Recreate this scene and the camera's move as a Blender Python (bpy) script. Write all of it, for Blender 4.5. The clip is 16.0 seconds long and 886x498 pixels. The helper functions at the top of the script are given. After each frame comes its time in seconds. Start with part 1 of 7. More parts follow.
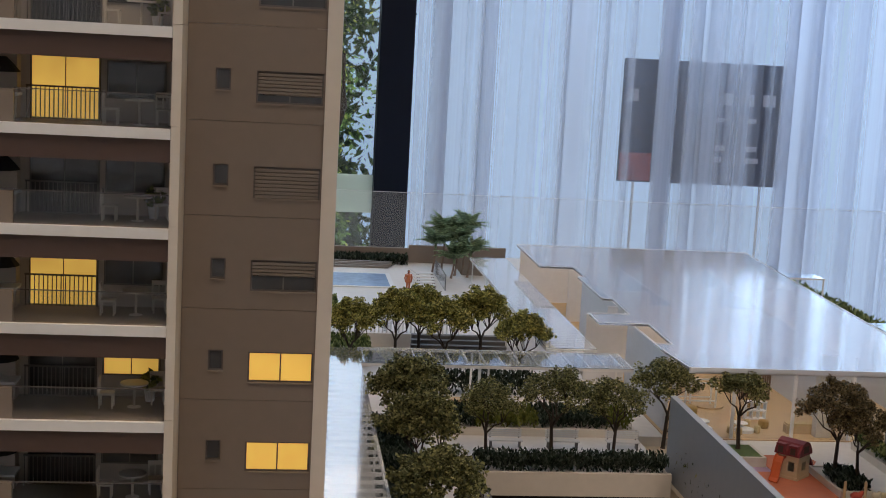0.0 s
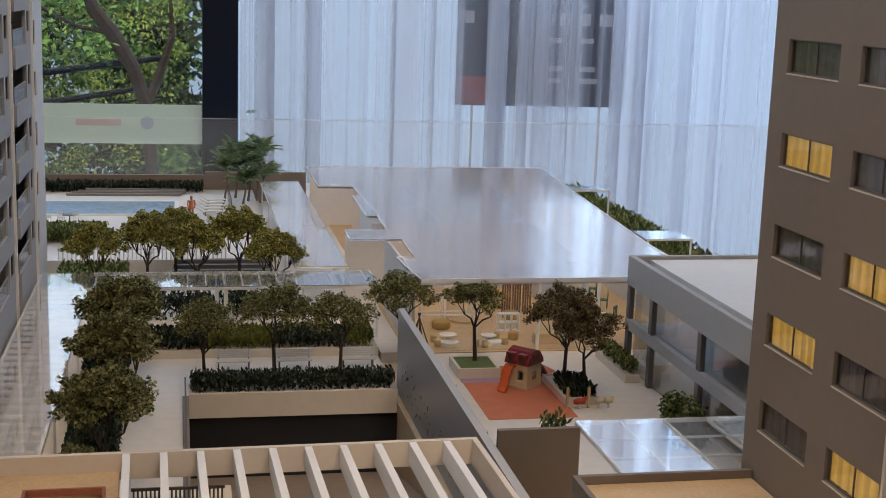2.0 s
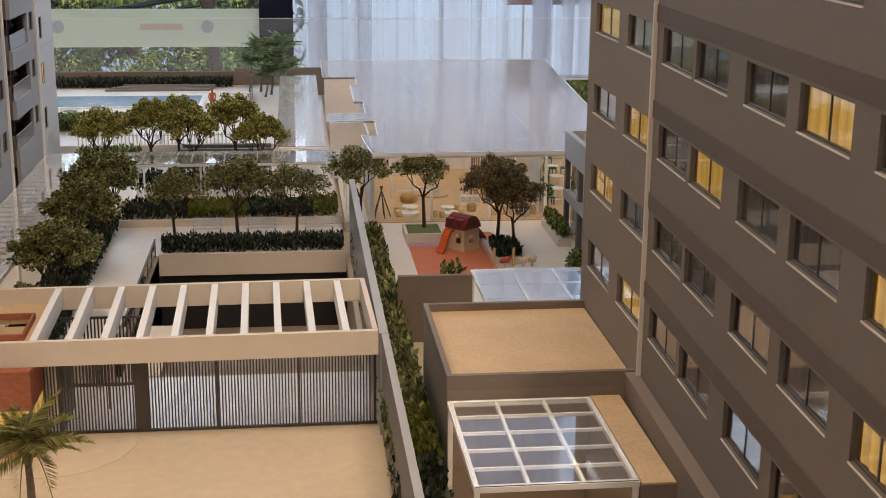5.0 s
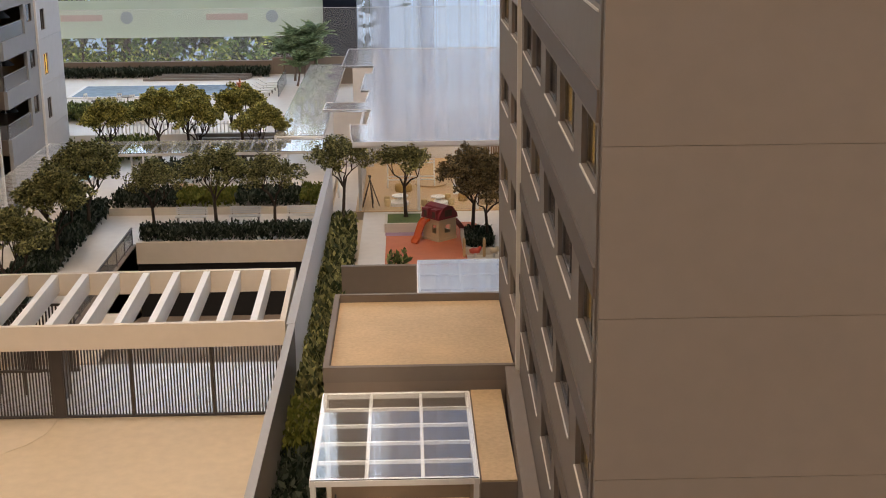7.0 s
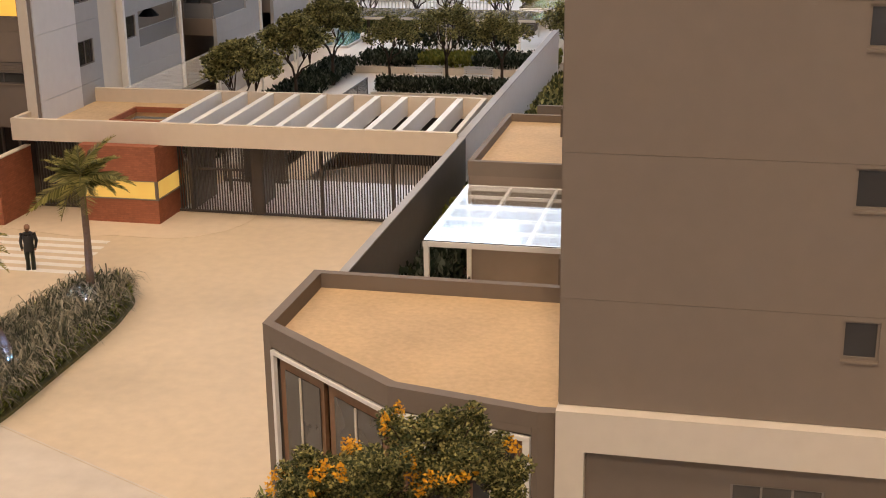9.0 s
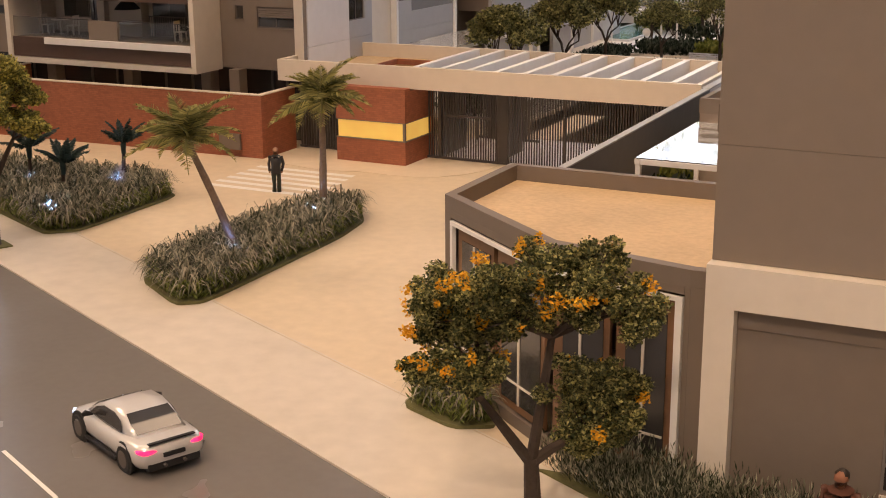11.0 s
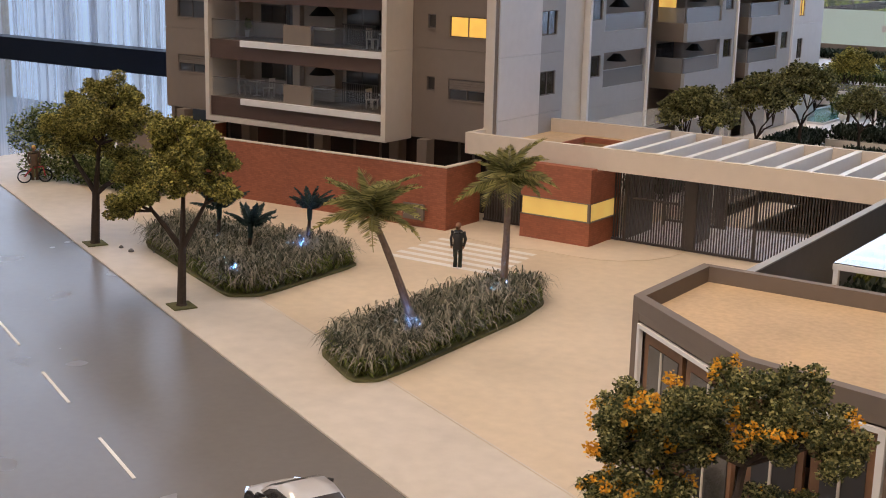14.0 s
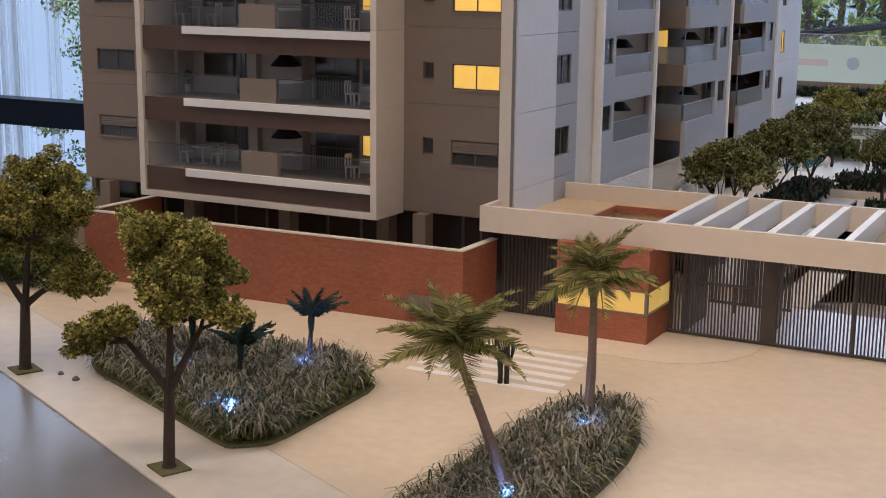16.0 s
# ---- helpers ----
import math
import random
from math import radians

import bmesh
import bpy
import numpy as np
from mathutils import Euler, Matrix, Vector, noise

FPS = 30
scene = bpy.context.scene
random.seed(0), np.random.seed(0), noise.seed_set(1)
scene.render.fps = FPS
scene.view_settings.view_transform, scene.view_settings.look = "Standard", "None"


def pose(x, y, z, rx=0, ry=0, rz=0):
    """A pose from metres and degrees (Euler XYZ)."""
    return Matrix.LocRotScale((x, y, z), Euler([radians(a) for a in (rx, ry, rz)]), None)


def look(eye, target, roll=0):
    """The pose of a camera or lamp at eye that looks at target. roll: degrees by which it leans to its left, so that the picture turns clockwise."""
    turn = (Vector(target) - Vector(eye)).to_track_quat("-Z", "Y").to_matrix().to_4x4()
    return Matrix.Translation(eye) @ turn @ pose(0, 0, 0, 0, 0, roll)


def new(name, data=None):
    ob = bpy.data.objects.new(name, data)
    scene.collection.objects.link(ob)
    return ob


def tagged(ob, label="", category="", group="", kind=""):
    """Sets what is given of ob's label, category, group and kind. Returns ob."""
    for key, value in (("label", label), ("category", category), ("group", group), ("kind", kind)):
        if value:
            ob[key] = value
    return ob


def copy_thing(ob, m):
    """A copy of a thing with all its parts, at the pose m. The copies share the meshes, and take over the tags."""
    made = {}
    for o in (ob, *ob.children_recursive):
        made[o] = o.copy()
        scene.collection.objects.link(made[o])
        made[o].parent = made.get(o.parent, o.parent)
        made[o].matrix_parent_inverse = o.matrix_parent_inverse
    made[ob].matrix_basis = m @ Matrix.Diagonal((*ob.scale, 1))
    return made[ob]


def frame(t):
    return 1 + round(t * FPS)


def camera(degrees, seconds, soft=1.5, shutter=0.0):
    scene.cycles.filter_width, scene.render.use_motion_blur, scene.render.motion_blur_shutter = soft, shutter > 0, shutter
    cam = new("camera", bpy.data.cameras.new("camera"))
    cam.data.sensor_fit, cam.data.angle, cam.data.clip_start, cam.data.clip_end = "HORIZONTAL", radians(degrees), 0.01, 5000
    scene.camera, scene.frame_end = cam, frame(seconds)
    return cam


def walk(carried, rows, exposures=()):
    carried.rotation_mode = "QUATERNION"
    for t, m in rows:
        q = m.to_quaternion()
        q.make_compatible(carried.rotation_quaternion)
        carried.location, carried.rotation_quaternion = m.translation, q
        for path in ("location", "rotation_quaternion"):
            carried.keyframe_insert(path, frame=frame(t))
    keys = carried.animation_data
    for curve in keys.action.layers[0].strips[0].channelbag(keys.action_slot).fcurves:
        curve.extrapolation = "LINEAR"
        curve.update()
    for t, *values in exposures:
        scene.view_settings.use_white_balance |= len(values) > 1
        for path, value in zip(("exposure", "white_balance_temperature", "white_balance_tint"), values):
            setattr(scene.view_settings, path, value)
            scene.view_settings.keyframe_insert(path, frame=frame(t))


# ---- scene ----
# An architectural scale model (1:50) on a table in a glazed showroom.
# Plan numbers are in the model's own building metres; S turns them into true metres.
S = 0.02


def deep(y):
    """True depth of a plan depth: the plan was drawn a touch too shallow."""
    return y * (1.035 if y > 0 else 1.018) * S


def place(v):
    return Vector((v[0] * S, deep(v[1]), v[2] * S))


cam = camera(36.85, 16.0, 1.0)
PATH = [
    (0, (-20.157, -38.820, 21.272), (-18.950, -29.004, 19.791), 3.07),
    (0.5, (-18.074, -38.426, 20.927), (-16.410, -28.681, 19.421), 2.07),
    (1, (-15.086, -37.463, 20.099), (-13.320, -27.751, 18.496), 1.01),
    (1.5, (-12.342, -37.106, 20.159), (-10.510, -27.419, 18.481), 1.75),
    (2, (-10.674, -37.922, 20.061), (-8.733, -28.302, 18.140), 1.90),
    (2.5, (-8.325, -39.736, 20.432), (-6.460, -30.159, 18.240), 1.91),
    (3, (-5.508, -42.181, 20.411), (-3.711, -32.606, 18.157), 1.94),
    (3.5, (-4.516, -44.416, 20.135), (-3.255, -34.760, 17.864), 1.82),
    (4, (-4.371, -45.396, 19.545), (-3.423, -35.772, 16.998), 1.88),
    (4.5, (-4.234, -45.807, 19.703), (-3.418, -36.189, 17.089), 1.43),
    (5, (-2.942, -46.391, 19.760), (-1.845, -36.797, 17.160), 0.50),
    (5.2, (-2.103, -46.484, 19.705), (-0.548, -36.952, 17.112), -0.10),
    (7.3, (6.146, -46.382, 19.726), (5.868, -36.768, 16.988), -0.07),
    (7.5, (7.261, -47.080, 19.529), (6.597, -37.533, 16.629), 0.23),
    (8, (9.864, -49.020, 18.728), (8.388, -39.659, 15.533), -0.79),
    (8.2, (10.495, -49.671, 18.289), (8.802, -40.366, 15.043), -1.15),
    (10.3, (11.134, -49.421, 12.461), (8.311, -40.217, 9.753), 0.63),
    (10.5, (11.552, -49.289, 12.302), (8.393, -40.196, 9.592), 0.01),
    (11, (13.887, -49.708, 11.958), (9.564, -41.109, 9.244), -0.36),
    (11.5, (15.706, -50.902, 11.846), (10.777, -42.641, 9.115), 0.22),
    (12, (16.536, -51.312, 12.337), (11.310, -43.242, 9.586), 0.38),
    (12.5, (16.798, -51.168, 12.444), (11.538, -43.126, 9.676), 1.60),
    (13, (16.589, -50.950, 12.586), (11.223, -42.943, 9.920), 1.92),
    (13.5, (15.542, -50.309, 12.664), (10.063, -42.296, 10.261), 1.54),
    (14, (13.137, -49.112, 12.621), (7.653, -41.074, 10.317), 1.36),
    (14.5, (9.766, -47.458, 12.569), (4.281, -39.374, 10.432), 0.77),
    (15, (6.908, -46.598, 12.579), (1.750, -38.299, 10.449), 0.59),
    (15.5, (4.822, -45.365, 12.232), (-0.242, -36.994, 10.158), 0.59),
    (16, (2.060, -42.662, 12.300), (-2.557, -34.026, 10.272), 0.64),
]
EXPOSURES = [(0.0, -0.62, 6150, 12), (0.5, -0.76, 5950, 11), (1.0, -0.80, 6150, 12), (2.0, -0.6, 6450, 13), (3.5, -0.25, 6750, 14), (5.0, -0.3, 6850, 14), (8.0, -0.2, 6750, 14), (10.5, -0.05, 7550, 22), (12.5, -0.07, 6950, 20), (13.5, -0.1, 6350, 17), (14.5, -0.26, 6080, 16), (15.5, -0.25, 5950, 16), (16.0, -0.24, 5880, 16)]
walk(cam, [(t, look(Vector(eye) * S, Vector(aim) * S, roll)) for t, eye, aim, roll in PATH], EXPOSURES)

# ---- light ----
world = bpy.data.worlds.new("world")
scene.world = world
world.use_nodes = True
wn, wl = world.node_tree.nodes, world.node_tree.links
sky = wn.new("ShaderNodeTexSky")
sky.sky_type, sky.sun_disc, sky.sun_elevation, sky.sun_rotation = "NISHITA", False, radians(78), radians(14)
wl.new(sky.outputs["Color"], wn["Background"].inputs["Color"])
wn["Background"].inputs["Strength"].default_value = 0.12


def area_lamp(name, eye, target, sx, sy, watts, colour):
    data = bpy.data.lights.new(name, "AREA")
    data.shape, data.size, data.size_y, data.energy, data.color = "RECTANGLE", sx * S, sy * S, watts, colour
    ob = new(name, data)
    ob.matrix_world = look(place(eye), place(target))
    return ob


SKY = (0.55, 0.75, 1.0)
WARM = (1.0, 0.78, 0.56)
# daylight of the glazed back wall: behind the curtain, and high over the open panes
area_lamp("window_daylight", (92, 164, 50), (40, 40, 0), 92, 150, 57, SKY)
area_lamp("window_daylight", (-95, 152, 92), (-60, 60, 5), 150, 60, 30, SKY)
# showroom ceiling lamps over and before the street side of the table
LAMPS = ((6, -74, 6, -22, 4, 30), (-4, -26, -6, -14, 0, 16), (-46, -40, -34, -10, 0, 4), (-130, -40, 8, -10, 10, 47), (24, 30, 6, 30, 0, 5.5))
# a narrow ceiling spotlight on the street end of the second tower
beam = bpy.data.lights.new("ceiling_spot_light", "SPOT")
beam.energy, beam.color, beam.spot_size, beam.spot_blend, beam.shadow_soft_size = 175, WARM, radians(24), 0.7, 5 * S
new("ceiling_spot_light", beam).matrix_world = look(place((30, -150, 128)), place((16, -26, 6)))
for x, y, tx, ty, tz, watts in LAMPS:
    area_lamp("ceiling_lamp_light", (x, y, 130), (tx, ty, tz), 26, 26, watts, WARM)
# high sun over the garden outside
sun = bpy.data.lights.new("sun", "SUN")
sun.energy, sun.angle, sun.color = 5.0, radians(0.5), (1.0, 0.95, 0.86)
new("sun", sun).matrix_world = look(Vector((0.3, 1.2, 6.0)), Vector((0, 0, 0)))


# ---- materials ----
def material(name, base, rough=0.6, vary=0.12, grain=3.0, bump=0.15, metal=0.0, tint=None, pieces=0.0, spec=0.5):
    """A surface with grain and stains at two scales; grain counts per building metre."""
    m = bpy.data.materials.new(name)
    m.use_nodes = True
    n, l = m.node_tree.nodes, m.node_tree.links
    bsdf = n["Principled BSDF"]
    co = n.new("ShaderNodeTexCoord")
    fine, broad = n.new("ShaderNodeTexNoise"), n.new("ShaderNodeTexNoise")
    fine.inputs["Scale"].default_value, fine.inputs["Detail"].default_value = grain / S, 4
    broad.inputs["Scale"].default_value, broad.inputs["Detail"].default_value = grain * 0.09 / S, 3
    l.new(co.outputs["Object"], fine.inputs["Vector"])
    l.new(co.outputs["Object"], broad.inputs["Vector"])
    add = n.new("ShaderNodeMath")
    add.operation = "ADD"
    l.new(fine.outputs["Fac"], add.inputs[0])
    l.new(broad.outputs["Fac"], add.inputs[1])
    span = n.new("ShaderNodeMapRange")
    span.inputs["From Min"].default_value, span.inputs["From Max"].default_value = 0.6, 1.4
    l.new(add.outputs[0], span.inputs["Value"])
    mix = n.new("ShaderNodeMix")
    mix.data_type = "RGBA"
    dark = [c * (1 - vary) for c in base]
    light = [min(1, c * (1 + vary)) for c in (tint or base)]
    mix.inputs["A"].default_value, mix.inputs["B"].default_value = (*dark, 1), (*light, 1)
    l.new(span.outputs["Result"], mix.inputs["Factor"])
    out = mix.outputs["Result"]
    if pieces:
        info, hsv, rng = n.new("ShaderNodeObjectInfo"), n.new("ShaderNodeHueSaturation"), n.new("ShaderNodeMapRange")
        rng.inputs["To Min"].default_value, rng.inputs["To Max"].default_value = 1 - pieces, 1 + pieces
        l.new(info.outputs["Random"], rng.inputs["Value"])
        l.new(rng.outputs["Result"], hsv.inputs["Value"])
        l.new(out, hsv.inputs["Color"])
        out = hsv.outputs["Color"]
    l.new(out, bsdf.inputs["Base Color"])
    bsdf.inputs["Metallic"].default_value = metal
    bsdf.inputs["Specular IOR Level"].default_value = spec
    rr = n.new("ShaderNodeMapRange")
    rr.inputs["To Min"].default_value, rr.inputs["To Max"].default_value = max(0.02, rough - 0.08), min(1, rough + 0.08)
    l.new(broad.outputs["Fac"], rr.inputs["Value"])
    l.new(rr.outputs["Result"], bsdf.inputs["Roughness"])
    if bump:
        b = n.new("ShaderNodeBump")
        b.inputs["Strength"].default_value, b.inputs["Distance"].default_value = bump, 0.02 * S
        l.new(fine.outputs["Fac"], b.inputs["Height"])
        l.new(b.outputs["Normal"], bsdf.inputs["Normal"])
    return m


def clear(name, colour, rough=0.03, ior=1.45, milk=0.0):
    """Glass or acrylic; milk adds a little white haze in the sheet."""
    m = bpy.data.materials.new(name)
    m.use_nodes = True
    bsdf = m.node_tree.nodes["Principled BSDF"]
    bsdf.inputs["Base Color"].default_value = (*colour, 1)
    bsdf.inputs["Roughness"].default_value, bsdf.inputs["IOR"].default_value = rough, ior
    bsdf.inputs["Transmission Weight"].default_value = 1.0 - milk
    return m


def glow(name, colour, strength, vary=0.25, grain=0.6):
    m = bpy.data.materials.new(name)
    m.use_nodes = True
    n, l = m.node_tree.nodes, m.node_tree.links
    bsdf = n["Principled BSDF"]
    bsdf.inputs["Base Color"].default_value = (*[c * 0.6 for c in colour], 1)
    bsdf.inputs["Emission Color"].default_value = (*colour, 1)
    co, tex, rng = n.new("ShaderNodeTexCoord"), n.new("ShaderNodeTexNoise"), n.new("ShaderNodeMapRange")
    tex.inputs["Scale"].default_value = grain / S
    l.new(co.outputs["Object"], tex.inputs["Vector"])
    l.new(tex.outputs["Fac"], rng.inputs["Value"])
    rng.inputs["From Min"].default_value, rng.inputs["From Max"].default_value = 0.3, 0.7
    rng.inputs["To Min"].default_value, rng.inputs["To Max"].default_value = strength * (1 - vary), strength * (1 + vary)
    l.new(rng.outputs["Result"], bsdf.inputs["Emission Strength"])
    return m


def drapery(name, colour, strength=0.0):
    """Curtain cloth, fold shading painted in narrow upright stripes; strength adds glow for the room behind."""
    m = bpy.data.materials.new(name)
    m.use_nodes = True
    n, l = m.node_tree.nodes, m.node_tree.links
    bsdf = n["Principled BSDF"]
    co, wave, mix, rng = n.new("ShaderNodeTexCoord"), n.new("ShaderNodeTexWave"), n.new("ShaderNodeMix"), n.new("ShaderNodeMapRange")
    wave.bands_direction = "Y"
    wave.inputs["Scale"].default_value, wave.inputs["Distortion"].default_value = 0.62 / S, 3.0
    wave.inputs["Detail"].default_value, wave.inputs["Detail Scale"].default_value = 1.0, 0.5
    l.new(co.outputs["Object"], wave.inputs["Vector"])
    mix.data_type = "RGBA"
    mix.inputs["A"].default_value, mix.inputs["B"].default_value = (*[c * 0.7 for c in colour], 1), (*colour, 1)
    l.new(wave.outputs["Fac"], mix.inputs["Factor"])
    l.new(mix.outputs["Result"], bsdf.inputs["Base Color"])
    bsdf.inputs["Roughness"].default_value = 0.9
    # the cloth itself glows, dimmer in the painted fold shading
    if strength:
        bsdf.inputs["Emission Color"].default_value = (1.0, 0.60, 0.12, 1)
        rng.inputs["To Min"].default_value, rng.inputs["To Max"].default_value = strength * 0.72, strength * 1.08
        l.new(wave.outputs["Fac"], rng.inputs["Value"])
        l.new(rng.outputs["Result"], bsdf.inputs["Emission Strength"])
    return m


def leafy(name, dark, light, rough=0.7, skew=1.0):
    """Foliage whose leaves differ one by one."""
    m = bpy.data.materials.new(name)
    m.use_nodes = True
    n, l = m.node_tree.nodes, m.node_tree.links
    bsdf = n["Principled BSDF"]
    geo, mix = n.new("ShaderNodeNewGeometry"), n.new("ShaderNodeMix")
    mix.data_type = "RGBA"
    mix.inputs["A"].default_value, mix.inputs["B"].default_value = (*dark, 1), (*light, 1)
    power = n.new("ShaderNodeMath")
    power.operation = "POWER"
    power.inputs[1].default_value = skew
    l.new(geo.outputs["Random Per Island"], power.inputs[0])
    l.new(power.outputs[0], mix.inputs["Factor"])
    l.new(mix.outputs["Result"], bsdf.inputs["Base Color"])
    bsdf.inputs["Roughness"].default_value = rough
    bsdf.inputs["Specular IOR Level"].default_value = 0.3
    thin, both, gain = n.new("ShaderNodeBsdfTranslucent"), n.new("ShaderNodeMixShader"), n.new("ShaderNodeHueSaturation")
    gain.inputs["Value"].default_value = 1.5
    l.new(mix.outputs["Result"], gain.inputs["Color"])
    l.new(gain.outputs["Color"], thin.inputs["Color"])
    both.inputs[0].default_value = 0.35
    l.new(bsdf.outputs[0], both.inputs[1]), l.new(thin.outputs[0], both.inputs[2])
    l.new(both.outputs[0], n["Material Output"].inputs["Surface"])
    return m


def brickwork(name, base, joint):
    """Small bricks with thin joints, laid on upright walls of either direction."""
    m = material(name, base, 0.78, 0.15, 6, 0.3)
    n, l = m.node_tree.nodes, m.node_tree.links
    bsdf = n["Principled BSDF"]
    old = bsdf.inputs["Base Color"].links[0].from_socket
    co, sep, add, com, tex, mix = n.new("ShaderNodeTexCoord"), n.new("ShaderNodeSeparateXYZ"), n.new("ShaderNodeMath"), n.new("ShaderNodeCombineXYZ"), n.new("ShaderNodeTexBrick"), n.new("ShaderNodeMix")
    l.new(co.outputs["Object"], sep.inputs[0])
    l.new(sep.outputs["X"], add.inputs[0]), l.new(sep.outputs["Y"], add.inputs[1])
    l.new(add.outputs[0], com.inputs["X"]), l.new(sep.outputs["Z"], com.inputs["Y"])
    l.new(com.outputs[0], tex.inputs["Vector"])
    tex.inputs["Scale"].default_value = 1.0 / S
    tex.inputs["Brick Width"].default_value, tex.inputs["Row Height"].default_value = 0.26, 0.085
    tex.inputs["Mortar Size"].default_value, tex.inputs["Mortar Smooth"].default_value = 0.012, 0.3
    tex.inputs["Color1"].default_value, tex.inputs["Color2"].default_value = (0.88, 0.86, 0.86, 1), (1.12, 1.10, 1.08, 1)
    tex.inputs["Mortar"].default_value = (*joint, 1)
    mix.data_type, mix.blend_type = "RGBA", "MULTIPLY"
    mix.inputs["Factor"].default_value = 1.0
    l.new(old, mix.inputs["A"]), l.new(tex.outputs["Color"], mix.inputs["B"])
    l.new(mix.outputs["Result"], bsdf.inputs["Base Color"])
    return m


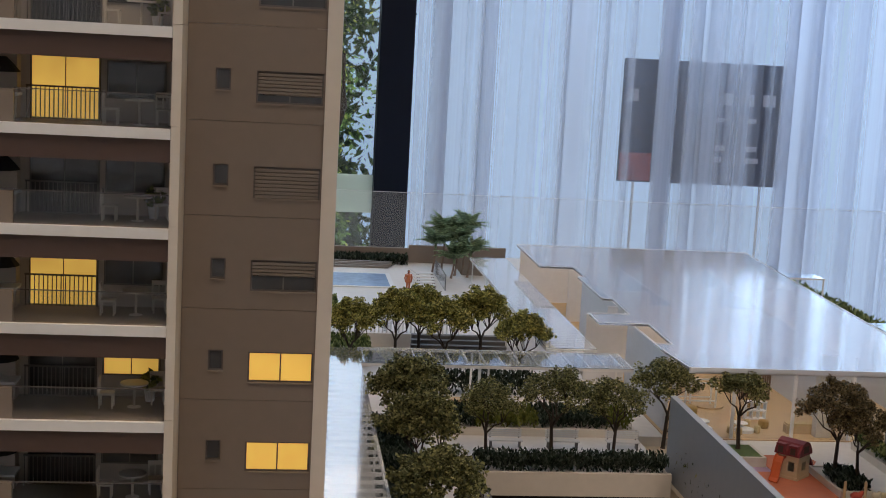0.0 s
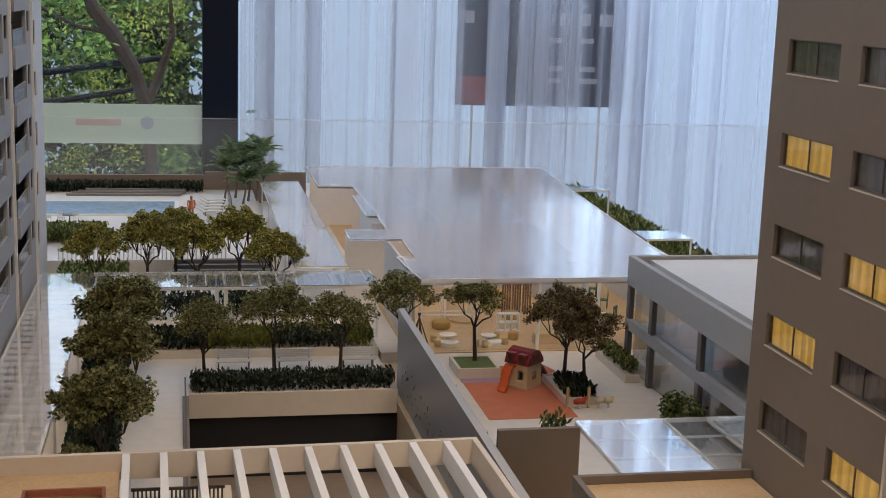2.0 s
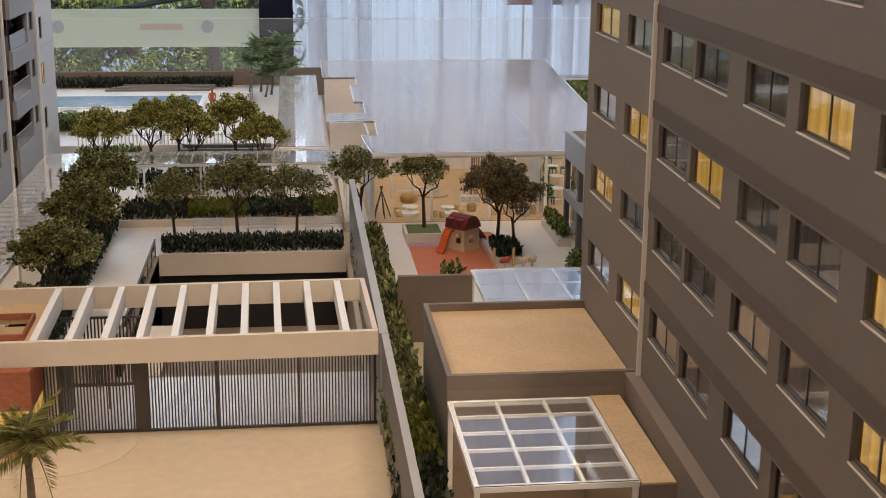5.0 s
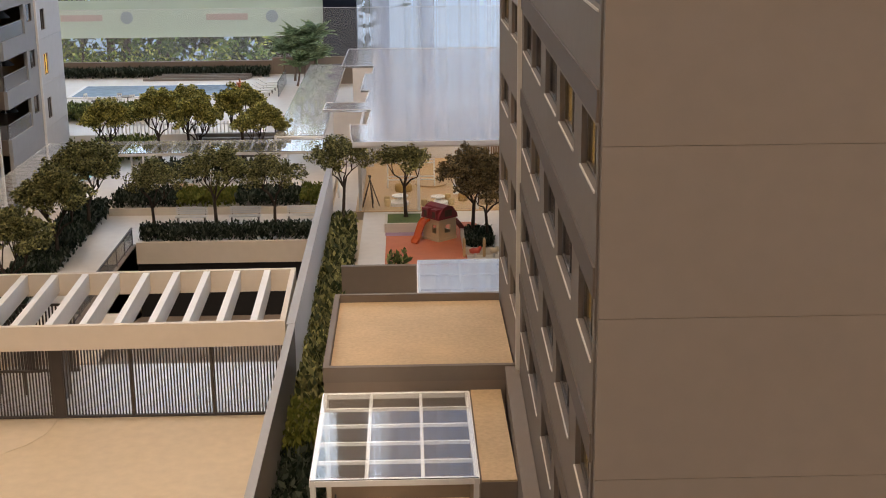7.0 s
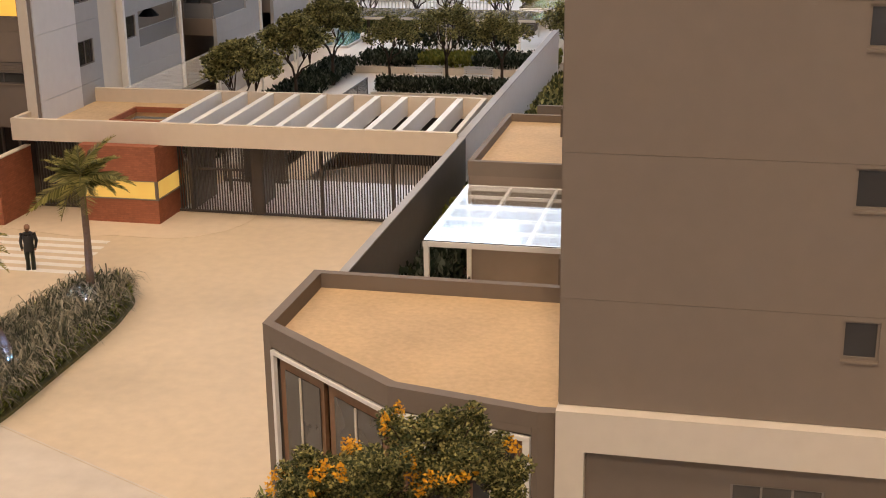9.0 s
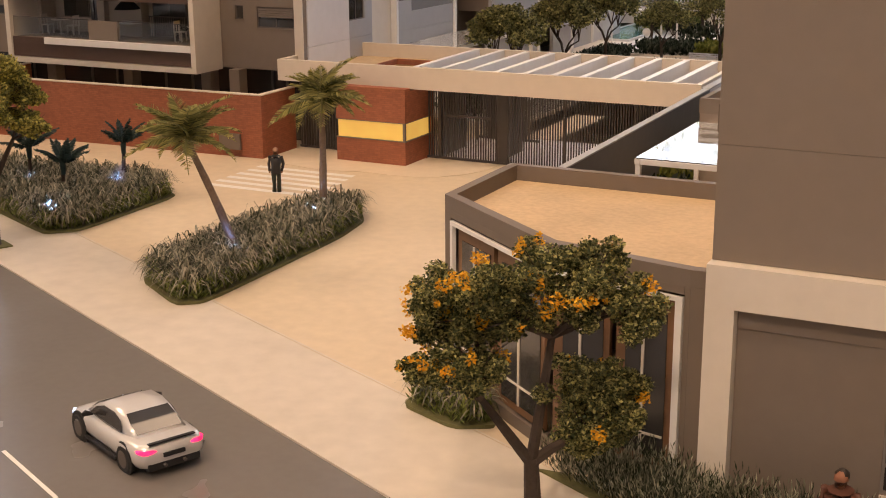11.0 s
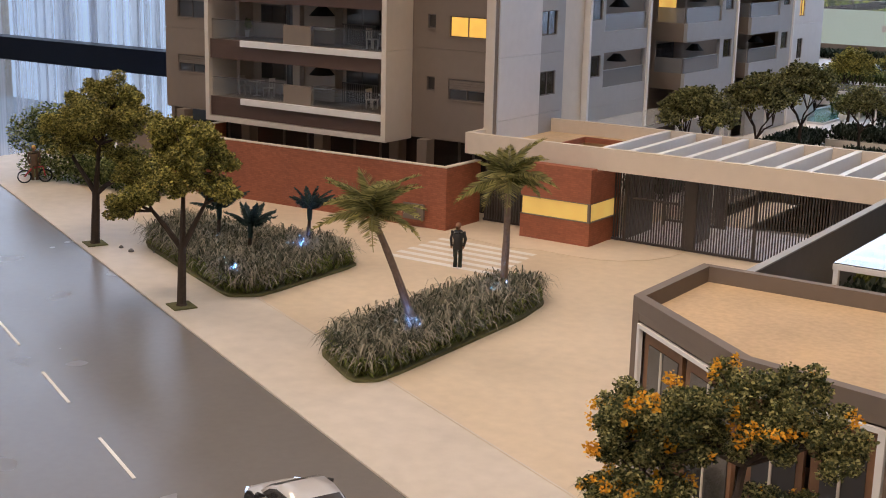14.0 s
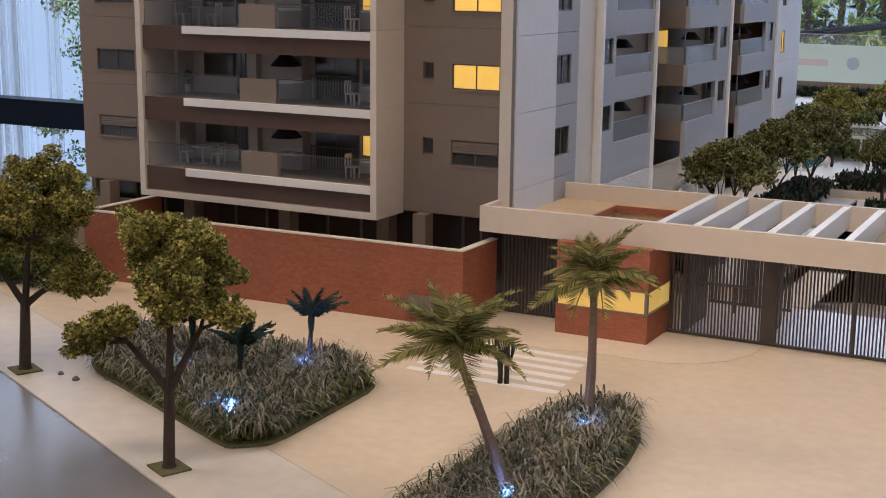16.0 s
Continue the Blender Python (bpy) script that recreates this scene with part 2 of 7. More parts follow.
M = {
    "sand": material("sand_paving", (0.63, 0.52, 0.375), 0.55, 0.10, 2.2, 0.25),
    "pavement": material("pale_pavement", (0.60, 0.54, 0.46), 0.5, 0.12, 1.6, 0.2),
    "asphalt": material("grey_road_paint", (0.178, 0.165, 0.154), 0.25, 0.05, 4.0, 0.06),
    "lane": material("white_road_paint", (0.78, 0.76, 0.72), 0.6, 0.06, 5, 0.05),
    "taupe": material("taupe_wall_paint", (0.212, 0.170, 0.136), 0.7, 0.05, 2.5, 0.08),
    "grey": material("grey_wall_paint", (0.375, 0.38, 0.39), 0.7, 0.05, 2.5, 0.08),
    "dark": material("dark_brown_paint", (0.085, 0.050, 0.037), 0.65, 0.08, 2.5, 0.08),
    "umber": material("brown_band_paint", (0.178, 0.143, 0.115), 0.68, 0.06, 2.5, 0.08),
    "cream": material("cream_paint", (0.66, 0.60, 0.52), 0.55, 0.05, 2.5, 0.06),
    "loggia": material("pale_taupe_balcony_paint", (0.46, 0.40, 0.34), 0.7, 0.05, 2.5, 0.06),
    "beamcream": material("tan_cream_paint", (0.65, 0.57, 0.475), 0.55, 0.05, 2.5, 0.06),
    "white": material("white_paint", (0.78, 0.77, 0.75), 0.5, 0.04, 3, 0.05),
    "pale": material("pale_grey_paint", (0.66, 0.66, 0.67), 0.6, 0.05, 2.5, 0.06),
    "charcoal": material("charcoal_wall_paint", (0.15, 0.145, 0.14), 0.6, 0.08, 2.5, 0.08),
    "brick": brickwork("red_brick", (0.33, 0.112, 0.060), (0.86, 0.88, 0.88)),
    "apron": material("pale_sand_paving", (0.67, 0.56, 0.42), 0.5, 0.08, 2.0, 0.2),
    "walnut": material("walnut_window_frame", (0.20, 0.105, 0.055), 0.5, 0.2, 5, 0.1),
    "forecourt": material("pale_glossy_floor", (0.70, 0.70, 0.72), 0.30, 0.05, 2, 0.02),
    "roofsand": material("sandy_roof", (0.56, 0.405, 0.24), 0.8, 0.16, 7, 0.5),
    "slat": material("dark_metal_slats", (0.07, 0.06, 0.055), 0.45, 0.1, 4, 0.05, metal=0.3),
    "tile": material("white_deck_tile", (0.70, 0.66, 0.61), 0.45, 0.08, 2, 0.1),
    "wood": material("light_wood_floor", (0.55, 0.38, 0.20), 0.5, 0.16, 3, 0.1),
    "bark": material("brown_bark", (0.056, 0.038, 0.027), 0.85, 0.3, 9, 0.6),
    "palmbark": material("palm_bark", (0.20, 0.14, 0.10), 0.85, 0.3, 9, 0.6),
    "soil": material("mossy_soil", (0.13, 0.125, 0.048), 0.9, 0.3, 9, 0.6),
    "grass": material("grass_mat", (0.11, 0.15, 0.04), 0.9, 0.3, 10, 0.7),
    "leaf": leafy("dark_green_foliage", (0.042, 0.050, 0.018), (0.44, 0.41, 0.16), 0.6, 1.7),
    "leaf2": leafy("olive_foliage", (0.072, 0.080, 0.020), (0.64, 0.56, 0.15), 0.6, 1.7),
    "leaf3": leafy("reddish_brown_foliage", (0.055, 0.044, 0.020), (0.34, 0.24, 0.105), 0.6, 1.6),
    "hedge": leafy("dark_hedge_foliage", (0.010, 0.020, 0.010), (0.14, 0.16, 0.12), 0.6, 3.0),
    "shrub": leafy("green_shrub_foliage", (0.035, 0.055, 0.014), (0.34, 0.36, 0.12), 0.6, 1.9),
    "lime": leafy("yellow_green_shrub", (0.07, 0.09, 0.015), (0.20, 0.20, 0.04)),
    "straw": leafy("grey_green_grass_blades", (0.036, 0.046, 0.024), (0.47, 0.43, 0.33), 0.45, 1.5),
    "bedding": leafy("dark_bedding_sprigs", (0.018, 0.03, 0.014), (0.48, 0.48, 0.36), 0.6, 2.3),
    "sprig": leafy("green_edging_sprigs", (0.05, 0.075, 0.018), (0.30, 0.34, 0.10)),
    "frond": leafy("palm_fronds", (0.05, 0.065, 0.02), (0.44, 0.40, 0.15), 0.5),
    "bluefrond": leafy("blue_green_fronds", (0.012, 0.028, 0.028), (0.05, 0.085, 0.08), 0.5),
    "blossomleaf": leafy("olive_green_leaves", (0.036, 0.05, 0.018), (0.50, 0.46, 0.18), 0.6, 2.2),
    "gardenfrond": leafy("garden_palm_fronds", (0.05, 0.09, 0.045), (0.36, 0.46, 0.27), 0.5),
    "flower": leafy("yellow_blossom", (0.60, 0.27, 0.02), (0.85, 0.50, 0.05)),
    "glass": clear("clear_glass", (0.92, 0.95, 0.95)),
    "satin": material("satin_grey_wall_paint", (0.36, 0.36, 0.37), 0.36, 0.05, 2.5, 0.04),
    "clubroof": clear("hazy_acrylic_roof", (0.84, 0.83, 0.85), 0.085, 1.38, 0.10),
    "acrylic": clear("clear_acrylic_roof", (0.80, 0.85, 0.90), 0.035, 1.62, 0.04),
    "awnglass": clear("thin_awning_glass", (0.90, 0.92, 0.95), 0.05, 1.8, 0.08),
    "walkglass": clear("glossy_walkway_acrylic", (0.86, 0.90, 0.94), 0.03, 1.95, 0.06),
    "railglass": clear("clear_railing_glass", (0.80, 0.82, 0.82), 0.03),
    "frostglass": clear("grey_railing_glass", (0.42, 0.43, 0.45), 0.15, 1.45, 0.45),
    "smoke": clear("smoked_glass", (0.35, 0.36, 0.37), 0.04),
    "pane": material("dark_window_glass", (0.042, 0.040, 0.040), 0.10, 0.2, 1.0, 0.0, spec=0.8),
    "shade": material("grey_roller_shutter", (0.22, 0.20, 0.185), 0.6, 0.06, 3, 0.05),
    "louvre": material("taupe_roller_shutter", (0.185, 0.152, 0.125), 0.6, 0.06, 3, 0.05),
    "rampfloor": material("brown_ramp_paint", (0.30, 0.24, 0.195), 0.7, 0.12, 2, 0.15),
    "polished": material("polished_acrylic_edge", (0.86, 0.87, 0.90), 0.15, 0.02, 3, 0.0),
    "bandbrown": material("dark_taupe_band_paint", (0.115, 0.087, 0.068), 0.68, 0.06, 2.5, 0.08),
    "lit": glow("lit_window_glass", (1.0, 0.58, 0.10), 0.78),
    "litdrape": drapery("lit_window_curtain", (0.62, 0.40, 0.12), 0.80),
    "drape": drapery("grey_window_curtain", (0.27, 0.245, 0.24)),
    "winglass": clear("tinted_window_glass", (0.62, 0.62, 0.64), 0.03, 1.5),
    "guardlit": glow("lit_guardhouse_window", (1.0, 0.66, 0.16), 0.42),
    # plain black paint; also the painted darkness of the garage mouth
    "black": material("black_paint_and_garage_dark", (0.012, 0.012, 0.014), 0.8, 0.1, 2, 0),
    "frame": material("window_frame_bronze", (0.10, 0.085, 0.075), 0.5, 0.08, 4, 0.03),
    "column": material("dark_blue_window_frame", (0.006, 0.010, 0.022), 0.5, 0.1, 0.4, 0.02, spec=0.15),
}


# ---- builders ----
def box(bm, x0, x1, y0, y1, z0, z1):
    v = [bm.verts.new(place((x, y, z))) for z in (z0, z1) for y in (y0, y1) for x in (x0, x1)]
    for f in ((0, 2, 3, 1), (4, 5, 7, 6), (0, 1, 5, 4), (1, 3, 7, 5), (3, 2, 6, 7), (2, 0, 4, 6)):
        bm.faces.new([v[i] for i in f])


def prism(bm, pts, z0, z1):
    """A flat polygon (counter-clockwise plan) raised from z0 to z1."""
    lo = [bm.verts.new(place((x, y, z0))) for x, y in pts]
    hi = [bm.verts.new(place((x, y, z1))) for x, y in pts]
    bm.faces.new(lo[::-1]), bm.faces.new(hi)
    for i in range(len(pts)):
        j = (i + 1) % len(pts)
        bm.faces.new((lo[i], lo[j], hi[j], hi[i]))


def tube(bm, pts, radii, sides=8):
    """A tapered round limb through points."""
    rings = []
    for i, p in enumerate(pts):
        a, b = Vector(pts[max(0, i - 1)]), Vector(pts[min(len(pts) - 1, i + 1)])
        q = (b - a).to_track_quat("Z", "Y")
        rings.append([bm.verts.new(place(Vector(p) + q @ Vector((math.cos(k * math.tau / sides) * radii[i], math.sin(k * math.tau / sides) * radii[i], 0)))) for k in range(sides)])
    for r0, r1 in zip(rings, rings[1:]):
        for k in range(sides):
            bm.faces.new((r0[k], r0[(k + 1) % sides], r1[(k + 1) % sides], r1[k]))
    bm.faces.new(rings[0][::-1]), bm.faces.new(rings[-1])


def panel(bm, axis, pos, thick, u0, u1, z0, z1, holes=()):
    """One sheet of wall on the plane axis = pos, thick towards its far side, with rectangular openings (u0, u1, z0, z1)."""
    us = sorted({u0, u1, *(u for h in holes for u in h[:2] if u0 < u < u1)})
    zs = sorted({z0, z1, *(z for h in holes for z in h[2:] if z0 < z < z1)})
    full = {(i, k) for i in range(len(us) - 1) for k in range(len(zs) - 1)
            if not any(h[0] < (us[i] + us[i + 1]) / 2 < h[1] and h[2] < (zs[k] + zs[k + 1]) / 2 < h[3] for h in holes)}
    seen = {}

    def at(i, k, d):
        if (i, k, d) not in seen:
            p = pos + thick * d
            seen[i, k, d] = bm.verts.new(place((p, us[i], zs[k]) if axis == "x" else (us[i], p, zs[k])))
        return seen[i, k, d]

    for i, k in full:
        for d in (0, 1):
            bm.faces.new((at(i, k, d), at(i + 1, k, d), at(i + 1, k + 1, d), at(i, k + 1, d)))
        for (ni, nk), (a, b) in (((i - 1, k), ((i, k), (i, k + 1))), ((i + 1, k), ((i + 1, k), (i + 1, k + 1))), ((i, k - 1), ((i, k), (i + 1, k))), ((i, k + 1), ((i, k + 1), (i + 1, k + 1)))):
            if (ni, nk) not in full:
                bm.faces.new((at(*a, 0), at(*b, 0), at(*b, 1), at(*a, 1)))


def run(bm, outer, inner, z0, z1):
    """One bent wall between two open lines of plan points."""
    q = [[bm.verts.new(place((*p, z))) for p in line] for line in (outer, inner) for z in (z0, z1)]
    for i in range(len(outer) - 1):
        for a, b in ((0, 1), (1, 3), (3, 2), (2, 0)):
            bm.faces.new((q[a][i], q[a][i + 1], q[b][i + 1], q[b][i]))
    for i in (0, len(outer) - 1):
        bm.faces.new((q[0][i], q[1][i], q[3][i], q[2][i]))


ORIGIN = {}


def link(name, bm, mat, smooth=False):
    me = bpy.data.meshes.new(name)
    bmesh.ops.recalc_face_normals(bm, faces=bm.faces)
    bm.to_mesh(me)
    bm.free()
    if smooth:
        me.polygons.foreach_set("use_smooth", [True] * len(me.polygons))
    me.materials.append(M[mat] if isinstance(mat, str) else mat)
    return new(name, me)


def thing(name, label, category, at=(0, 0, 0), group="", kind=""):
    ob = new(name)
    ob.empty_display_size = 0.01
    ob.location = place(at)
    ORIGIN[ob.name] = place(at)
    return tagged(ob, label, category, group, kind)


def part(name, bm, mat, parent, label="", smooth=False):
    ob = link(name, bm, mat, smooth)
    ob.parent = parent
    if parent.name in ORIGIN:
        ob.matrix_parent_inverse = Matrix.Translation(-ORIGIN[parent.name])
    return tagged(ob, label)


def solid(name, bm, mat, label, category="", kind="structure", smooth=False):
    return tagged(link(name, bm, mat, smooth), label, category, "", kind)


def boxes(*rows):
    bm = bmesh.new()
    for r in rows:
        box(bm, *r)
    return bm


def axbox(bm, axis, pos, d0, d1, u0, u1, z0, z1):
    """A box on a wall plane: d runs along the wall's normal axis from pos."""
    a, b = sorted((pos + d0, pos + d1))
    box(bm, a, b, u0, u1, z0, z1) if axis == "x" else box(bm, u0, u1, a, b, z0, z1)


def window_unit(parent, axis, pos, out, u0, u1, z0, z1, lit=False, bars=1, shutter=0.0, sill="cream", name="window", frame_mat="frame"):
    """A framed window set 0.12 back in its opening; out is the outward sign of the wall's normal."""
    bm = bmesh.new()
    f = 0.05
    d0, d1 = -0.14 * out, -0.06 * out
    for a, b, c, d in ((u0, u0 + f, z0, z1), (u1 - f, u1, z0, z1), (u0 + f, u1 - f, z0, z0 + f), (u0 + f, u1 - f, z1 - f, z1)):
        axbox(bm, axis, pos, d0, d1, a, b, c, d)
    for i in range(bars):
        u = u0 + (u1 - u0) * (i + 1) / (bars + 1)
        axbox(bm, axis, pos, d0, d1, u - 0.022, u + 0.022, z0 + f, z1 - f)
    w = part(name, bm, frame_mat, parent)
    bm = bmesh.new()
    axbox(bm, axis, pos, -0.13 * out, -0.10 * out, u0 + f * 0.5, u1 - f * 0.5, z0 + f * 0.5, z1 - shutter * (z1 - z0) - f * 0.5)
    part("pane", bm, "lit" if lit else "pane", w, "glowing warm yellow pane" if lit else "")
    if shutter:
        bm = bmesh.new()
        zt, zb = z1 - f, z1 - shutter * (z1 - z0)
        k = max(3, int((zt - zb) / 0.1))
        side = [(-0.095, zb)] + [(d, zb + (zt - zb) * (i + u) / k) for i in range(k) for u, d in ((0.0, -0.05), (0.12, -0.015), (0.85, -0.015), (0.97, -0.05))] + [(-0.095, zt)]
        ends = [[bm.verts.new(place((pos + d * out, u, z) if axis == "x" else (u, pos + d * out, z))) for d, z in side] for u in (u0 + f, u1 - f)]
        for i in range(len(side)):
            j = (i + 1) % len(side)
            bm.faces.new((ends[0][i], ends[0][j], ends[1][j], ends[1][i]))
        bm.faces.new(ends[0]), bm.faces.new(ends[1][::-1])
        part("shutter", bm, "louvre", w)
    if sill:
        bm = bmesh.new()
        axbox(bm, axis, pos, 0.003 * out, 0.04 * out, u0, u1, z0 - 0.05, z0 - 0.003)
        part("sill", bm, sill, w)
    return w


# ---- ground, road and yard ----
def kerb(x):
    return -27.13 - 0.465 * x


XW, XE, YN = -48.7, 57.0, 91.0
bm = bmesh.new()
prism(bm, [(XW, kerb(XW) + 3.7), (XE, kerb(XE) + 3.7), (XE, 6.7), (XW, 6.7)], -4.0, 0.0)
box(bm, XW, -10.3, 6.7, YN, -4.0, 0.0)
box(bm, -10.3, -0.2, 23.4, YN, -4.0, 0.0)
box(bm, -0.2, 27.0, 6.7, YN, -4.0, 0.0)
solid("ground", bm, "sand", "sand-coloured paved ground of the model", "ground")
bm = bmesh.new()
prism(bm, [(XW, kerb(XW)), (XE, kerb(XE)), (XE, kerb(XE) + 3.69), (XW, kerb(XW) + 3.69)], -4.0, 0.0)
solid("pavement", bm, "pavement", "pale paved footpath along the road", "pavement")
bm = bmesh.new()
prism(bm, [(XW, -75), (XE, -75), (XE, kerb(XE) - 0.004), (XW, kerb(XW) - 0.004)], -4.0, -0.05)
solid("road", bm, "asphalt", "smooth grey road of the model", "road")
LU, LV = Vector((0.907, -0.421)), Vector((0.421, 0.907))
for k in range(-6, 5):
    c = Vector((-10.58, -27.85)) + LU * (5.8 * k)
    pts = [c - LU * 1.45 - LV * 0.045, c + LU * 1.45 - LV * 0.045, c + LU * 1.45 + LV * 0.045, c - LU * 1.45 + LV * 0.045]
    bm = bmesh.new()
    prism(bm, [tuple(p) for p in pts], -0.049, -0.04)
    tagged(link("lane_marking", bm, "lane"), "white painted dash on the grey road", "road marking", "dashes along the road", "structure")
bm = bmesh.new()
prism(bm, [(-18.7, -2.45), (-15.1, -3.1), (-13.6, -2.65), (-12.1, -2.7), (-11.0, -2.6), (-10.2, -2.2), (-9.4, -1.35), (-8.95, -0.3), (-8.85, 0.95), (-18.7, 0.7)], 0.003, 0.02)
solid("apron", bm, "apron", "pale paved apron round the guardhouse", "pavement")
# driveway ramp down behind the gate, and its dark mouth
bm = bmesh.new()
v = [bm.verts.new(place(p)) for p in ((-10.3, 6.7, 0), (-0.2, 6.7, 0), (-0.2, 23.4, -3.6), (-10.3, 23.4, -3.6), (-10.3, 6.7, -4), (-0.2, 6.7, -4), (-0.2, 23.4, -4), (-10.3, 23.4, -4))]
for f in ((0, 1, 2, 3), (4, 7, 6, 5), (0, 4, 5, 1), (2, 6, 7, 3), (1, 5, 6, 2), (0, 3, 7, 4)):
    bm.faces.new([v[i] for i in f])
solid("garage_ramp", bm, "rampfloor", "dark driveway ramp down to the garage", "ramp")
solid("ramp_kerb", boxes((-10.28, -8.7, 6.7, 13.2, 0.004, 0.06)), "apron", "tan kerb at the head of the ramp", "kerb")
solid("forecourt", boxes((-12.4, 0.0, 1.25, 6.65, 0.004, 0.02)), "forecourt", "pale glossy floor behind the gate", "floor")
# a black sheet paints the darkness inside the garage
solid("garage_mouth_dark", boxes((-10.3, -0.2, 23.25, 23.39, -3.6, -0.45)), "black", "black sheet standing in for the dark inside the underground garage", "garage")
# raised courtyard
bm = boxes((-19.0, -10.3, 6.9, 90.6, 0.004, 0.57), (-10.3, -0.25, 24.9, 90.6, 0.004, 0.57), (0.0, 26.9, 30.0, 90.6, 0.004, 0.57))
box(bm, 1.9, 26.9, 10.4, 30.0, 0.004, 0.57)
solid("courtyard_floor", bm, "tile", "pale tiled floor of the raised courtyard", "floor")
# the ramp's side walls
solid("ramp_wall", boxes((-10.6, -10.3, 6.9, 23.2, -3.9, 0.62)), "taupe", "low taupe wall beside the ramp", "wall")

# ---- long boundary wall ----
def sloped_wall(x0, x1, y0, y1, z0, za, zb, top=None):
    """A wall along y whose foot and top may slope."""
    bm = bmesh.new()
    rows = ((y0, z0 if top is None else za), (y1, z0 if top is None else zb), (y1, zb if top is None else zb + top), (y0, za if top is None else za + top))
    v = [bm.verts.new(place((x, y, z))) for x in (x0, x1) for y, z in rows]
    for f in ((0, 1, 2, 3), (4, 7, 6, 5), (0, 4, 5, 1), (1, 5, 6, 2), (2, 6, 7, 3), (3, 7, 4, 0)):
        bm.faces.new([v[i] for i in f])
    return bm


w = solid("boundary_wall", sloped_wall(0.13, 0.35, -17.8, -0.02, -3.9, 3.8, 3.97), "charcoal", "long dark grey wall beside the gate", "wall")
part("coping", sloped_wall(0.11, 0.37, -17.85, -0.03, 0, 3.803, 3.973, 0.05), "grey", w, "pale coping")
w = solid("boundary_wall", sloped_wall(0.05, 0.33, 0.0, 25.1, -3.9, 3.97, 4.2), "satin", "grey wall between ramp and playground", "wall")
# pale sheet over the playground side of the wall
part("facing", sloped_wall(0.331, 0.355, 0.0, 25.1, -3.9, 3.965, 4.195), "pale", w, "pale face of the wall")
part("coping", sloped_wall(0.03, 0.36, -0.02, 25.15, 0, 3.973, 4.203, 0.06), "grey", w, "grey coping")

# ---- entrance canopy ----
canopy = thing("entrance_canopy", "cream entrance canopy with open pergola beams over the gate", "canopy", (0.0, 0.0, 0))
part("front_beam", boxes((-19.05, 0.0, 0.0, 0.22, 3.2, 4.13)), "beamcream", canopy)
part("back_beam", boxes((-19.05, 0.0, 6.52, 6.74, 3.2, 4.13)), "beamcream", canopy)
part("end_beam", boxes((-19.05, -18.85, 0.23, 6.51, 3.2, 4.13)), "beamcream", canopy)
part("end_beam", boxes((-0.2, 0.0, 0.23, 6.51, 3.2, 4.13)), "beamcream", canopy)
bm = bmesh.new()
box(bm, -18.84, -12.6, 0.23, 2.0, 3.3, 3.5), box(bm, -18.84, -12.6, 4.6, 6.51, 3.3, 3.5)
box(bm, -18.84, -15.6, 2.0, 4.6, 3.3, 3.5), box(bm, -13.0, -12.6, 2.0, 4.6, 3.3, 3.5)
part("roof_slab", bm, "roofsand", canopy, "sandy flat roof")
part("skylight_rim", boxes((-15.6, -13.0, 2.0, 2.1, 3.51, 3.75), (-15.6, -13.0, 4.5, 4.6, 3.51, 3.75), (-15.6, -15.5, 2.1, 4.5, 3.51, 3.75), (-13.1, -13.0, 2.1, 4.5, 3.51, 3.75)), "brick", canopy, "brick-red rim")
part("skylight_floor", boxes((-15.6, -13.0, 2.0, 4.6, 3.05, 3.2)), "roofsand", canopy)
for k in range(10):
    x = -12.5 + 1.245 * k
    part("beam", boxes((x, x + 0.26, 0.23, 6.51, 3.35, 4.12)), "white", canopy, "white pergola beam" if k == 0 else "")
part("post", boxes((-0.22, -0.02, 1.2, 1.45, 0, 3.19)), "cream", canopy)
part("post", boxes((-18.7, -18.4, 6.0, 6.3, 0, 3.19)), "cream", canopy)
canopy.rotation_euler.z = radians(1.2)

# ---- gate with upright slats ----
gate = thing("gate", "dark metal gate of thin upright slats", "gate", (-6.5, 1.1, 0))
for z in (0.02, 3.08):
    part("rail", boxes((-12.4, 0.02, 1.04, 1.14, z, z + 0.095)), "slat", gate)
for x in (-11.8, -9.05, -8.65, -6.05, -3.0, -0.12):
    part("gate_post", boxes((x, x + 0.1, 1.02, 1.16, 0.12, 3.08)), "slat", gate)
for x in (-11.75, -9.0):
    part("gate_leaf", boxes((x, x + 0.06, 1.2, 3.5, 0.12, 3.0)), "slat", gate, "dark gate leaf standing open")
part("gate_panel", boxes((-9.05, -8.65, 1.03, 1.15, 0.12, 3.08)), "slat", gate)
part("door_frame", boxes((-11.4, -9.3, 1.0, 1.03, 1.9, 2.0)), "slat", gate)
part("door_bar", boxes((-10.0, -9.9, 1.0, 1.03, 1.0, 1.89)), "slat", gate)
slat_bm = bmesh.new()
box(slat_bm, -0.024, 0.024, 1.06, 1.12, 0.12, 3.08)
first = part("slat", slat_bm, "slat", gate)
x = -12.3
first.location.x = x * S
while x < -0.3:
    x += 0.118
    o = first.copy()
    o.location.x = x * S
    scene.collection.objects.link(o)
inner_gate = thing("inner_gate", "dark slatted inner gate behind the entrance", "gate", (-11, 5.9, 0))
for z in (0.03, 2.9):
    part("rail", boxes((-12.35, -9.2, 5.86, 5.94, z, z + 0.1)), "slat", inner_gate)
for k in range(22):
    part("slat", boxes((-12.3 + k * 0.142, -12.24 + k * 0.142, 5.87, 5.93, 0.131, 2.899)), "slat", inner_gate)
gate2 = thing("side_gate", "dark slatted pedestrian gate beside the brick wall", "gate", (-17.4, 0.8, 0))
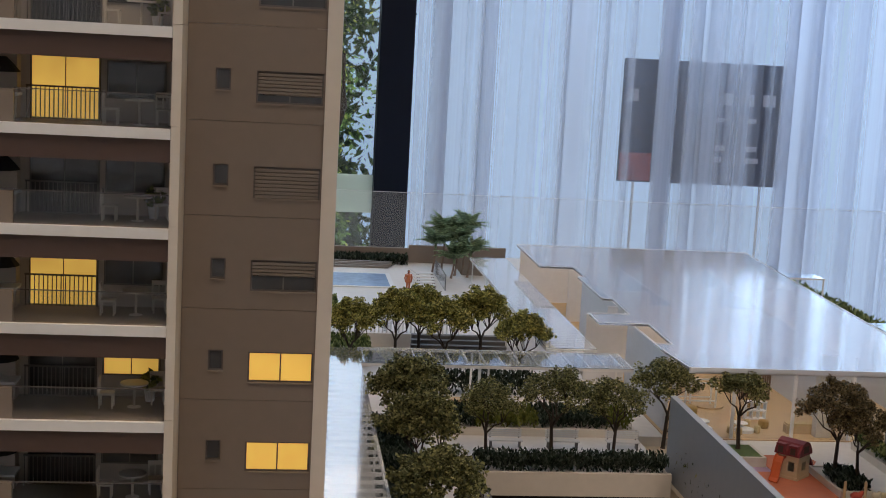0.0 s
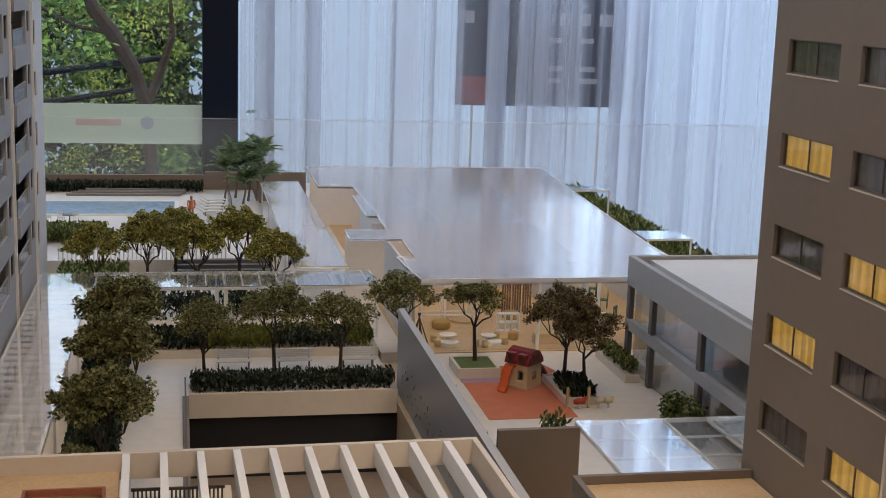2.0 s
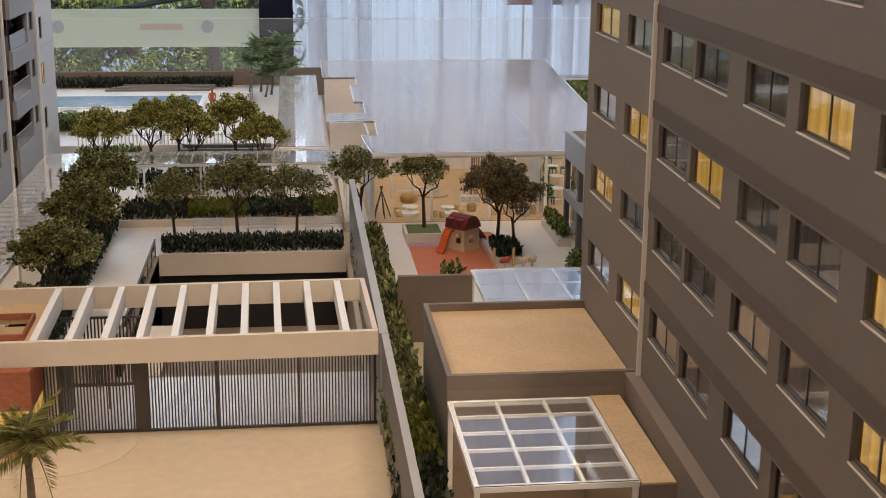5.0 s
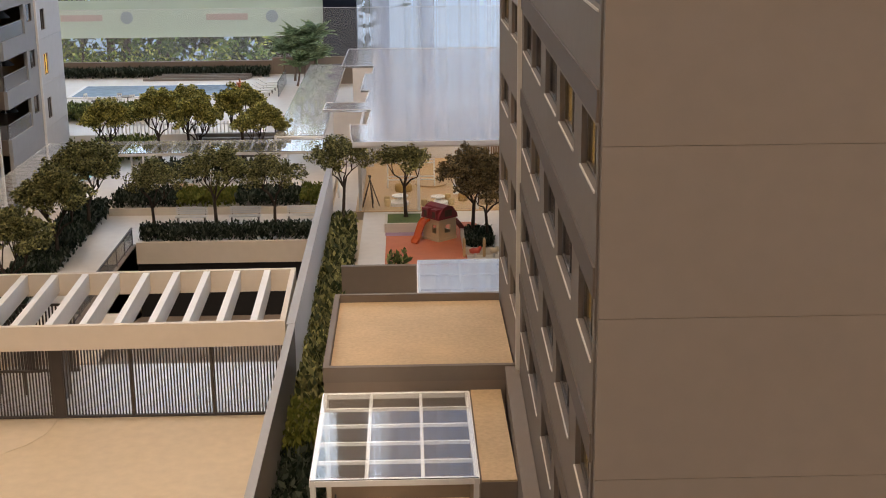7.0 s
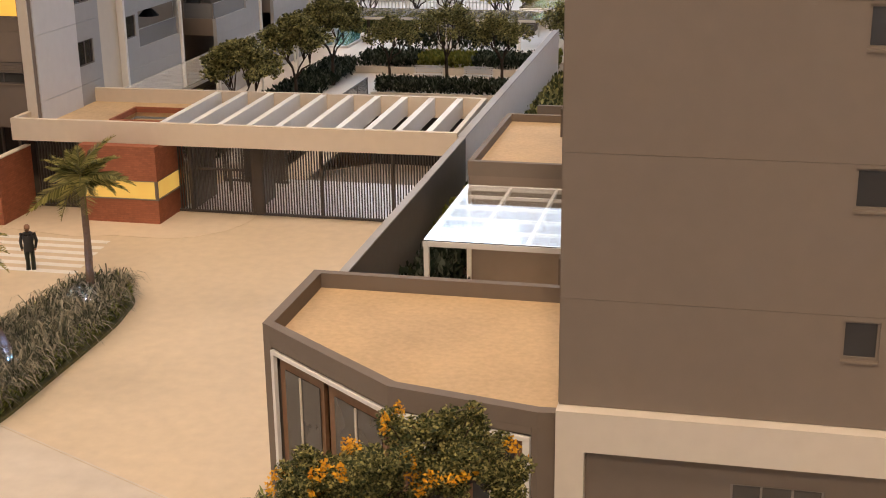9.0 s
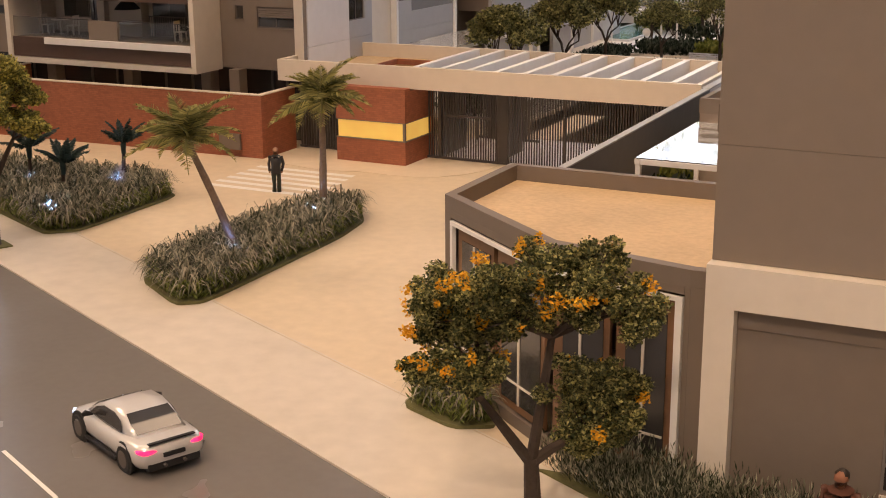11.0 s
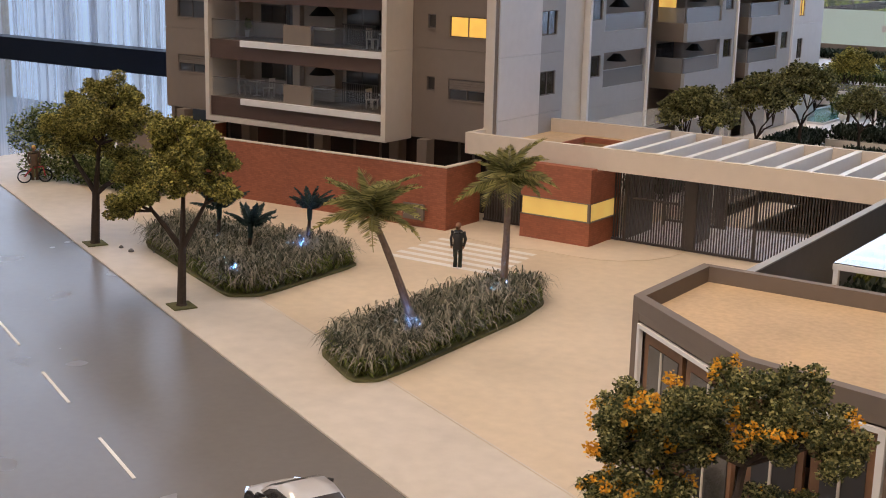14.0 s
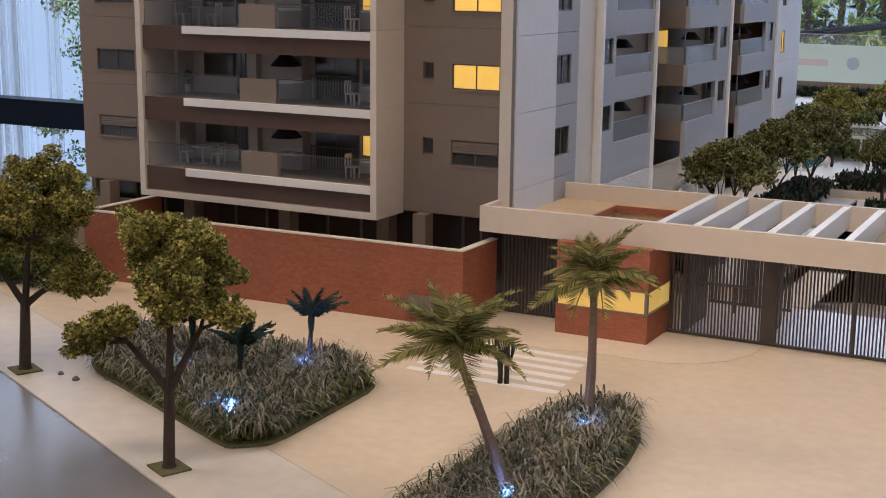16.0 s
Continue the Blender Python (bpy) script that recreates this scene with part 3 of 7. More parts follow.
for z in (0.02, 2.98):
    part("rail", boxes((-18.75, -15.75, 0.74, 0.84, z, z + 0.1)), "slat", gate2)
for k in range(21):
    x = -18.7 + k * 0.142
    part("slat", boxes((x, x + 0.06, 0.76, 0.82, 0.12, 2.98)), "slat", gate2)
part("backing", boxes((-18.75, -15.75, 0.9, 0.95, 0.02, 3.1)), "charcoal", gate2)

# ---- guardhouse ----
gh = thing("guardhouse", "red brick guardhouse with a lit yellow window band", "guardhouse", (-14.0, 0.4, 0))
X0, X1, Y0, Y1 = -15.75, -12.38, -0.93, 1.7
part("base_wall", boxes((X0, X1, Y0, Y1, 0, 1.02)), "brick", gh)
part("upper_wall", boxes((X0, X1, Y0, -0.45, 1.84, 3.27), (X0, X1, -0.45, Y1, 1.84, 3.15)), "brick", gh)
bm = bmesh.new()
panel(bm, "y", Y0 + 0.06, 0.05, X0 + 0.06, X1 - 0.06, 1.06, 1.80)
panel(bm, "x", X1 - 0.11, 0.05, Y0 + 0.12, Y1 - 0.3, 1.06, 1.80)
part("window_band", bm, "guardlit", gh, "glowing yellow window band")
part("sill", boxes((X0 - 0.03, X1 + 0.03, Y0 - 0.03, Y1, 1.023, 1.055)), "umber", gh)
part("lintel", boxes((X0 - 0.01, X1 + 0.01, Y0 - 0.01, Y1, 1.805, 1.838)), "umber", gh)
part("mullion", boxes((X1 - 0.12, X1, Y0, Y0 + 0.1, 1.056, 1.804)), "umber", gh)
part("back_wall", boxes((X0, X1 - 0.02, Y1 - 0.28, Y1, 1.056, 1.804)), "brick", gh)

# ---- brick wall before tower one ----
rw = thing("brick_wall", "long red brick garden wall with a pale coping", "wall", (-27, -2.6, 0), kind="structure")
bm = bmesh.new()
prism(bm, [(-35.7, -2.8), (-18.78, -2.15), (-18.78, -1.9), (-35.7, -2.55)], 0, 2.76)
part("wall_face", bm, "brick", rw)
part("wall_face", boxes((-19.03, -18.78, -1.89, 0.5, 0, 2.76)), "brick", rw)
part("wall_face", boxes((-35.7, -35.45, -2.54, 1.6, 0, 2.76)), "brick", rw)
bm = bmesh.new()
run(bm, [(-35.72, 1.6), (-35.72, -2.82), (-18.76, -2.17), (-18.76, 0.52)], [(-35.43, 1.6), (-35.43, -2.53), (-19.05, -1.9), (-19.05, 0.52)], 2.763, 2.81)
part("coping", bm, "cream", rw, "thin pale coping")
part("vent", boxes((-20.9, -19.8, -2.42, -2.30, 0.35, 1.05)), "umber", rw, "brown louvred vent")

# ---- tower one: balconies towards the street ----
H = 2.83
ta = thing("apartment_tower", "taupe apartment tower with framed balconies and lit windows", "building", (-29, 15, 0))
TOP = 32.0
YF, YR = 1.06, -0.92
XL, XR = -34.35, -23.08
front_holes = []
for k in range(7):
    z = 5.27 + H * k
    front_holes += [(-21.05, -19.07, z, z + 0.95), (-22.25, -21.8, z + 0.34, z + 0.98), (-38.3, -36.22, z, z + 0.9)]
LIT_FRONT = {1, 2}
for k in range(7):
    za, zb = 3.4 if k == 0 else 4.7 + H * k, 4.7 + H * (k + 1) if k < 6 else TOP
    for x0, x1 in ((XR + 0.01, -18.6), (-39.2, XL - 0.01)):
        bm = bmesh.new()
        panel(bm, "y", YF, 0.3, x0, x1, za + 0.007, zb - 0.007, [h for h in front_holes if x0 < h[0] < x1 and za < h[2] < zb])
        part("front_wall", bm, "taupe", ta)
part("pilaster", boxes((-19.02, -18.58, YF - 0.07, YF - 0.003, 3.4, TOP)), "cream", ta, "pale corner strip")
part("ground_floor_wall", boxes((-38.9, -19.0, 2.0, 2.3, 0, 3.35)), "pane", ta, "dark glazed ground floor")
for x in (-38.0, -33.4, -28.6, -24.0, -22.4):
    part("pillar", boxes((x, x + 0.55, 0.6, 1.2, 0, 3.35)), "taupe", ta)
for x in (-37.2, -35.6, -34.0, -31.8, -30.2, -27.2, -25.6, -21.0, -20.2):
    part("mullion", boxes((x, x + 0.09, 1.9, 1.998, 0, 3.35)), "frame", ta)
part("soffit", boxes((-39.2, -18.6, YF, 4.4, 3.36, 3.395)), "umber", ta)
SHUT = {0: 0.5, 3: 0.5, 4: 1.0, 5: 0.72, 6: 0.4}
for k in range(7):
    z = 5.27 + H * k
    lit = k in LIT_FRONT
    window_unit(ta, "y", YF, -1, -21.05, -19.07, z, z + 0.95, lit, 1, SHUT.get(k, 0.0), sill="taupe")
    window_unit(ta, "y", YF, -1, -22.25, -21.8, z + 0.34, z + 0.98, False, 0, sill="taupe")
    window_unit(ta, "y", YF, -1, -38.3, -36.22, z, z + 0.9, False, 1, 0.5 if k % 2 == 0 else 0.0, sill="taupe")
# the white frame round the balconies
part("balcony_frame", boxes((XL, XR, YR, YF - 0.004, 3.28, 3.52)), "cream", ta, "cream frame")
for k in range(7):
    za, zb = 3.524 if k == 0 else 4.6 + H * k, 4.59 + H * (k + 1) if k < 6 else TOP
    part("balcony_frame", boxes((XL, XL + 0.26, YR, YF - 0.004, za, zb)), "cream", ta)
    part("balcony_frame", boxes((XR - 0.26, XR, YR, YF - 0.004, za, zb)), "cream", ta)
XI, XO = XL + 0.27, XR - 0.27
for k in range(7):
    z = 4.22 + H * k
    b = part("balcony", boxes((XI, XO, YR + 0.16, 2.2, z, z + 0.25)), "taupe", ta)
    part("slab_edge", boxes((-32.0, XO, YR, YR + 0.157, z, z + 0.3)), "white", b, "white slab edge")
    part("spandrel", boxes((XI, XO, YR + 0.11, YR + 0.155, z - 0.66, z - 0.003)), "dark", b, "dark brown panel")
    part("spandrel", boxes((XI, -32.01, YR + 0.11, YR + 0.155, z, z + 0.28)), "dark", b)
    lit_door = k in (3, 5)
    for x0, x1 in ((XI + 0.04, -29.36), (-27.64, XO - 0.03)):
        g = part("railing_glass", boxes((x0, x1, YR + 0.2, YR + 0.23, z + 0.3, z + 1.22)), "railglass", b, "clear glass")
        g.visible_shadow = False
        part("handrail", boxes((x0, x1, YR + 0.195, YR + 0.235, z + 1.223, z + 1.25)), "frame", b)
    part("handrail", boxes((-27.8, -25.65, 1.72, 1.78, z + 1.2, z + 1.25)), "frame", b)
    for i in range(17):
        x = -27.78 + 0.13 * i
        part("baluster", boxes((x, x + 0.03, 1.735, 1.765, z + 0.26, z + 1.199)), "frame", b)
    part("parapet", boxes((-29.35, -27.65, YR + 0.17, YR + 0.4, z + 0.26, z + 1.2)), "taupe", b)
    part("divider", boxes((-30.4, -29.95, 1.1, 1.98, z + 0.26, z + H - 0.68)), "loggia", b, "pale taupe pier")
    part("niche_back", boxes((-29.94, -27.98, 1.42, 1.98, z + 0.26, z + H - 0.68)), "loggia", b)
    part("closet", boxes((XI + 0.01, -33.85, 1.0, 1.98, z + 0.26, z + H - 0.68)), "loggia", b, "pale taupe closet wall")
    part("back_wall", boxes((XI, XO, 2.0, 2.2, z + 0.26, z + H - 0.01)), "loggia", b)
    for u0, u1, za, zb, on in ((-33.2, -31.7, 1.05, 1.85, False), (-27.65, -25.72, 0.3, 2.1, lit_door), (-25.43, -23.8, 1.0, 2.0, k in (0, 2)), (-31.5, -31.1, 0.35, 2.1, False)):
        w = part("window", boxes((u0 - 0.06, u1 + 0.06, 1.94, 1.995, z + za - 0.06, z + zb + 0.06)), "frame", b)
        m2 = (u0 + u1) / 2
        part("pane", boxes((u0, m2 - 0.02, 1.90, 1.937, z + za, z + zb)), "lit" if on else "pane", w, "glowing warm yellow pane" if on else "")
        part("pane", boxes((m2 + 0.02, u1, 1.90, 1.937, z + za, z + zb)), "lit" if on else "pane", w)
    bm = bmesh.new()
    tube(bm, [(-28.4, 0.95, z + 1.62), (-28.4, 0.95, z + 1.82), (-28.4, 0.95, z + 2.05)], [0.62, 0.45, 0.22], 14)
    part("grill_hood", bm, "black", b, "black grill hood")
    part("grill_counter", boxes((-29.0, -27.8, 0.5, 1.3, z + 0.95, z + 1.02)), "white", b)

# ---- tower one: courtyard side ----
XS = -18.55
for k in range(8):
    za, zb = 0.6 if k == 0 else 4.45 + H * (k - 1), 4.45 + H * k if k < 7 else TOP
    part("side_wall", boxes((XS - 0.3, XS, YF + 0.31, 4.9, za + 0.01, zb - 0.01)), "pale", ta, "pale grey panel")
    hole = (5.0, 6.4, 5.27 + H * (k - 1), 6.42 + H * (k - 1))
    bm = bmesh.new()
    panel(bm, "x", XS - 0.05, -0.3, 4.9, 7.1, za + 0.01, zb - 0.01, [hole] if k else [])
    part("side_wall", bm, "grey", ta)
    if k:
        window_unit(ta, "x", XS - 0.05, 1, *hole, False, 1, sill="")
part("side_wall", boxes((XS - 0.6, XS - 0.2, 7.1, 9.2, 0.6, TOP)), "cream", ta, "cream pier")
FINS = (9.25, 15.7, 27.3, 36.6)
for y in FINS:
    part("fin", boxes((XS - 0.3, XS + 0.12, y, y + 0.18, 0.6, TOP)), "white", ta, "white fin")
part("end_wall", boxes((-39.2, XS - 0.35, 42.2, 42.5, 0.6, TOP)), "grey", ta)
for k in range(8):
    za, zb = 0.6 if k == 0 else 4.45 + H * (k - 1), 4.45 + H * k if k < 7 else TOP
    hole = (37.9, 38.9, 4.95 + H * (k - 1), 6.3 + H * (k - 1))
    bm = bmesh.new()
    panel(bm, "x", XS, -0.35, 36.9, 42.5, za + 0.01, zb - 0.01, [hole] if k else [])
    part("side_wall", bm, "pale", ta, "pale grey panel")
    if k:
        window_unit(ta, "x", XS, 1, *hole, k == 2, 1, sill="")
part("inner_wall", boxes((XS - 2.4, XS - 2.2, 9.2, 42.1, 0.6, TOP)), "taupe", ta)
part("core", boxes((-38.9, XS - 2.5, 4.9, 42.0, 0.6, TOP)), "grey", ta)
part("roof", boxes((-39.4, XS + 0.2, YF, 42.7, TOP + 0.01, TOP + 0.3)), "roofsand", ta)
part("west_wall", boxes((-39.2, -38.95, YF + 0.31, 42.19, 0.6, TOP)), "taupe", ta)
# bays: fin end, opening from and to, small window from and to, whether the bay steps back behind its fin
for y0, ya, yb, w0, w1, y1, back in ((9.55, 11.0, 15.55, 9.7, 10.7, 15.68, False), (16.0, 20.6, 25.2, 25.7, 26.9, 27.28, True), (27.6, 29.8, 34.4, 34.9, 36.1, 36.58, True)):
    ys = ya if back else y0
    for k in range(9):
        z = 1.4 + H * (k - 1)
        lo, hi = max(z, 0.6), min(z + H, TOP)
        open_k = [(ya, yb, z + 0.95, z + 2.72)] if k > 1 else []
        bm = bmesh.new()
        panel(bm, "x", XS, -0.22, ys, y1, lo + 0.004, hi - 0.004, open_k + ([(w0, w1, z + 1.55, z + 2.65)] if k > 1 else []))
        b = part("balcony", bm, "grey", ta)
        if k < 2:
            continue
        window_unit(b, "x", XS, 1, w0, w1, z + 1.55, z + 2.65, False, 0, sill="")
        part("floor", boxes((XS - 2.2, XS - 0.23, ys + 0.2, y1, z + 0.2, z + 0.4)), "grey", b)
        part("rear_wall", boxes((XS - 2.19, XS - 2.1, ys + 0.2, y1, z + 0.41, z + H + 0.18)), "taupe", b)
        g = part("railing_glass", boxes((XS - 0.13, XS - 0.10, ya, yb, z + 0.95, z + 1.8)), "frostglass", b, "grey glass")
        g.visible_shadow = False
        part("handrail", boxes((XS - 0.15, XS - 0.08, ya, yb, z + 1.803, z + 1.83)), "grey", b)
        on = k == 3 and 15 < y0 < 17
        part("balcony_door", boxes((XS - 2.09, XS - 2.02, ya + 0.3, ya + 2.6, z + 0.45, z + 2.5)), "lit" if on else "pane", b, "glowing yellow doors" if on else "dark glass doors")
        bm = bmesh.new()
        tube(bm, [(XS - 1.0, yb - 1.3, z + 2.05), (XS - 1.0, yb - 1.3, z + 2.2), (XS - 1.0, yb - 1.3, z + 2.42)], [0.55, 0.4, 0.2], 10)
        part("grill_hood", bm, "black", b, "black grill hood")
        if back:
            bm = bmesh.new()
            panel(bm, "y", ys, 0.18, XS - 2.19, XS - 0.225, lo + 0.004, hi - 0.004, [(XS - 1.95, XS - 0.226, z + 0.95, z + 2.72)])
            part("return_wall", bm, "taupe", b)
            g = part("corner_glass", boxes((XS - 1.95, XS - 0.23, ys + 0.07, ys + 0.10, z + 0.95, z + 1.8)), "frostglass", b)
            g.visible_shadow = False
            if on:
                part("glowing_wall", boxes((XS - 2.0, XS - 1.94, ys + 0.3, ys + 2.0, z + 0.6, z + 2.5)), "lit", b, "glowing yellow room wall")

# ---- tower two ----
tb = thing("apartment_tower", "grey-brown apartment tower with rows of wide windows", "building", (16, -12, 0))
XB = 8.0
COLS = [(-2.2, 1.1), (-6.45, -3.4), (-10.7, -7.5), (-13.97, -11.02), (-18.2, -15.3), (-21.83, -18.93), (-25.2, -23.05)]
SKEW = 0.022


def row_top(ci, ri):
    """Window heads of the north strip (columns 0, 1) and of the long south strip."""
    return 4.25 + 2.925 * ri if ci < 2 else 7.26 + 2.885 * (ri - 1)


def skewed(ob):
    """The long south strip swings out a little towards the street."""
    for v in ob.data.vertices:
        v.co.x += SKEW * (v.co.y - deep(-6.8))
    return ob


LITB = {(0, 4), (1, 3), (0, 2), (1, 1), (3, 3), (3, 5), (4, 5), (5, 4), (6, 4), (6, 3), (6, 2)}
WINH = 1.05
for x, y0, y1, mt, cis in ((XB, -6.66, 2.1, "taupe", (0, 1)), (XB + 0.04, -25.45, -6.795, "umber", (2, 3, 4, 5, 6))):
    for ri in range(7):
        za, zb = 0.0 if ri == 0 else row_top(cis[0], ri) - 1.5, row_top(cis[0], ri + 1) - 1.5 if ri < 6 else TOP
        bm = bmesh.new()
        panel(bm, "x", x, 0.3, y0, y1, za, zb, [(*COLS[c], row_top(c, ri) - WINH, row_top(c, ri)) for c in cis] if ri else [])
        f = part("facade", bm, mt, tb)
        if cis[0]:
            skewed(f)
part("fin", boxes((XB - 0.09, XB + 0.3, -6.79, -6.665, 0.0, TOP)), "cream", tb, "pale vertical fin")
for ri in range(1, 7):
    z = row_top(2, ri)
    skewed(part("band", boxes((XB - 0.0, XB + 0.037, -25.45, -6.80, z + 0.1, z + 0.62)), "bandbrown", tb, "dark brown band"))


def curtained_window(ci, ri):
    """A deep-set window whose pleated curtain shows behind the glass; some rooms are lit."""
    u0, u1 = COLS[ci]
    z1 = row_top(ci, ri)
    z0, x, lit = z1 - WINH, XB if ci < 2 else XB + 0.04, (ci, ri) in LITB
    bm = bmesh.new()
    f = 0.05
    for a, b, c, d in ((u0, u0 + f, z0, z1), (u1 - f, u1, z0, z1), (u0 + f, u1 - f, z0, z0 + f), (u0 + f, u1 - f, z1 - f, z1)):
        box(bm, x + 0.10, x + 0.18, a, b, c, d)
    m = (u0 + u1) / 2
    box(bm, x + 0.11, x + 0.17, m - 0.02, m + 0.02, z0 + f, z1 - f)
    w = part("window", bm, "frame", tb)
    rng = random.Random(ci * 31 + ri)
    bm = bmesh.new()
    u, line = u0 + 0.03, []
    while u < u1 - 0.03:
        line.append((u, 0.235 + (0.035 if len(line) % 2 else -0.03)))
        u += rng.uniform(0.13, 0.24)
    line.append((u1 - 0.03, 0.235))
    lo, hi = ([bm.verts.new(place((x + d, v, z))) for v, d in line] for z in (z0 + 0.02, z1 - 0.02))
    for i in range(len(line) - 1):
        bm.faces.new((lo[i], lo[i + 1], hi[i + 1], hi[i]))
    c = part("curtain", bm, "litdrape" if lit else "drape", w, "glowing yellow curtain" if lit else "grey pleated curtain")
    g = part("pane", boxes((x + 0.13, x + 0.15, u0 + f * 0.5, u1 - f * 0.5, z0 + f * 0.5, z1 - f * 0.5)), "winglass", w)
    g.visible_shadow = False
    sill = part("sill", boxes((x - 0.03, x - 0.002, u0, u1, z0 - 0.045, z0 - 0.005)), "cream", w)
    if ci > 1:
        for o in (w, c, g, sill):
            skewed(o)


for ci in range(len(COLS)):
    for ri in range(1, 7):
        curtained_window(ci, ri)
# raised plinth between the side roof and the tower
skewed(part("plinth", boxes((7.62, 8.03, -17.95, -6.42, 0.0, 4.62)), "umber", tb))
skewed(part("plinth_coping", boxes((7.59, 8.02, -17.95, -6.42, 4.624, 4.68)), "taupe", tb, "pale plinth edge"))
YE = -25.65
ENDW = [4.24 + 2.85 * i for i in range(1, 6)]
for i in range(10):
    za, zb = (4.99, 7.18) if i == 0 else (7.18 + 2.83 * (i - 1) + 0.008, 7.18 + 2.83 * i)
    bm = bmesh.new()
    panel(bm, "y", YE, 0.19, 7.66, 27.0, za, min(zb, TOP), [(x, x + 0.66, z - 0.76, z) for z in ENDW for x in (12.82, 20.3) if za < z - 0.3 < zb])
    part("end_wall", bm, "taupe", tb)
for z in ENDW:
    window_unit(tb, "y", YE, -1, 12.82, 13.48, z - 0.76, z, False, 0, sill="taupe", frame_mat="taupe")
    window_unit(tb, "y", YE, -1, 20.3, 20.96, z - 0.76, z, False, 0, sill="taupe", frame_mat="taupe")
part("portal", boxes((7.64, 27.0, YE - 0.3, YE + 0.25, 4.15, 4.98)), "cream", tb, "cream portal frame")
part("portal", boxes((7.64, 8.2, YE - 0.3, YE + 0.25, 0.0, 4.149)), "cream", tb)
bm = bmesh.new()
panel(bm, "y", YE - 0.02, 0.2, 8.21, 27.0, 0.0, 3.72, [(11.0, 12.75, 0.9, 3.62)])
part("lower_wall", bm, "umber", tb)
part("lower_wall", boxes((8.21, 27.0, YE - 0.05, YE + 0.18, 3.735, 4.145)), "umber", tb)
window_unit(tb, "y", YE - 0.02, -1, 11.0, 12.75, 0.9, 3.62, False, 2, frame_mat="shade")
part("transom", boxes((11.06, 12.69, YE - 0.055, YE - 0.025, 1.47, 1.55)), "shade", tb, "grey window bar")
part("far_wall", boxes((8.3, 27.0, 1.9, 2.2, 0.0, TOP)), "taupe", tb)
part("core", boxes((8.6, 26.9, -25.2, 1.6, 0.0, TOP)), "taupe", tb)
part("roof", boxes((7.6, 27.2, -25.9, 2.4, TOP + 0.01, TOP + 0.3)), "roofsand", tb)

# ---- low buildings along tower two ----
lb = thing("low_annex", "low taupe annex with a sandy flat roof and parapet", "building", (4.9, -2.5, 0))
bm = bmesh.new()
run(bm, [(7.94, -6.35), (1.8, -6.35), (1.8, 1.3), (7.94, 1.3)], [(7.94, -6.1), (2.05, -6.1), (2.05, 1.05), (7.94, 1.05)], 0, 4.2)
part("wall", bm, "taupe", lb)
part("roof", boxes((1.98, 7.94, -6.17, 1.14, 4.22, 4.42)), "roofsand", lb, "sandy roof")
bm = bmesh.new()
run(bm, [(7.94, -6.37), (1.78, -6.37), (1.78, 1.32), (7.94, 1.32)], [(7.94, -6.18), (1.97, -6.18), (1.97, 1.15), (7.94, 1.15)], 4.203, 4.71)
part("parapet", bm, "umber", lb)
gl = thing("glass_pergola", "white-framed glass pergola over a dining terrace", "pergola", (4.1, -9.7, 0))
bm = boxes((1.78, 1.93, -12.89, -6.58, 3.75, 3.91), (6.3, 6.45, -12.89, -6.58, 3.75, 3.91), (1.94, 6.29, -12.89, -12.74, 3.75, 3.91), (1.94, 6.29, -6.73, -6.58, 3.75, 3.91))
for i in (1, 2):
    x = 1.78 + 4.67 * i / 3
    box(bm, x - 0.05, x + 0.05, -12.73, -6.74, 3.76, 3.905)
part("frame", bm, "white", gl)
for i in range(1, 5):
    y = -12.89 + 6.31 * i / 5
    part("purlin", boxes((1.94, 6.29, y - 0.04, y + 0.04, 3.80, 3.90)), "white", gl)
g = part("glass", boxes((1.8, 6.43, -12.87, -6.6, 3.915, 3.95)), "acrylic", gl)
g.visible_shadow = False
for x, y in ((1.8, -12.87), (6.28, -12.87), (1.8, -6.75)):
    part("post", boxes((x, x + 0.15, y, y + 0.15, 0, 3.749)), "white", gl)
sr = thing("side_roof", "narrow sandy flat roof along the tower", "roof", (7.2, -10, 0), kind="structure")
part("roof", boxes((6.47, 7.47, -13.0, -6.42, 0.0, 3.85)), "taupe", sr)
part("roof_top", boxes((6.5, 7.47, -12.97, -6.42, 3.853, 3.9)), "roofsand", sr, "sandy top")
solid("terrace", boxes((1.9, 6.46, -17.7, -6.4, 0.004, 0.12)), "wood", "light wooden terrace floor", "floor")

fb = thing("corner_shop", "low corner building with a sandy roof and framed windows", "building", (4, -21.5, 0))
FB = [(0.13, -21.83), (3.95, -24.74), (7.2, -25.4), (7.66, -25.35), (7.66, -17.97), (0.13, -17.97)]
inner = [(0.38, -21.70), (4.05, -24.48), (7.2, -25.13), (7.66, -25.1), (7.66, -18.2), (0.38, -18.2)]
bm = bmesh.new()
prism(bm, inner, 4.1, 4.25)
part("roof", bm, "roofsand", fb, "sandy roof")


bm = bmesh.new()
run(bm, [FB[4], FB[5], FB[0], FB[1], FB[2], FB[3]], [inner[4], inner[5], inner[0], inner[1], inner[2], inner[3]], 4.303, 4.65)
part("parapet", bm, "umber", fb)
bm = bmesh.new()
run(bm, [(7.6, -17.97), (0.13, -17.97), (0.13, -21.7)], [(7.6, -18.2), (0.38, -18.2), (0.38, -21.7)], 0, 4.3)
part("wall", bm, "umber", fb)
# glazed street front, in its white surround
d = (Vector((3.95, -24.74)) - Vector((0.13, -21.83)))
front = [Vector(FB[0]), Vector(FB[1]), Vector(FB[2])]


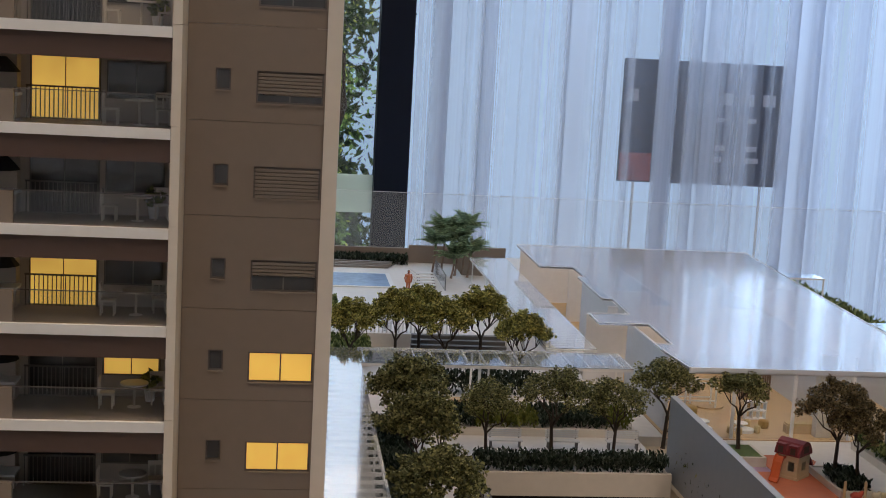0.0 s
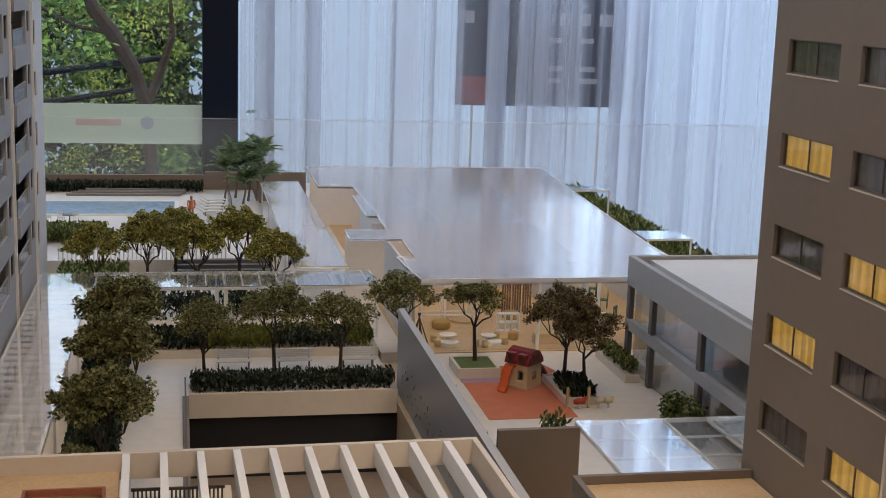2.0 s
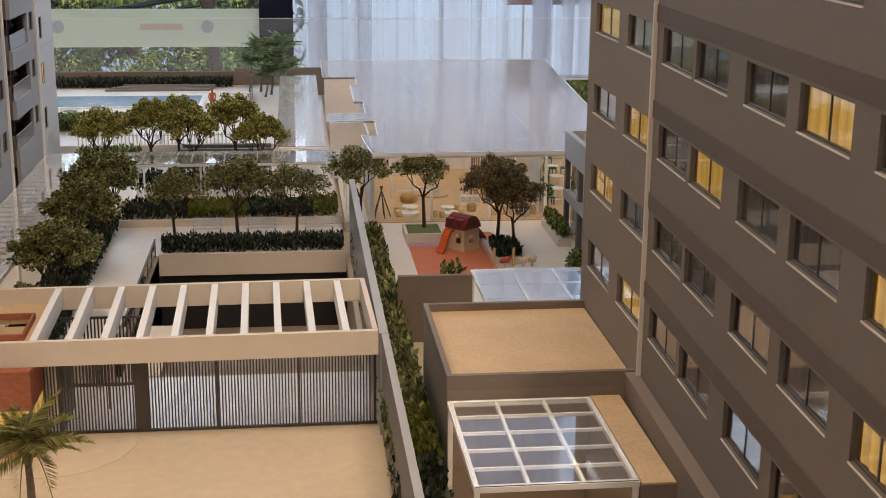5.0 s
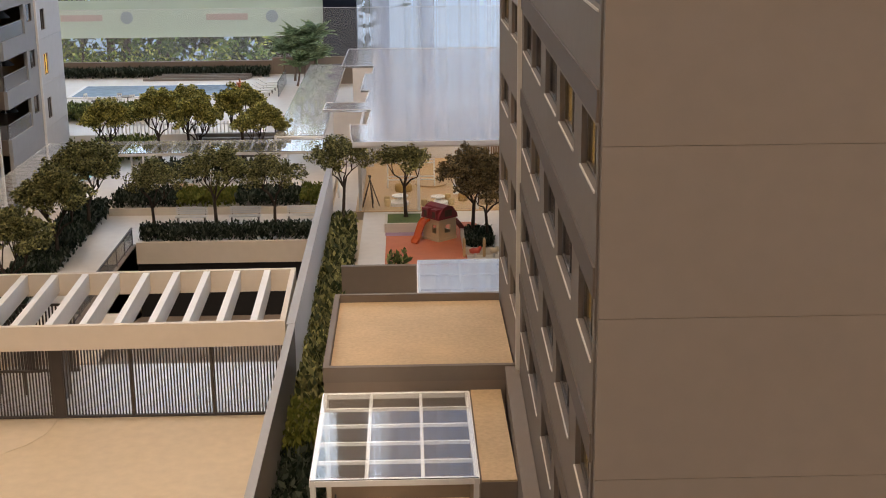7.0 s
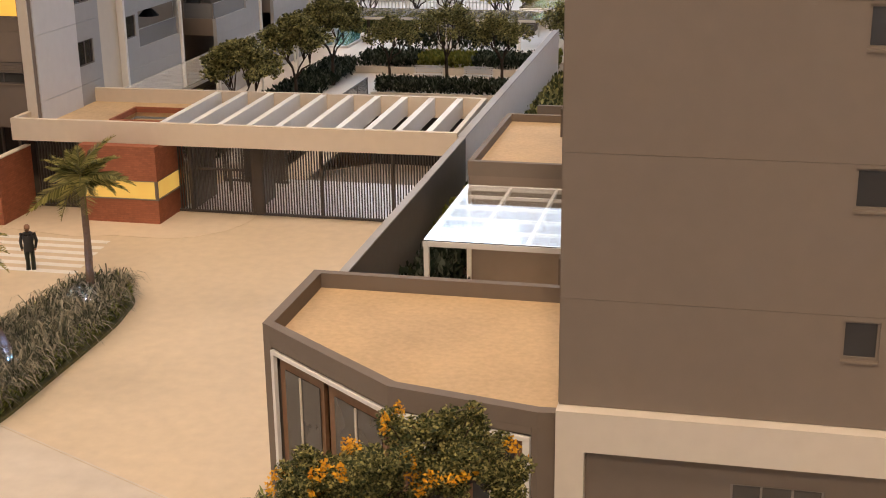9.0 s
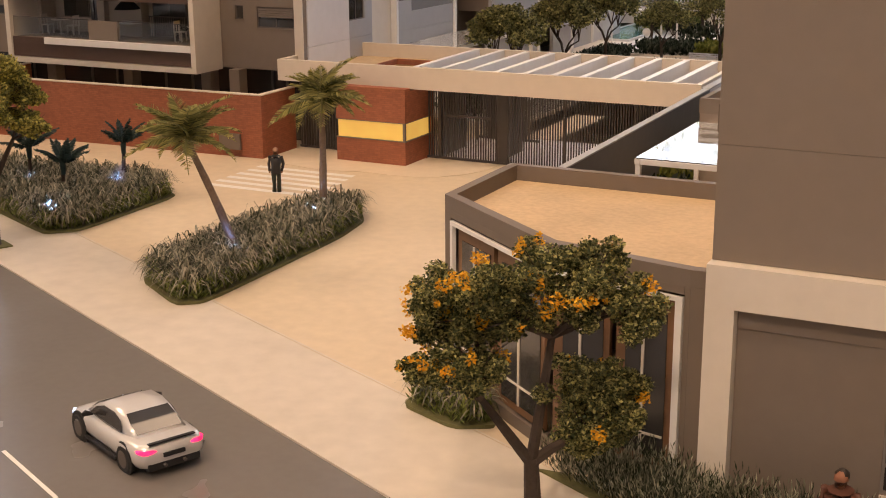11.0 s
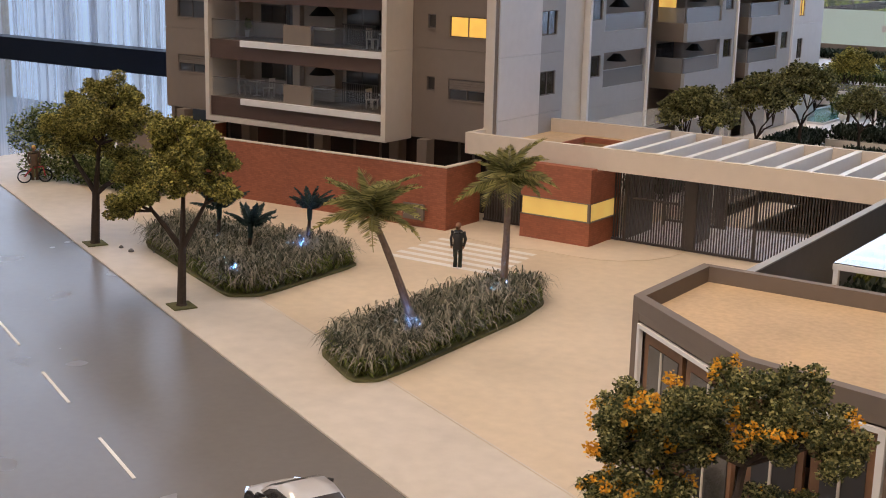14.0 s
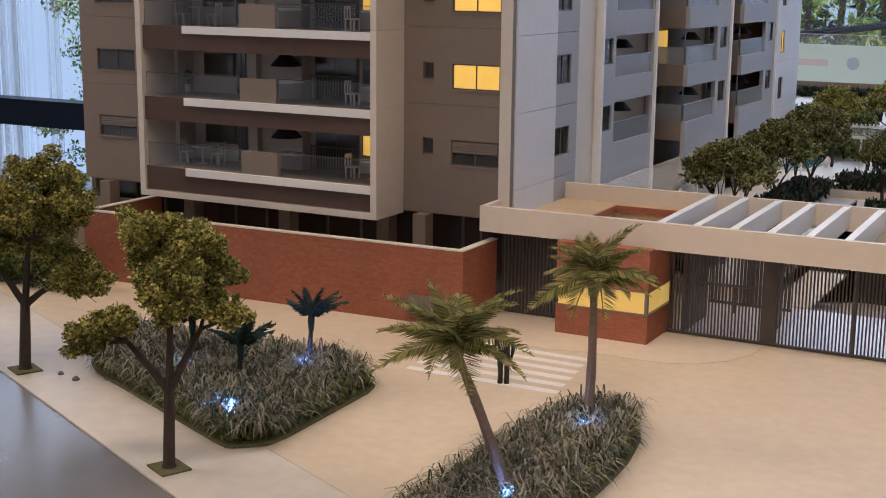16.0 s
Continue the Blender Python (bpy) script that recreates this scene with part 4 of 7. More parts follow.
def along(a, b, s0, s1, off0, off1):
    e = (b - a).normalized()
    n = Vector((e.y, -e.x))
    return [tuple(a + e * s0 + n * off0), tuple(a + e * s1 + n * off0), tuple(a + e * s1 + n * off1), tuple(a + e * s0 + n * off1)]


def strip(a, b, s0, s1, off0, off1, z0, z1):
    bm = bmesh.new()
    prism(bm, along(a, b, s0, s1, off0, off1), z0, z1)
    return bm


L0, L1 = (front[1] - front[0]).length, (front[2] - front[1]).length
part("wall", strip(front[0], front[1], 0, 0.32, 0, -0.25, 0, 4.3), "umber", fb)
part("wall", strip(front[1], front[2], 3.2, L1, 0, -0.25, 0, 4.3), "umber", fb)
part("wall", strip(front[2], Vector(FB[3]), 0.004, 0.42, 0, -0.2, 0, 4.3), "umber", fb)
part("plinth", strip(front[0], front[1], 0.33, L0, -0.02, -0.25, 0, 0.3), "umber", fb)
part("plinth", strip(front[1], front[2], 0.01, 3.19, -0.02, -0.25, 0, 0.3), "umber", fb)
part("surround", strip(front[0], front[1], 0.34, 0.46, 0.04, -0.06, 0.31, 3.98), "white", fb, "white window surround")
part("surround", strip(front[0], front[1], 0.34, L0 - 0.02, 0.04, -0.06, 3.983, 4.08), "white", fb)
part("surround", strip(front[1], front[2], 0.02, 3.17, 0.04, -0.06, 3.983, 4.08), "white", fb)
part("surround", strip(front[1], front[2], 3.02, 3.17, 0.04, -0.06, 0.31, 3.98), "white", fb)
part("lintel", strip(front[0], front[1], 0.33, L0, 0, -0.25, 4.134, 4.3), "umber", fb)
part("lintel", strip(front[1], front[2], 0.0, 3.19, 0, -0.25, 4.134, 4.3), "umber", fb)
for a, b, s0, s1 in ((front[0], front[1], 0.52, 2.3), (front[0], front[1], 2.5, 4.6), (front[1], front[2], 0.15, 1.5), (front[1], front[2], 1.65, 2.95)):
    w = part("window", strip(a, b, s0, s1, -0.1, -0.2, 0.35, 3.93), "walnut", fb, "brown window frame")
    part("pane", strip(a, b, s0 + 0.24, s1 - 0.14, -0.07, -0.095, 0.55, 3.68), "pane", w)
    part("mullion", strip(a, b, (s0 + s1) / 2 - 0.03, (s0 + s1) / 2 + 0.03, -0.04, -0.068, 0.55, 3.68), "cream", w)
    part("transom", strip(a, b, s0 + 0.16, s1 - 0.16, -0.045, -0.068, 1.0, 1.05), "cream", w)

# ---- rear terrace roof, service wall and the curved wing ----
solid("service_wall", boxes((1.55, 4.9, 10.1, 10.35, 0.0, 3.12)), "taupe", "plain taupe service wall", "wall")
g2 = thing("glass_pergola", "white-framed glass roof beside the tower", "pergola", (8.5, 6.8, 0))
bm = boxes((4.92, 5.05, 2.6, 10.92, 2.95, 3.1), (12.3, 12.43, 2.6, 10.92, 2.95, 3.1), (5.06, 12.29, 10.79, 10.92, 2.95, 3.1), (5.06, 12.29, 2.6, 2.73, 2.95, 3.1))
part("frame", bm, "white", g2)
for i in range(1, 4):
    x = 4.92 + 7.5 * i / 4
    part("rafter", boxes((x - 0.05, x + 0.05, 2.74, 10.78, 2.96, 3.09)), "white", g2)
for i in range(1, 4):
    y = 2.6 + 8.3 * i / 4
    part("purlin", boxes((5.06, 12.29, y - 0.04, y + 0.04, 3.0, 3.08)), "pale", g2)
g = part("glass", boxes((4.94, 12.41, 2.62, 10.9, 3.104, 3.14)), "acrylic", g2)
g.visible_shadow = False
for x, y in ((4.93, 10.75), (12.25, 10.75), (4.93, 2.65)):
    part("post", boxes((x, x + 0.14, y, y + 0.14, 0, 2.949)), "white", g2)

wing = thing("club_wing", "grey two-storey wing with glass fronts and a curved roof", "building", (16, 18, 0))
curve = [(12.75, 9.4)] + [(12.75, 26.4)] + [(12.75 + i * 1.1, 26.4 + 1.5 * math.sin(math.pi * (i / 12) ** 0.8) ) for i in range(1, 13)] + [(26.0, 9.4)]
bm = bmesh.new()
prism(bm, curve[::-1], 5.7, 5.9)
part("roof", bm, "umber", wing, "brown sunken roof")
part("roof_block", boxes((13.45, 26.0, 9.6, 25.85, 5.901, 6.5)), "pale", wing, "pale grey raised roof")
part("parapet", boxes((12.75, 26.0, 26.0, 26.3, 5.15, 6.66)), "grey", wing)
part("parapet", boxes((12.42, 12.74, 9.0, 26.3, 5.15, 6.66)), "grey", wing)
part("floor_band", boxes((12.42, 12.74, 9.0, 26.3, 2.78, 3.33)), "grey", wing)
part("pier", boxes((12.42, 12.74, 9.0, 10.9, 0.57, 2.779), (12.42, 12.74, 9.0, 10.9, 3.331, 5.149)), "grey", wing)
for y in (25.9, 22.6, 16.4):
    part("column", boxes((12.46, 12.72, y, y + 0.4, 0.57, 2.779), (12.46, 12.72, y, y + 0.4, 3.331, 5.149)), "charcoal", wing)
part("floor", boxes((12.76, 26.0, 9.2, 26.2, 2.8, 3.0)), "tile", wing)
part("floor", boxes((12.76, 26.0, 9.2, 26.2, 0.58, 0.65)), "wood", wing)
part("rear_wall", boxes((18.0, 18.3, 9.2, 26.2, 0.66, 5.9)), "taupe", wing)
part("rear_wall", boxes((12.76, 20.0, 9.0, 9.2, 0.66, 5.9)), "grey", wing)
g = part("glass_front", boxes((12.8, 12.84, 10.95, 25.85, 0.66, 2.75), (12.8, 12.84, 10.95, 25.85, 3.1, 5.1)), "railglass", wing)
g.visible_shadow = False

# ---- clubhouse under its clear roof ----
club = thing("clubhouse", "clubhouse with a clear acrylic roof and pale walls", "building", (9, 50, 0.57))
ROOF = [(1.45, 26.6), (16.3, 26.6), (18.6, 58.0), (19.4, 68.0), (-0.5, 68.0), (-0.6, 57.4), (1.95, 57.3), (1.95, 53.6), (1.4, 53.2), (1.3, 45.2), (1.95, 45.1), (1.8, 40.2), (-0.8, 40.2), (-0.85, 37.4), (2.25, 37.3), (2.1, 32.0), (1.1, 32.2), (1.2, 29.7)]
bm = bmesh.new()
prism(bm, ROOF, 5.26, 5.4)
g = part("roof", bm, "clubroof", club, "clear acrylic sheet")
g.visible_shadow = False
for (ax, ay), (bx, by) in zip(ROOF, ROOF[1:] + ROOF[:1]):
    a2, b2 = Vector((ax, ay)), Vector((bx, by))
    e = (b2 - a2).normalized() * 0.035
    n = Vector((e.y, -e.x))
    bm = bmesh.new()
    prism(bm, [tuple(a2 + n + e), tuple(a2 - n + e), tuple(b2 - n - e), tuple(b2 + n - e)][::-1], 5.403, 5.43)
    part("roof_edge", bm, "polished", club, "bright polished edge")
part("floor", boxes((1.4, 18.0, 29.6, 67.5, 0.574, 0.62)), "wood", club, "light wooden floor")
part("front_rail", boxes((1.45, 16.3, 26.62, 26.74, 5.1, 5.257)), "white", club)
part("front_edge", boxes((1.45, 16.3, 26.53, 26.597, 5.2, 5.44)), "polished", club, "bright polished edge")
for x in (1.6, 5.1, 8.6, 12.0, 15.4):
    part("column", boxes((x, x + 0.16, 29.7, 29.86, 0.62, 5.257)), "white", club)
part("column", boxes((10.3, 11.2, 30.2, 30.8, 0.62, 5.257)), "cream", club)
for row in ((1.6, 1.75, 31.0, 39.7), (2.2, 2.35, 43.0, 55.0), (1.5, 12.0, 44.5, 44.65), (6.0, 6.15, 44.7, 60.0), (6.2, 18.0, 52.0, 52.15), (11.9, 12.05, 31.5, 51.9), (2.3, 18.5, 60.0, 60.15), (17.6, 17.75, 31, 60), (-0.5, 2.2, 42.0, 42.15), (2.3, 5.9, 49.5, 49.65), (13.0, 13.15, 52.2, 59.9)):
    part("partition", boxes((*row, 0.622, 5.0)), "pale", club)
part("back_wall", boxes((-0.2, 19.4, 67.6, 67.8, 0.575, 5.25)), "pale", club)
g = part("front_glass", boxes((1.6, 17.0, 29.9, 29.94, 0.625, 5.2)), "glass", club)
g.visible_shadow = False

# ---- glazed walkways of the courtyard ----
wk = thing("glazed_walkway", "white-framed glazed walkway roof beside the tower", "walkway", (-16.9, 21, 0.57))
part("frame", boxes((-18.35, -18.22, 7.0, 36.6, 3.42, 3.6), (-15.62, -15.49, 7.0, 33.0, 3.42, 3.6)), "white", wk)
for k in range(27):
    y = 7.2 + 1.0 * k
    part("rafter", boxes((-18.21, -15.63, y, y + 0.1, 3.44, 3.59)), "white", wk)
g = part("glass", boxes((-18.36, -15.48, 6.95, 36.6, 3.605, 3.64)), "walkglass", wk)
g.visible_shadow = False
for y in (7.4, 13.5, 19.5, 25.5, 32.5):
    part("post", boxes((-15.6, -15.5, y, y + 0.1, 0.57, 3.419)), "white", wk)
    part("post", boxes((-18.33, -18.23, y, y + 0.1, 0.57, 3.419)), "white", wk)
pg = thing("glazed_pergola", "white pergola with a glazed roof across the courtyard", "pergola", (-7.5, 35, 0.57))
part("frame", boxes((-15.47, 0.3, 33.1, 33.22, 3.42, 3.6), (-15.47, 0.3, 36.7, 36.82, 3.42, 3.6), (0.2, 0.3, 33.23, 36.69, 3.42, 3.6)), "white", pg)
for k in range(16):
    x = -15.3 + 1.0 * k
    part("rafter", boxes((x, x + 0.08, 33.23, 36.69, 3.44, 3.59)), "white", pg)
g = part("glass", boxes((-15.46, 0.3, 33.05, 36.85, 3.605, 3.64)), "acrylic", pg)
g.visible_shadow = False
for x in (-12.5, -8.7, -8.2, -4.0, 0.18):
    part("post", boxes((x, x + 0.11, 33.2, 33.31, 0.57, 3.419)), "white", pg)
    part("post", boxes((x, x + 0.11, 36.6, 36.71, 0.57, 3.419)), "white", pg)
aw = thing("louvred_awning", "white louvred awning roof beside the clubhouse", "awning", (-2.5, 52, 0.57))
part("frame", boxes((-4.05, -3.93, 37.2, 70.5, 3.56, 3.75), (-1.02, -0.9, 37.2, 70.5, 3.56, 3.75)), "white", aw)
for k in range(66):
    y = 37.3 + 0.5 * k
    part("slat", boxes((-3.92, -1.03, y, y + 0.3, 3.6, 3.7)), "white", aw)
g = part("glass", boxes((-4.05, -0.9, 37.2, 70.5, 3.755, 3.79)), "awnglass", aw)
g.visible_shadow = False
for y in (37.2, 45, 53, 61, 69):
    part("post", boxes((-4.03, -3.93, y, y + 0.1, 0.57, 3.559)), "white", aw)

# ---- pool and rear edge ----
solid("pool_deck", boxes((-46.0, -4.2, 49.6, 79.7, 0.571, 1.6)), "tile", "pale raised deck round the swimming pool", "floor")
solid("pool_basin", boxes((-24.94, -10.71, 66.43, 73.06, 1.6, 1.69)), "white", "pale rim of the swimming pool", "pool")
water = material("pool_water", (0.34, 0.48, 0.70), 0.12, 0.35, 1.6, 0.8)
solid("pool_water", boxes((-24.56, -11.09, 66.81, 72.69, 1.69, 1.7)), water, "rippled blue water of the swimming pool", "water")
solid("rear_wall", boxes((-42.95, -8.44, 79.7, 80.08, 0.57, 2.91), (-8.43, 0.66, 79.7, 80.08, 0.57, 3.2)), "taupe", "low taupe wall at the rear of the garden", "wall")
solid("left_garden_wall", boxes((-43.5, -35.96, 1.3, 1.6, 0.0, 2.5)), "taupe", "taupe wall beside the tower", "wall")
bm = boxes((-62.0, 80.0, 92.0, 92.05, -44.99, 6.7))
sheet = material("thin_clear_sheet", (0.75, 0.80, 0.85), 0.05, 0.02, 0.1, 0)
sheet.node_tree.nodes["Principled BSDF"].inputs["Alpha"].default_value = 0.07
g = solid("glass_barrier", bm, sheet, "clear glass barrier round the model table", "barrier")
g.visible_shadow = False

rim = boxes((-62.0, 80.0, 91.98, 92.07, 6.703, 6.74))
solid("barrier_rim", rim, "pale", "thin polished rim of the glass barrier", "rim")

# ---- showroom round the table ----
FLOOR, CEIL = -45.0, 135.0
carpet = material("showroom_floor", (0.42, 0.39, 0.35), 0.6, 0.1, 0.3, 0.1)
plaster = material("white_showroom_wall", (0.80, 0.78, 0.75), 0.8, 0.05, 0.2, 0.05)
solid("floor", boxes((-330, 140, -170, 150, FLOOR - 4, FLOOR)), carpet, "grey-brown showroom floor", "floor")
solid("ceiling", boxes((-330, 140, -170, 150, CEIL, CEIL + 4)), plaster, "plain white showroom ceiling", "ceiling")
solid("wall_south", boxes((-330, 140, -174, -170, FLOOR, CEIL)), plaster, "plain showroom wall", "wall")
solid("wall_east", boxes((140, 144, -170, 150, FLOOR, CEIL)), plaster, "plain showroom wall", "wall")
solid("wall_west", boxes((-334, -330, -170, 150, FLOOR, CEIL)), plaster, "plain showroom wall", "wall")
solid("table", boxes((XW + 1, 26, -74, YN - 1, FLOOR, -4.01)), "white", "white table under the model", "table")
solid("table", boxes((26.01, XE - 1, -74, 6, FLOOR, -4.01)), "white", "white table end under the model", "table")


# ---- glazed back wall with curtains ----
YB = 145.0
win = thing("window_wall", "tall glazed wall with dark frames and a frosted band", "window", (-60, YB, FLOOR), kind="structure")
part("mullion", boxes((-7.5, -2.7, YB - 2, YB + 2, FLOOR, CEIL)), "column", win, "dark window frame")
part("mullion", boxes((-150, -146, YB - 2, YB + 2, FLOOR, CEIL)), "column", win)
part("mullion", boxes((-62, -60.5, YB - 1, YB + 1, FLOOR, CEIL)), "column", win)
part("transom", boxes((-330, -150.01, YB - 7, YB - 2.5, -17.0, -12.0)), "column", win, "dark cross beam")
frost = clear("frosted_film", (0.66, 0.76, 0.70), 0.5, 1.3, 0.5)
g = part("frosted_band", boxes((-145, -7.6, YB - 0.5, YB - 0.2, -2.3, 3.1)), frost, win, "frosted film band")
g.visible_shadow = False
g = part("glass", boxes((-145.9, -7.6, YB, YB + 0.3, FLOOR, CEIL)), "glass", win)
g.visible_shadow = False


def curtain(x0, x1, y, name_label):
    """Sheer cloth in soft pleats."""
    bm = bmesh.new()
    rng = random.Random(int(x0 * 7))
    cols, x = [], x0
    while x < x1:
        # a flat run of cloth, then a fold laid back over itself
        run_w, fold, lean = rng.uniform(2.4, 6.5), rng.uniform(1.0, 2.9), rng.uniform(-0.5, 0.5)
        cols += [(x, y + 0.1), (x + run_w * 0.35, y - 0.2 + lean * 0.4), (x + run_w * 0.7, y - 0.5 + lean), (x + run_w, y - 0.8 + lean * 0.5), (x + run_w + 0.06, y - 0.65), (x + run_w - fold * 0.5, y - 0.45), (x + run_w - fold, y - 0.3), (x + run_w - fold - 0.05, y - 0.1)]
        x += run_w - fold * rng.uniform(0.2, 0.9)
    zs = [FLOOR + 0.5, FLOOR + 60, FLOOR + 120, CEIL - 0.5]
    grid = [[bm.verts.new(place((a, b, z))) for z in zs] for a, b in cols]
    for p, q in zip(grid, grid[1:]):
        for i in range(len(zs) - 1):
            bm.faces.new((p[i], q[i], q[i + 1], p[i + 1]))
    m = bpy.data.materials.new("sheer_white_cloth")
    m.use_nodes = True
    n, l = m.node_tree.nodes, m.node_tree.links
    out = n["Material Output"]
    co, sep, com = n.new("ShaderNodeTexCoord"), n.new("ShaderNodeSeparateXYZ"), n.new("ShaderNodeCombineXYZ")
    wide, fine, add, rng2 = n.new("ShaderNodeTexNoise"), n.new("ShaderNodeTexNoise"), n.new("ShaderNodeMath"), n.new("ShaderNodeMapRange")
    folds, both = n.new("ShaderNodeTexNoise"), n.new("ShaderNodeMath")
    l.new(co.outputs["Object"], sep.inputs[0])
    l.new(sep.outputs["X"], com.inputs["X"])
    wide.inputs["Scale"].default_value, fine.inputs["Scale"].default_value = 0.12 / S, 1.6 / S
    folds.inputs["Scale"].default_value, folds.inputs["Detail"].default_value = 0.32 / S, 1.0
    l.new(com.outputs[0], folds.inputs["Vector"])
    both.operation = "MULTIPLY_ADD"
    both.inputs[1].default_value = 0.75
    l.new(folds.outputs["Fac"], both.inputs[0]), l.new(add.outputs[0], both.inputs[2])
    l.new(com.outputs[0], wide.inputs["Vector"]), l.new(com.outputs[0], fine.inputs["Vector"])
    add.operation = "MULTIPLY_ADD"
    add.inputs[1].default_value = 0.12
    l.new(fine.outputs["Fac"], add.inputs[0]), l.new(wide.outputs["Fac"], add.inputs[2])
    rng2.inputs["From Min"].default_value, rng2.inputs["From Max"].default_value = 0.80, 1.02
    rng2.inputs["To Min"].default_value, rng2.inputs["To Max"].default_value = 0.28, 0.92
    l.new(both.outputs[0], rng2.inputs["Value"])
    dif, tra, clr, mix, mix2 = n.new("ShaderNodeBsdfDiffuse"), n.new("ShaderNodeBsdfTranslucent"), n.new("ShaderNodeBsdfTransparent"), n.new("ShaderNodeMixShader"), n.new("ShaderNodeMixShader")
    dif.inputs["Color"].default_value, tra.inputs["Color"].default_value = (0.64, 0.66, 0.72, 1), (0.64, 0.69, 0.80, 1)
    mix.inputs[0].default_value = 0.6
    l.new(rng2.outputs["Result"], mix2.inputs[0])
    l.new(dif.outputs[0], mix.inputs[1]), l.new(tra.outputs[0], mix.inputs[2])
    l.new(mix.outputs[0], mix2.inputs[1]), l.new(clr.outputs[0], mix2.inputs[2])
    l.new(mix2.outputs[0], out.inputs["Surface"])
    return solid("curtain", bm, m, name_label, "curtain", "structure", True)


curtain(-2.5, 138, YB - 4, "sheer white pleated curtain over the glazing")
curtain(-329, -184, YB - 1.2, "sheer white pleated curtain at the window's end")
# outside: the daylight backdrop
sky_day = glow("bright_sky_backdrop", (0.70, 0.84, 1.0), 2.6, 0.1, 0.01)
solid("sky_backdrop", boxes((-500, 0, 262.1, 264, 42, 330)), sky_day, "bright hazy sky above the garden", "backdrop")
day = glow("pale_daylight_backdrop", (0.60, 0.78, 1.0), 0.76, 0.12, 0.01)
solid("backdrop", boxes((-400, 260, 260, 262, -120, 45)), day, "pale daylight outside the windows", "backdrop")
solid("outside_ground", boxes((-400, 260, 152, 259, -60, -50)), "asphalt", "pale ground outside the windows", "ground")
sign = thing("outside_sign", "dark sign board on posts behind the curtain", "sign", (41, 152.5, -50))
board = material("dark_sign_panel", (0.030, 0.028, 0.05), 0.6, 0.3, 0.1, 0.0)
part("board", boxes((28.6, 55.0, 152.4, 153, 3, 21.5)), board, sign)
red_mark = material("dull_red_print", (0.30, 0.05, 0.04), 0.6, 0.3, 0.3, 0.0)
pale_mark = material("pale_print", (0.34, 0.33, 0.36), 0.6, 0.2, 0.3, 0.0)
part("red_corner", boxes((28.7, 33.6, 152.34, 152.399, 3.2, 7.4)), red_mark, sign, "dull red corner of the board")
for x0, x1, z0, z1 in ((29.5, 31.0, 15.2, 17.0), (40.8, 42.4, 15.2, 17.0), (43.0, 43.5, 15.2, 17.0), (44.2, 45.6, 15.2, 17.0), (47.0, 49.0, 15.2, 17.0), (50.4, 52.4, 15.2, 17.0), (40.9, 44.6, 12.6, 13.3), (46.6, 49.6, 12.6, 13.3), (40.5, 45.0, 8.3, 9.1), (46.8, 50.0, 8.3, 9.1), (40.5, 44.6, 6.5, 7.3), (46.8, 50.4, 6.5, 7.3)):
    part("print_bar", boxes((x0, x1, 152.34, 152.399, z0, z1)), pale_mark, sign, "pale printed bar")
for x in (31, 51):
    part("post", boxes((x, x + 0.3, 152.5, 152.8, -50, 2.99)), "pale", sign)
sign.location.x += 1.4 * S


# ---- planting ----
def leaf_cloud(bm, rng, blobs, count, size, flat=0.55):
    """Small leaf facets over the shells of overlapping clumps."""
    total = sum(b[3] ** 2 for b in blobs)
    for cx, cy, cz, r in blobs:
        for _ in range(int(count * r * r / total)):
            d = Vector((rng.gauss(0, 1), rng.gauss(0, 1), rng.gauss(0, 1))).normalized()
            rad = r * (rng.random() ** 0.35) * rng.uniform(0.85, 1.08)
            p = Vector((cx + d.x * rad, cy + d.y * rad, cz + d.z * rad * flat * 1.25))
            t = Vector((rng.gauss(0, 1), rng.gauss(0, 1), rng.gauss(0, 0.6))).normalized()
            b = t.orthogonal().normalized()
            b.rotate(Matrix.Rotation(rng.uniform(0, 6.28), 3, t))
            s = size * rng.uniform(0.6, 1.3)
            vs = [bm.verts.new(place(p + q)) for q in (t * s, b * s * 0.55, -t * s * 0.7, -b * s * 0.55)]
            bm.faces.new(vs)


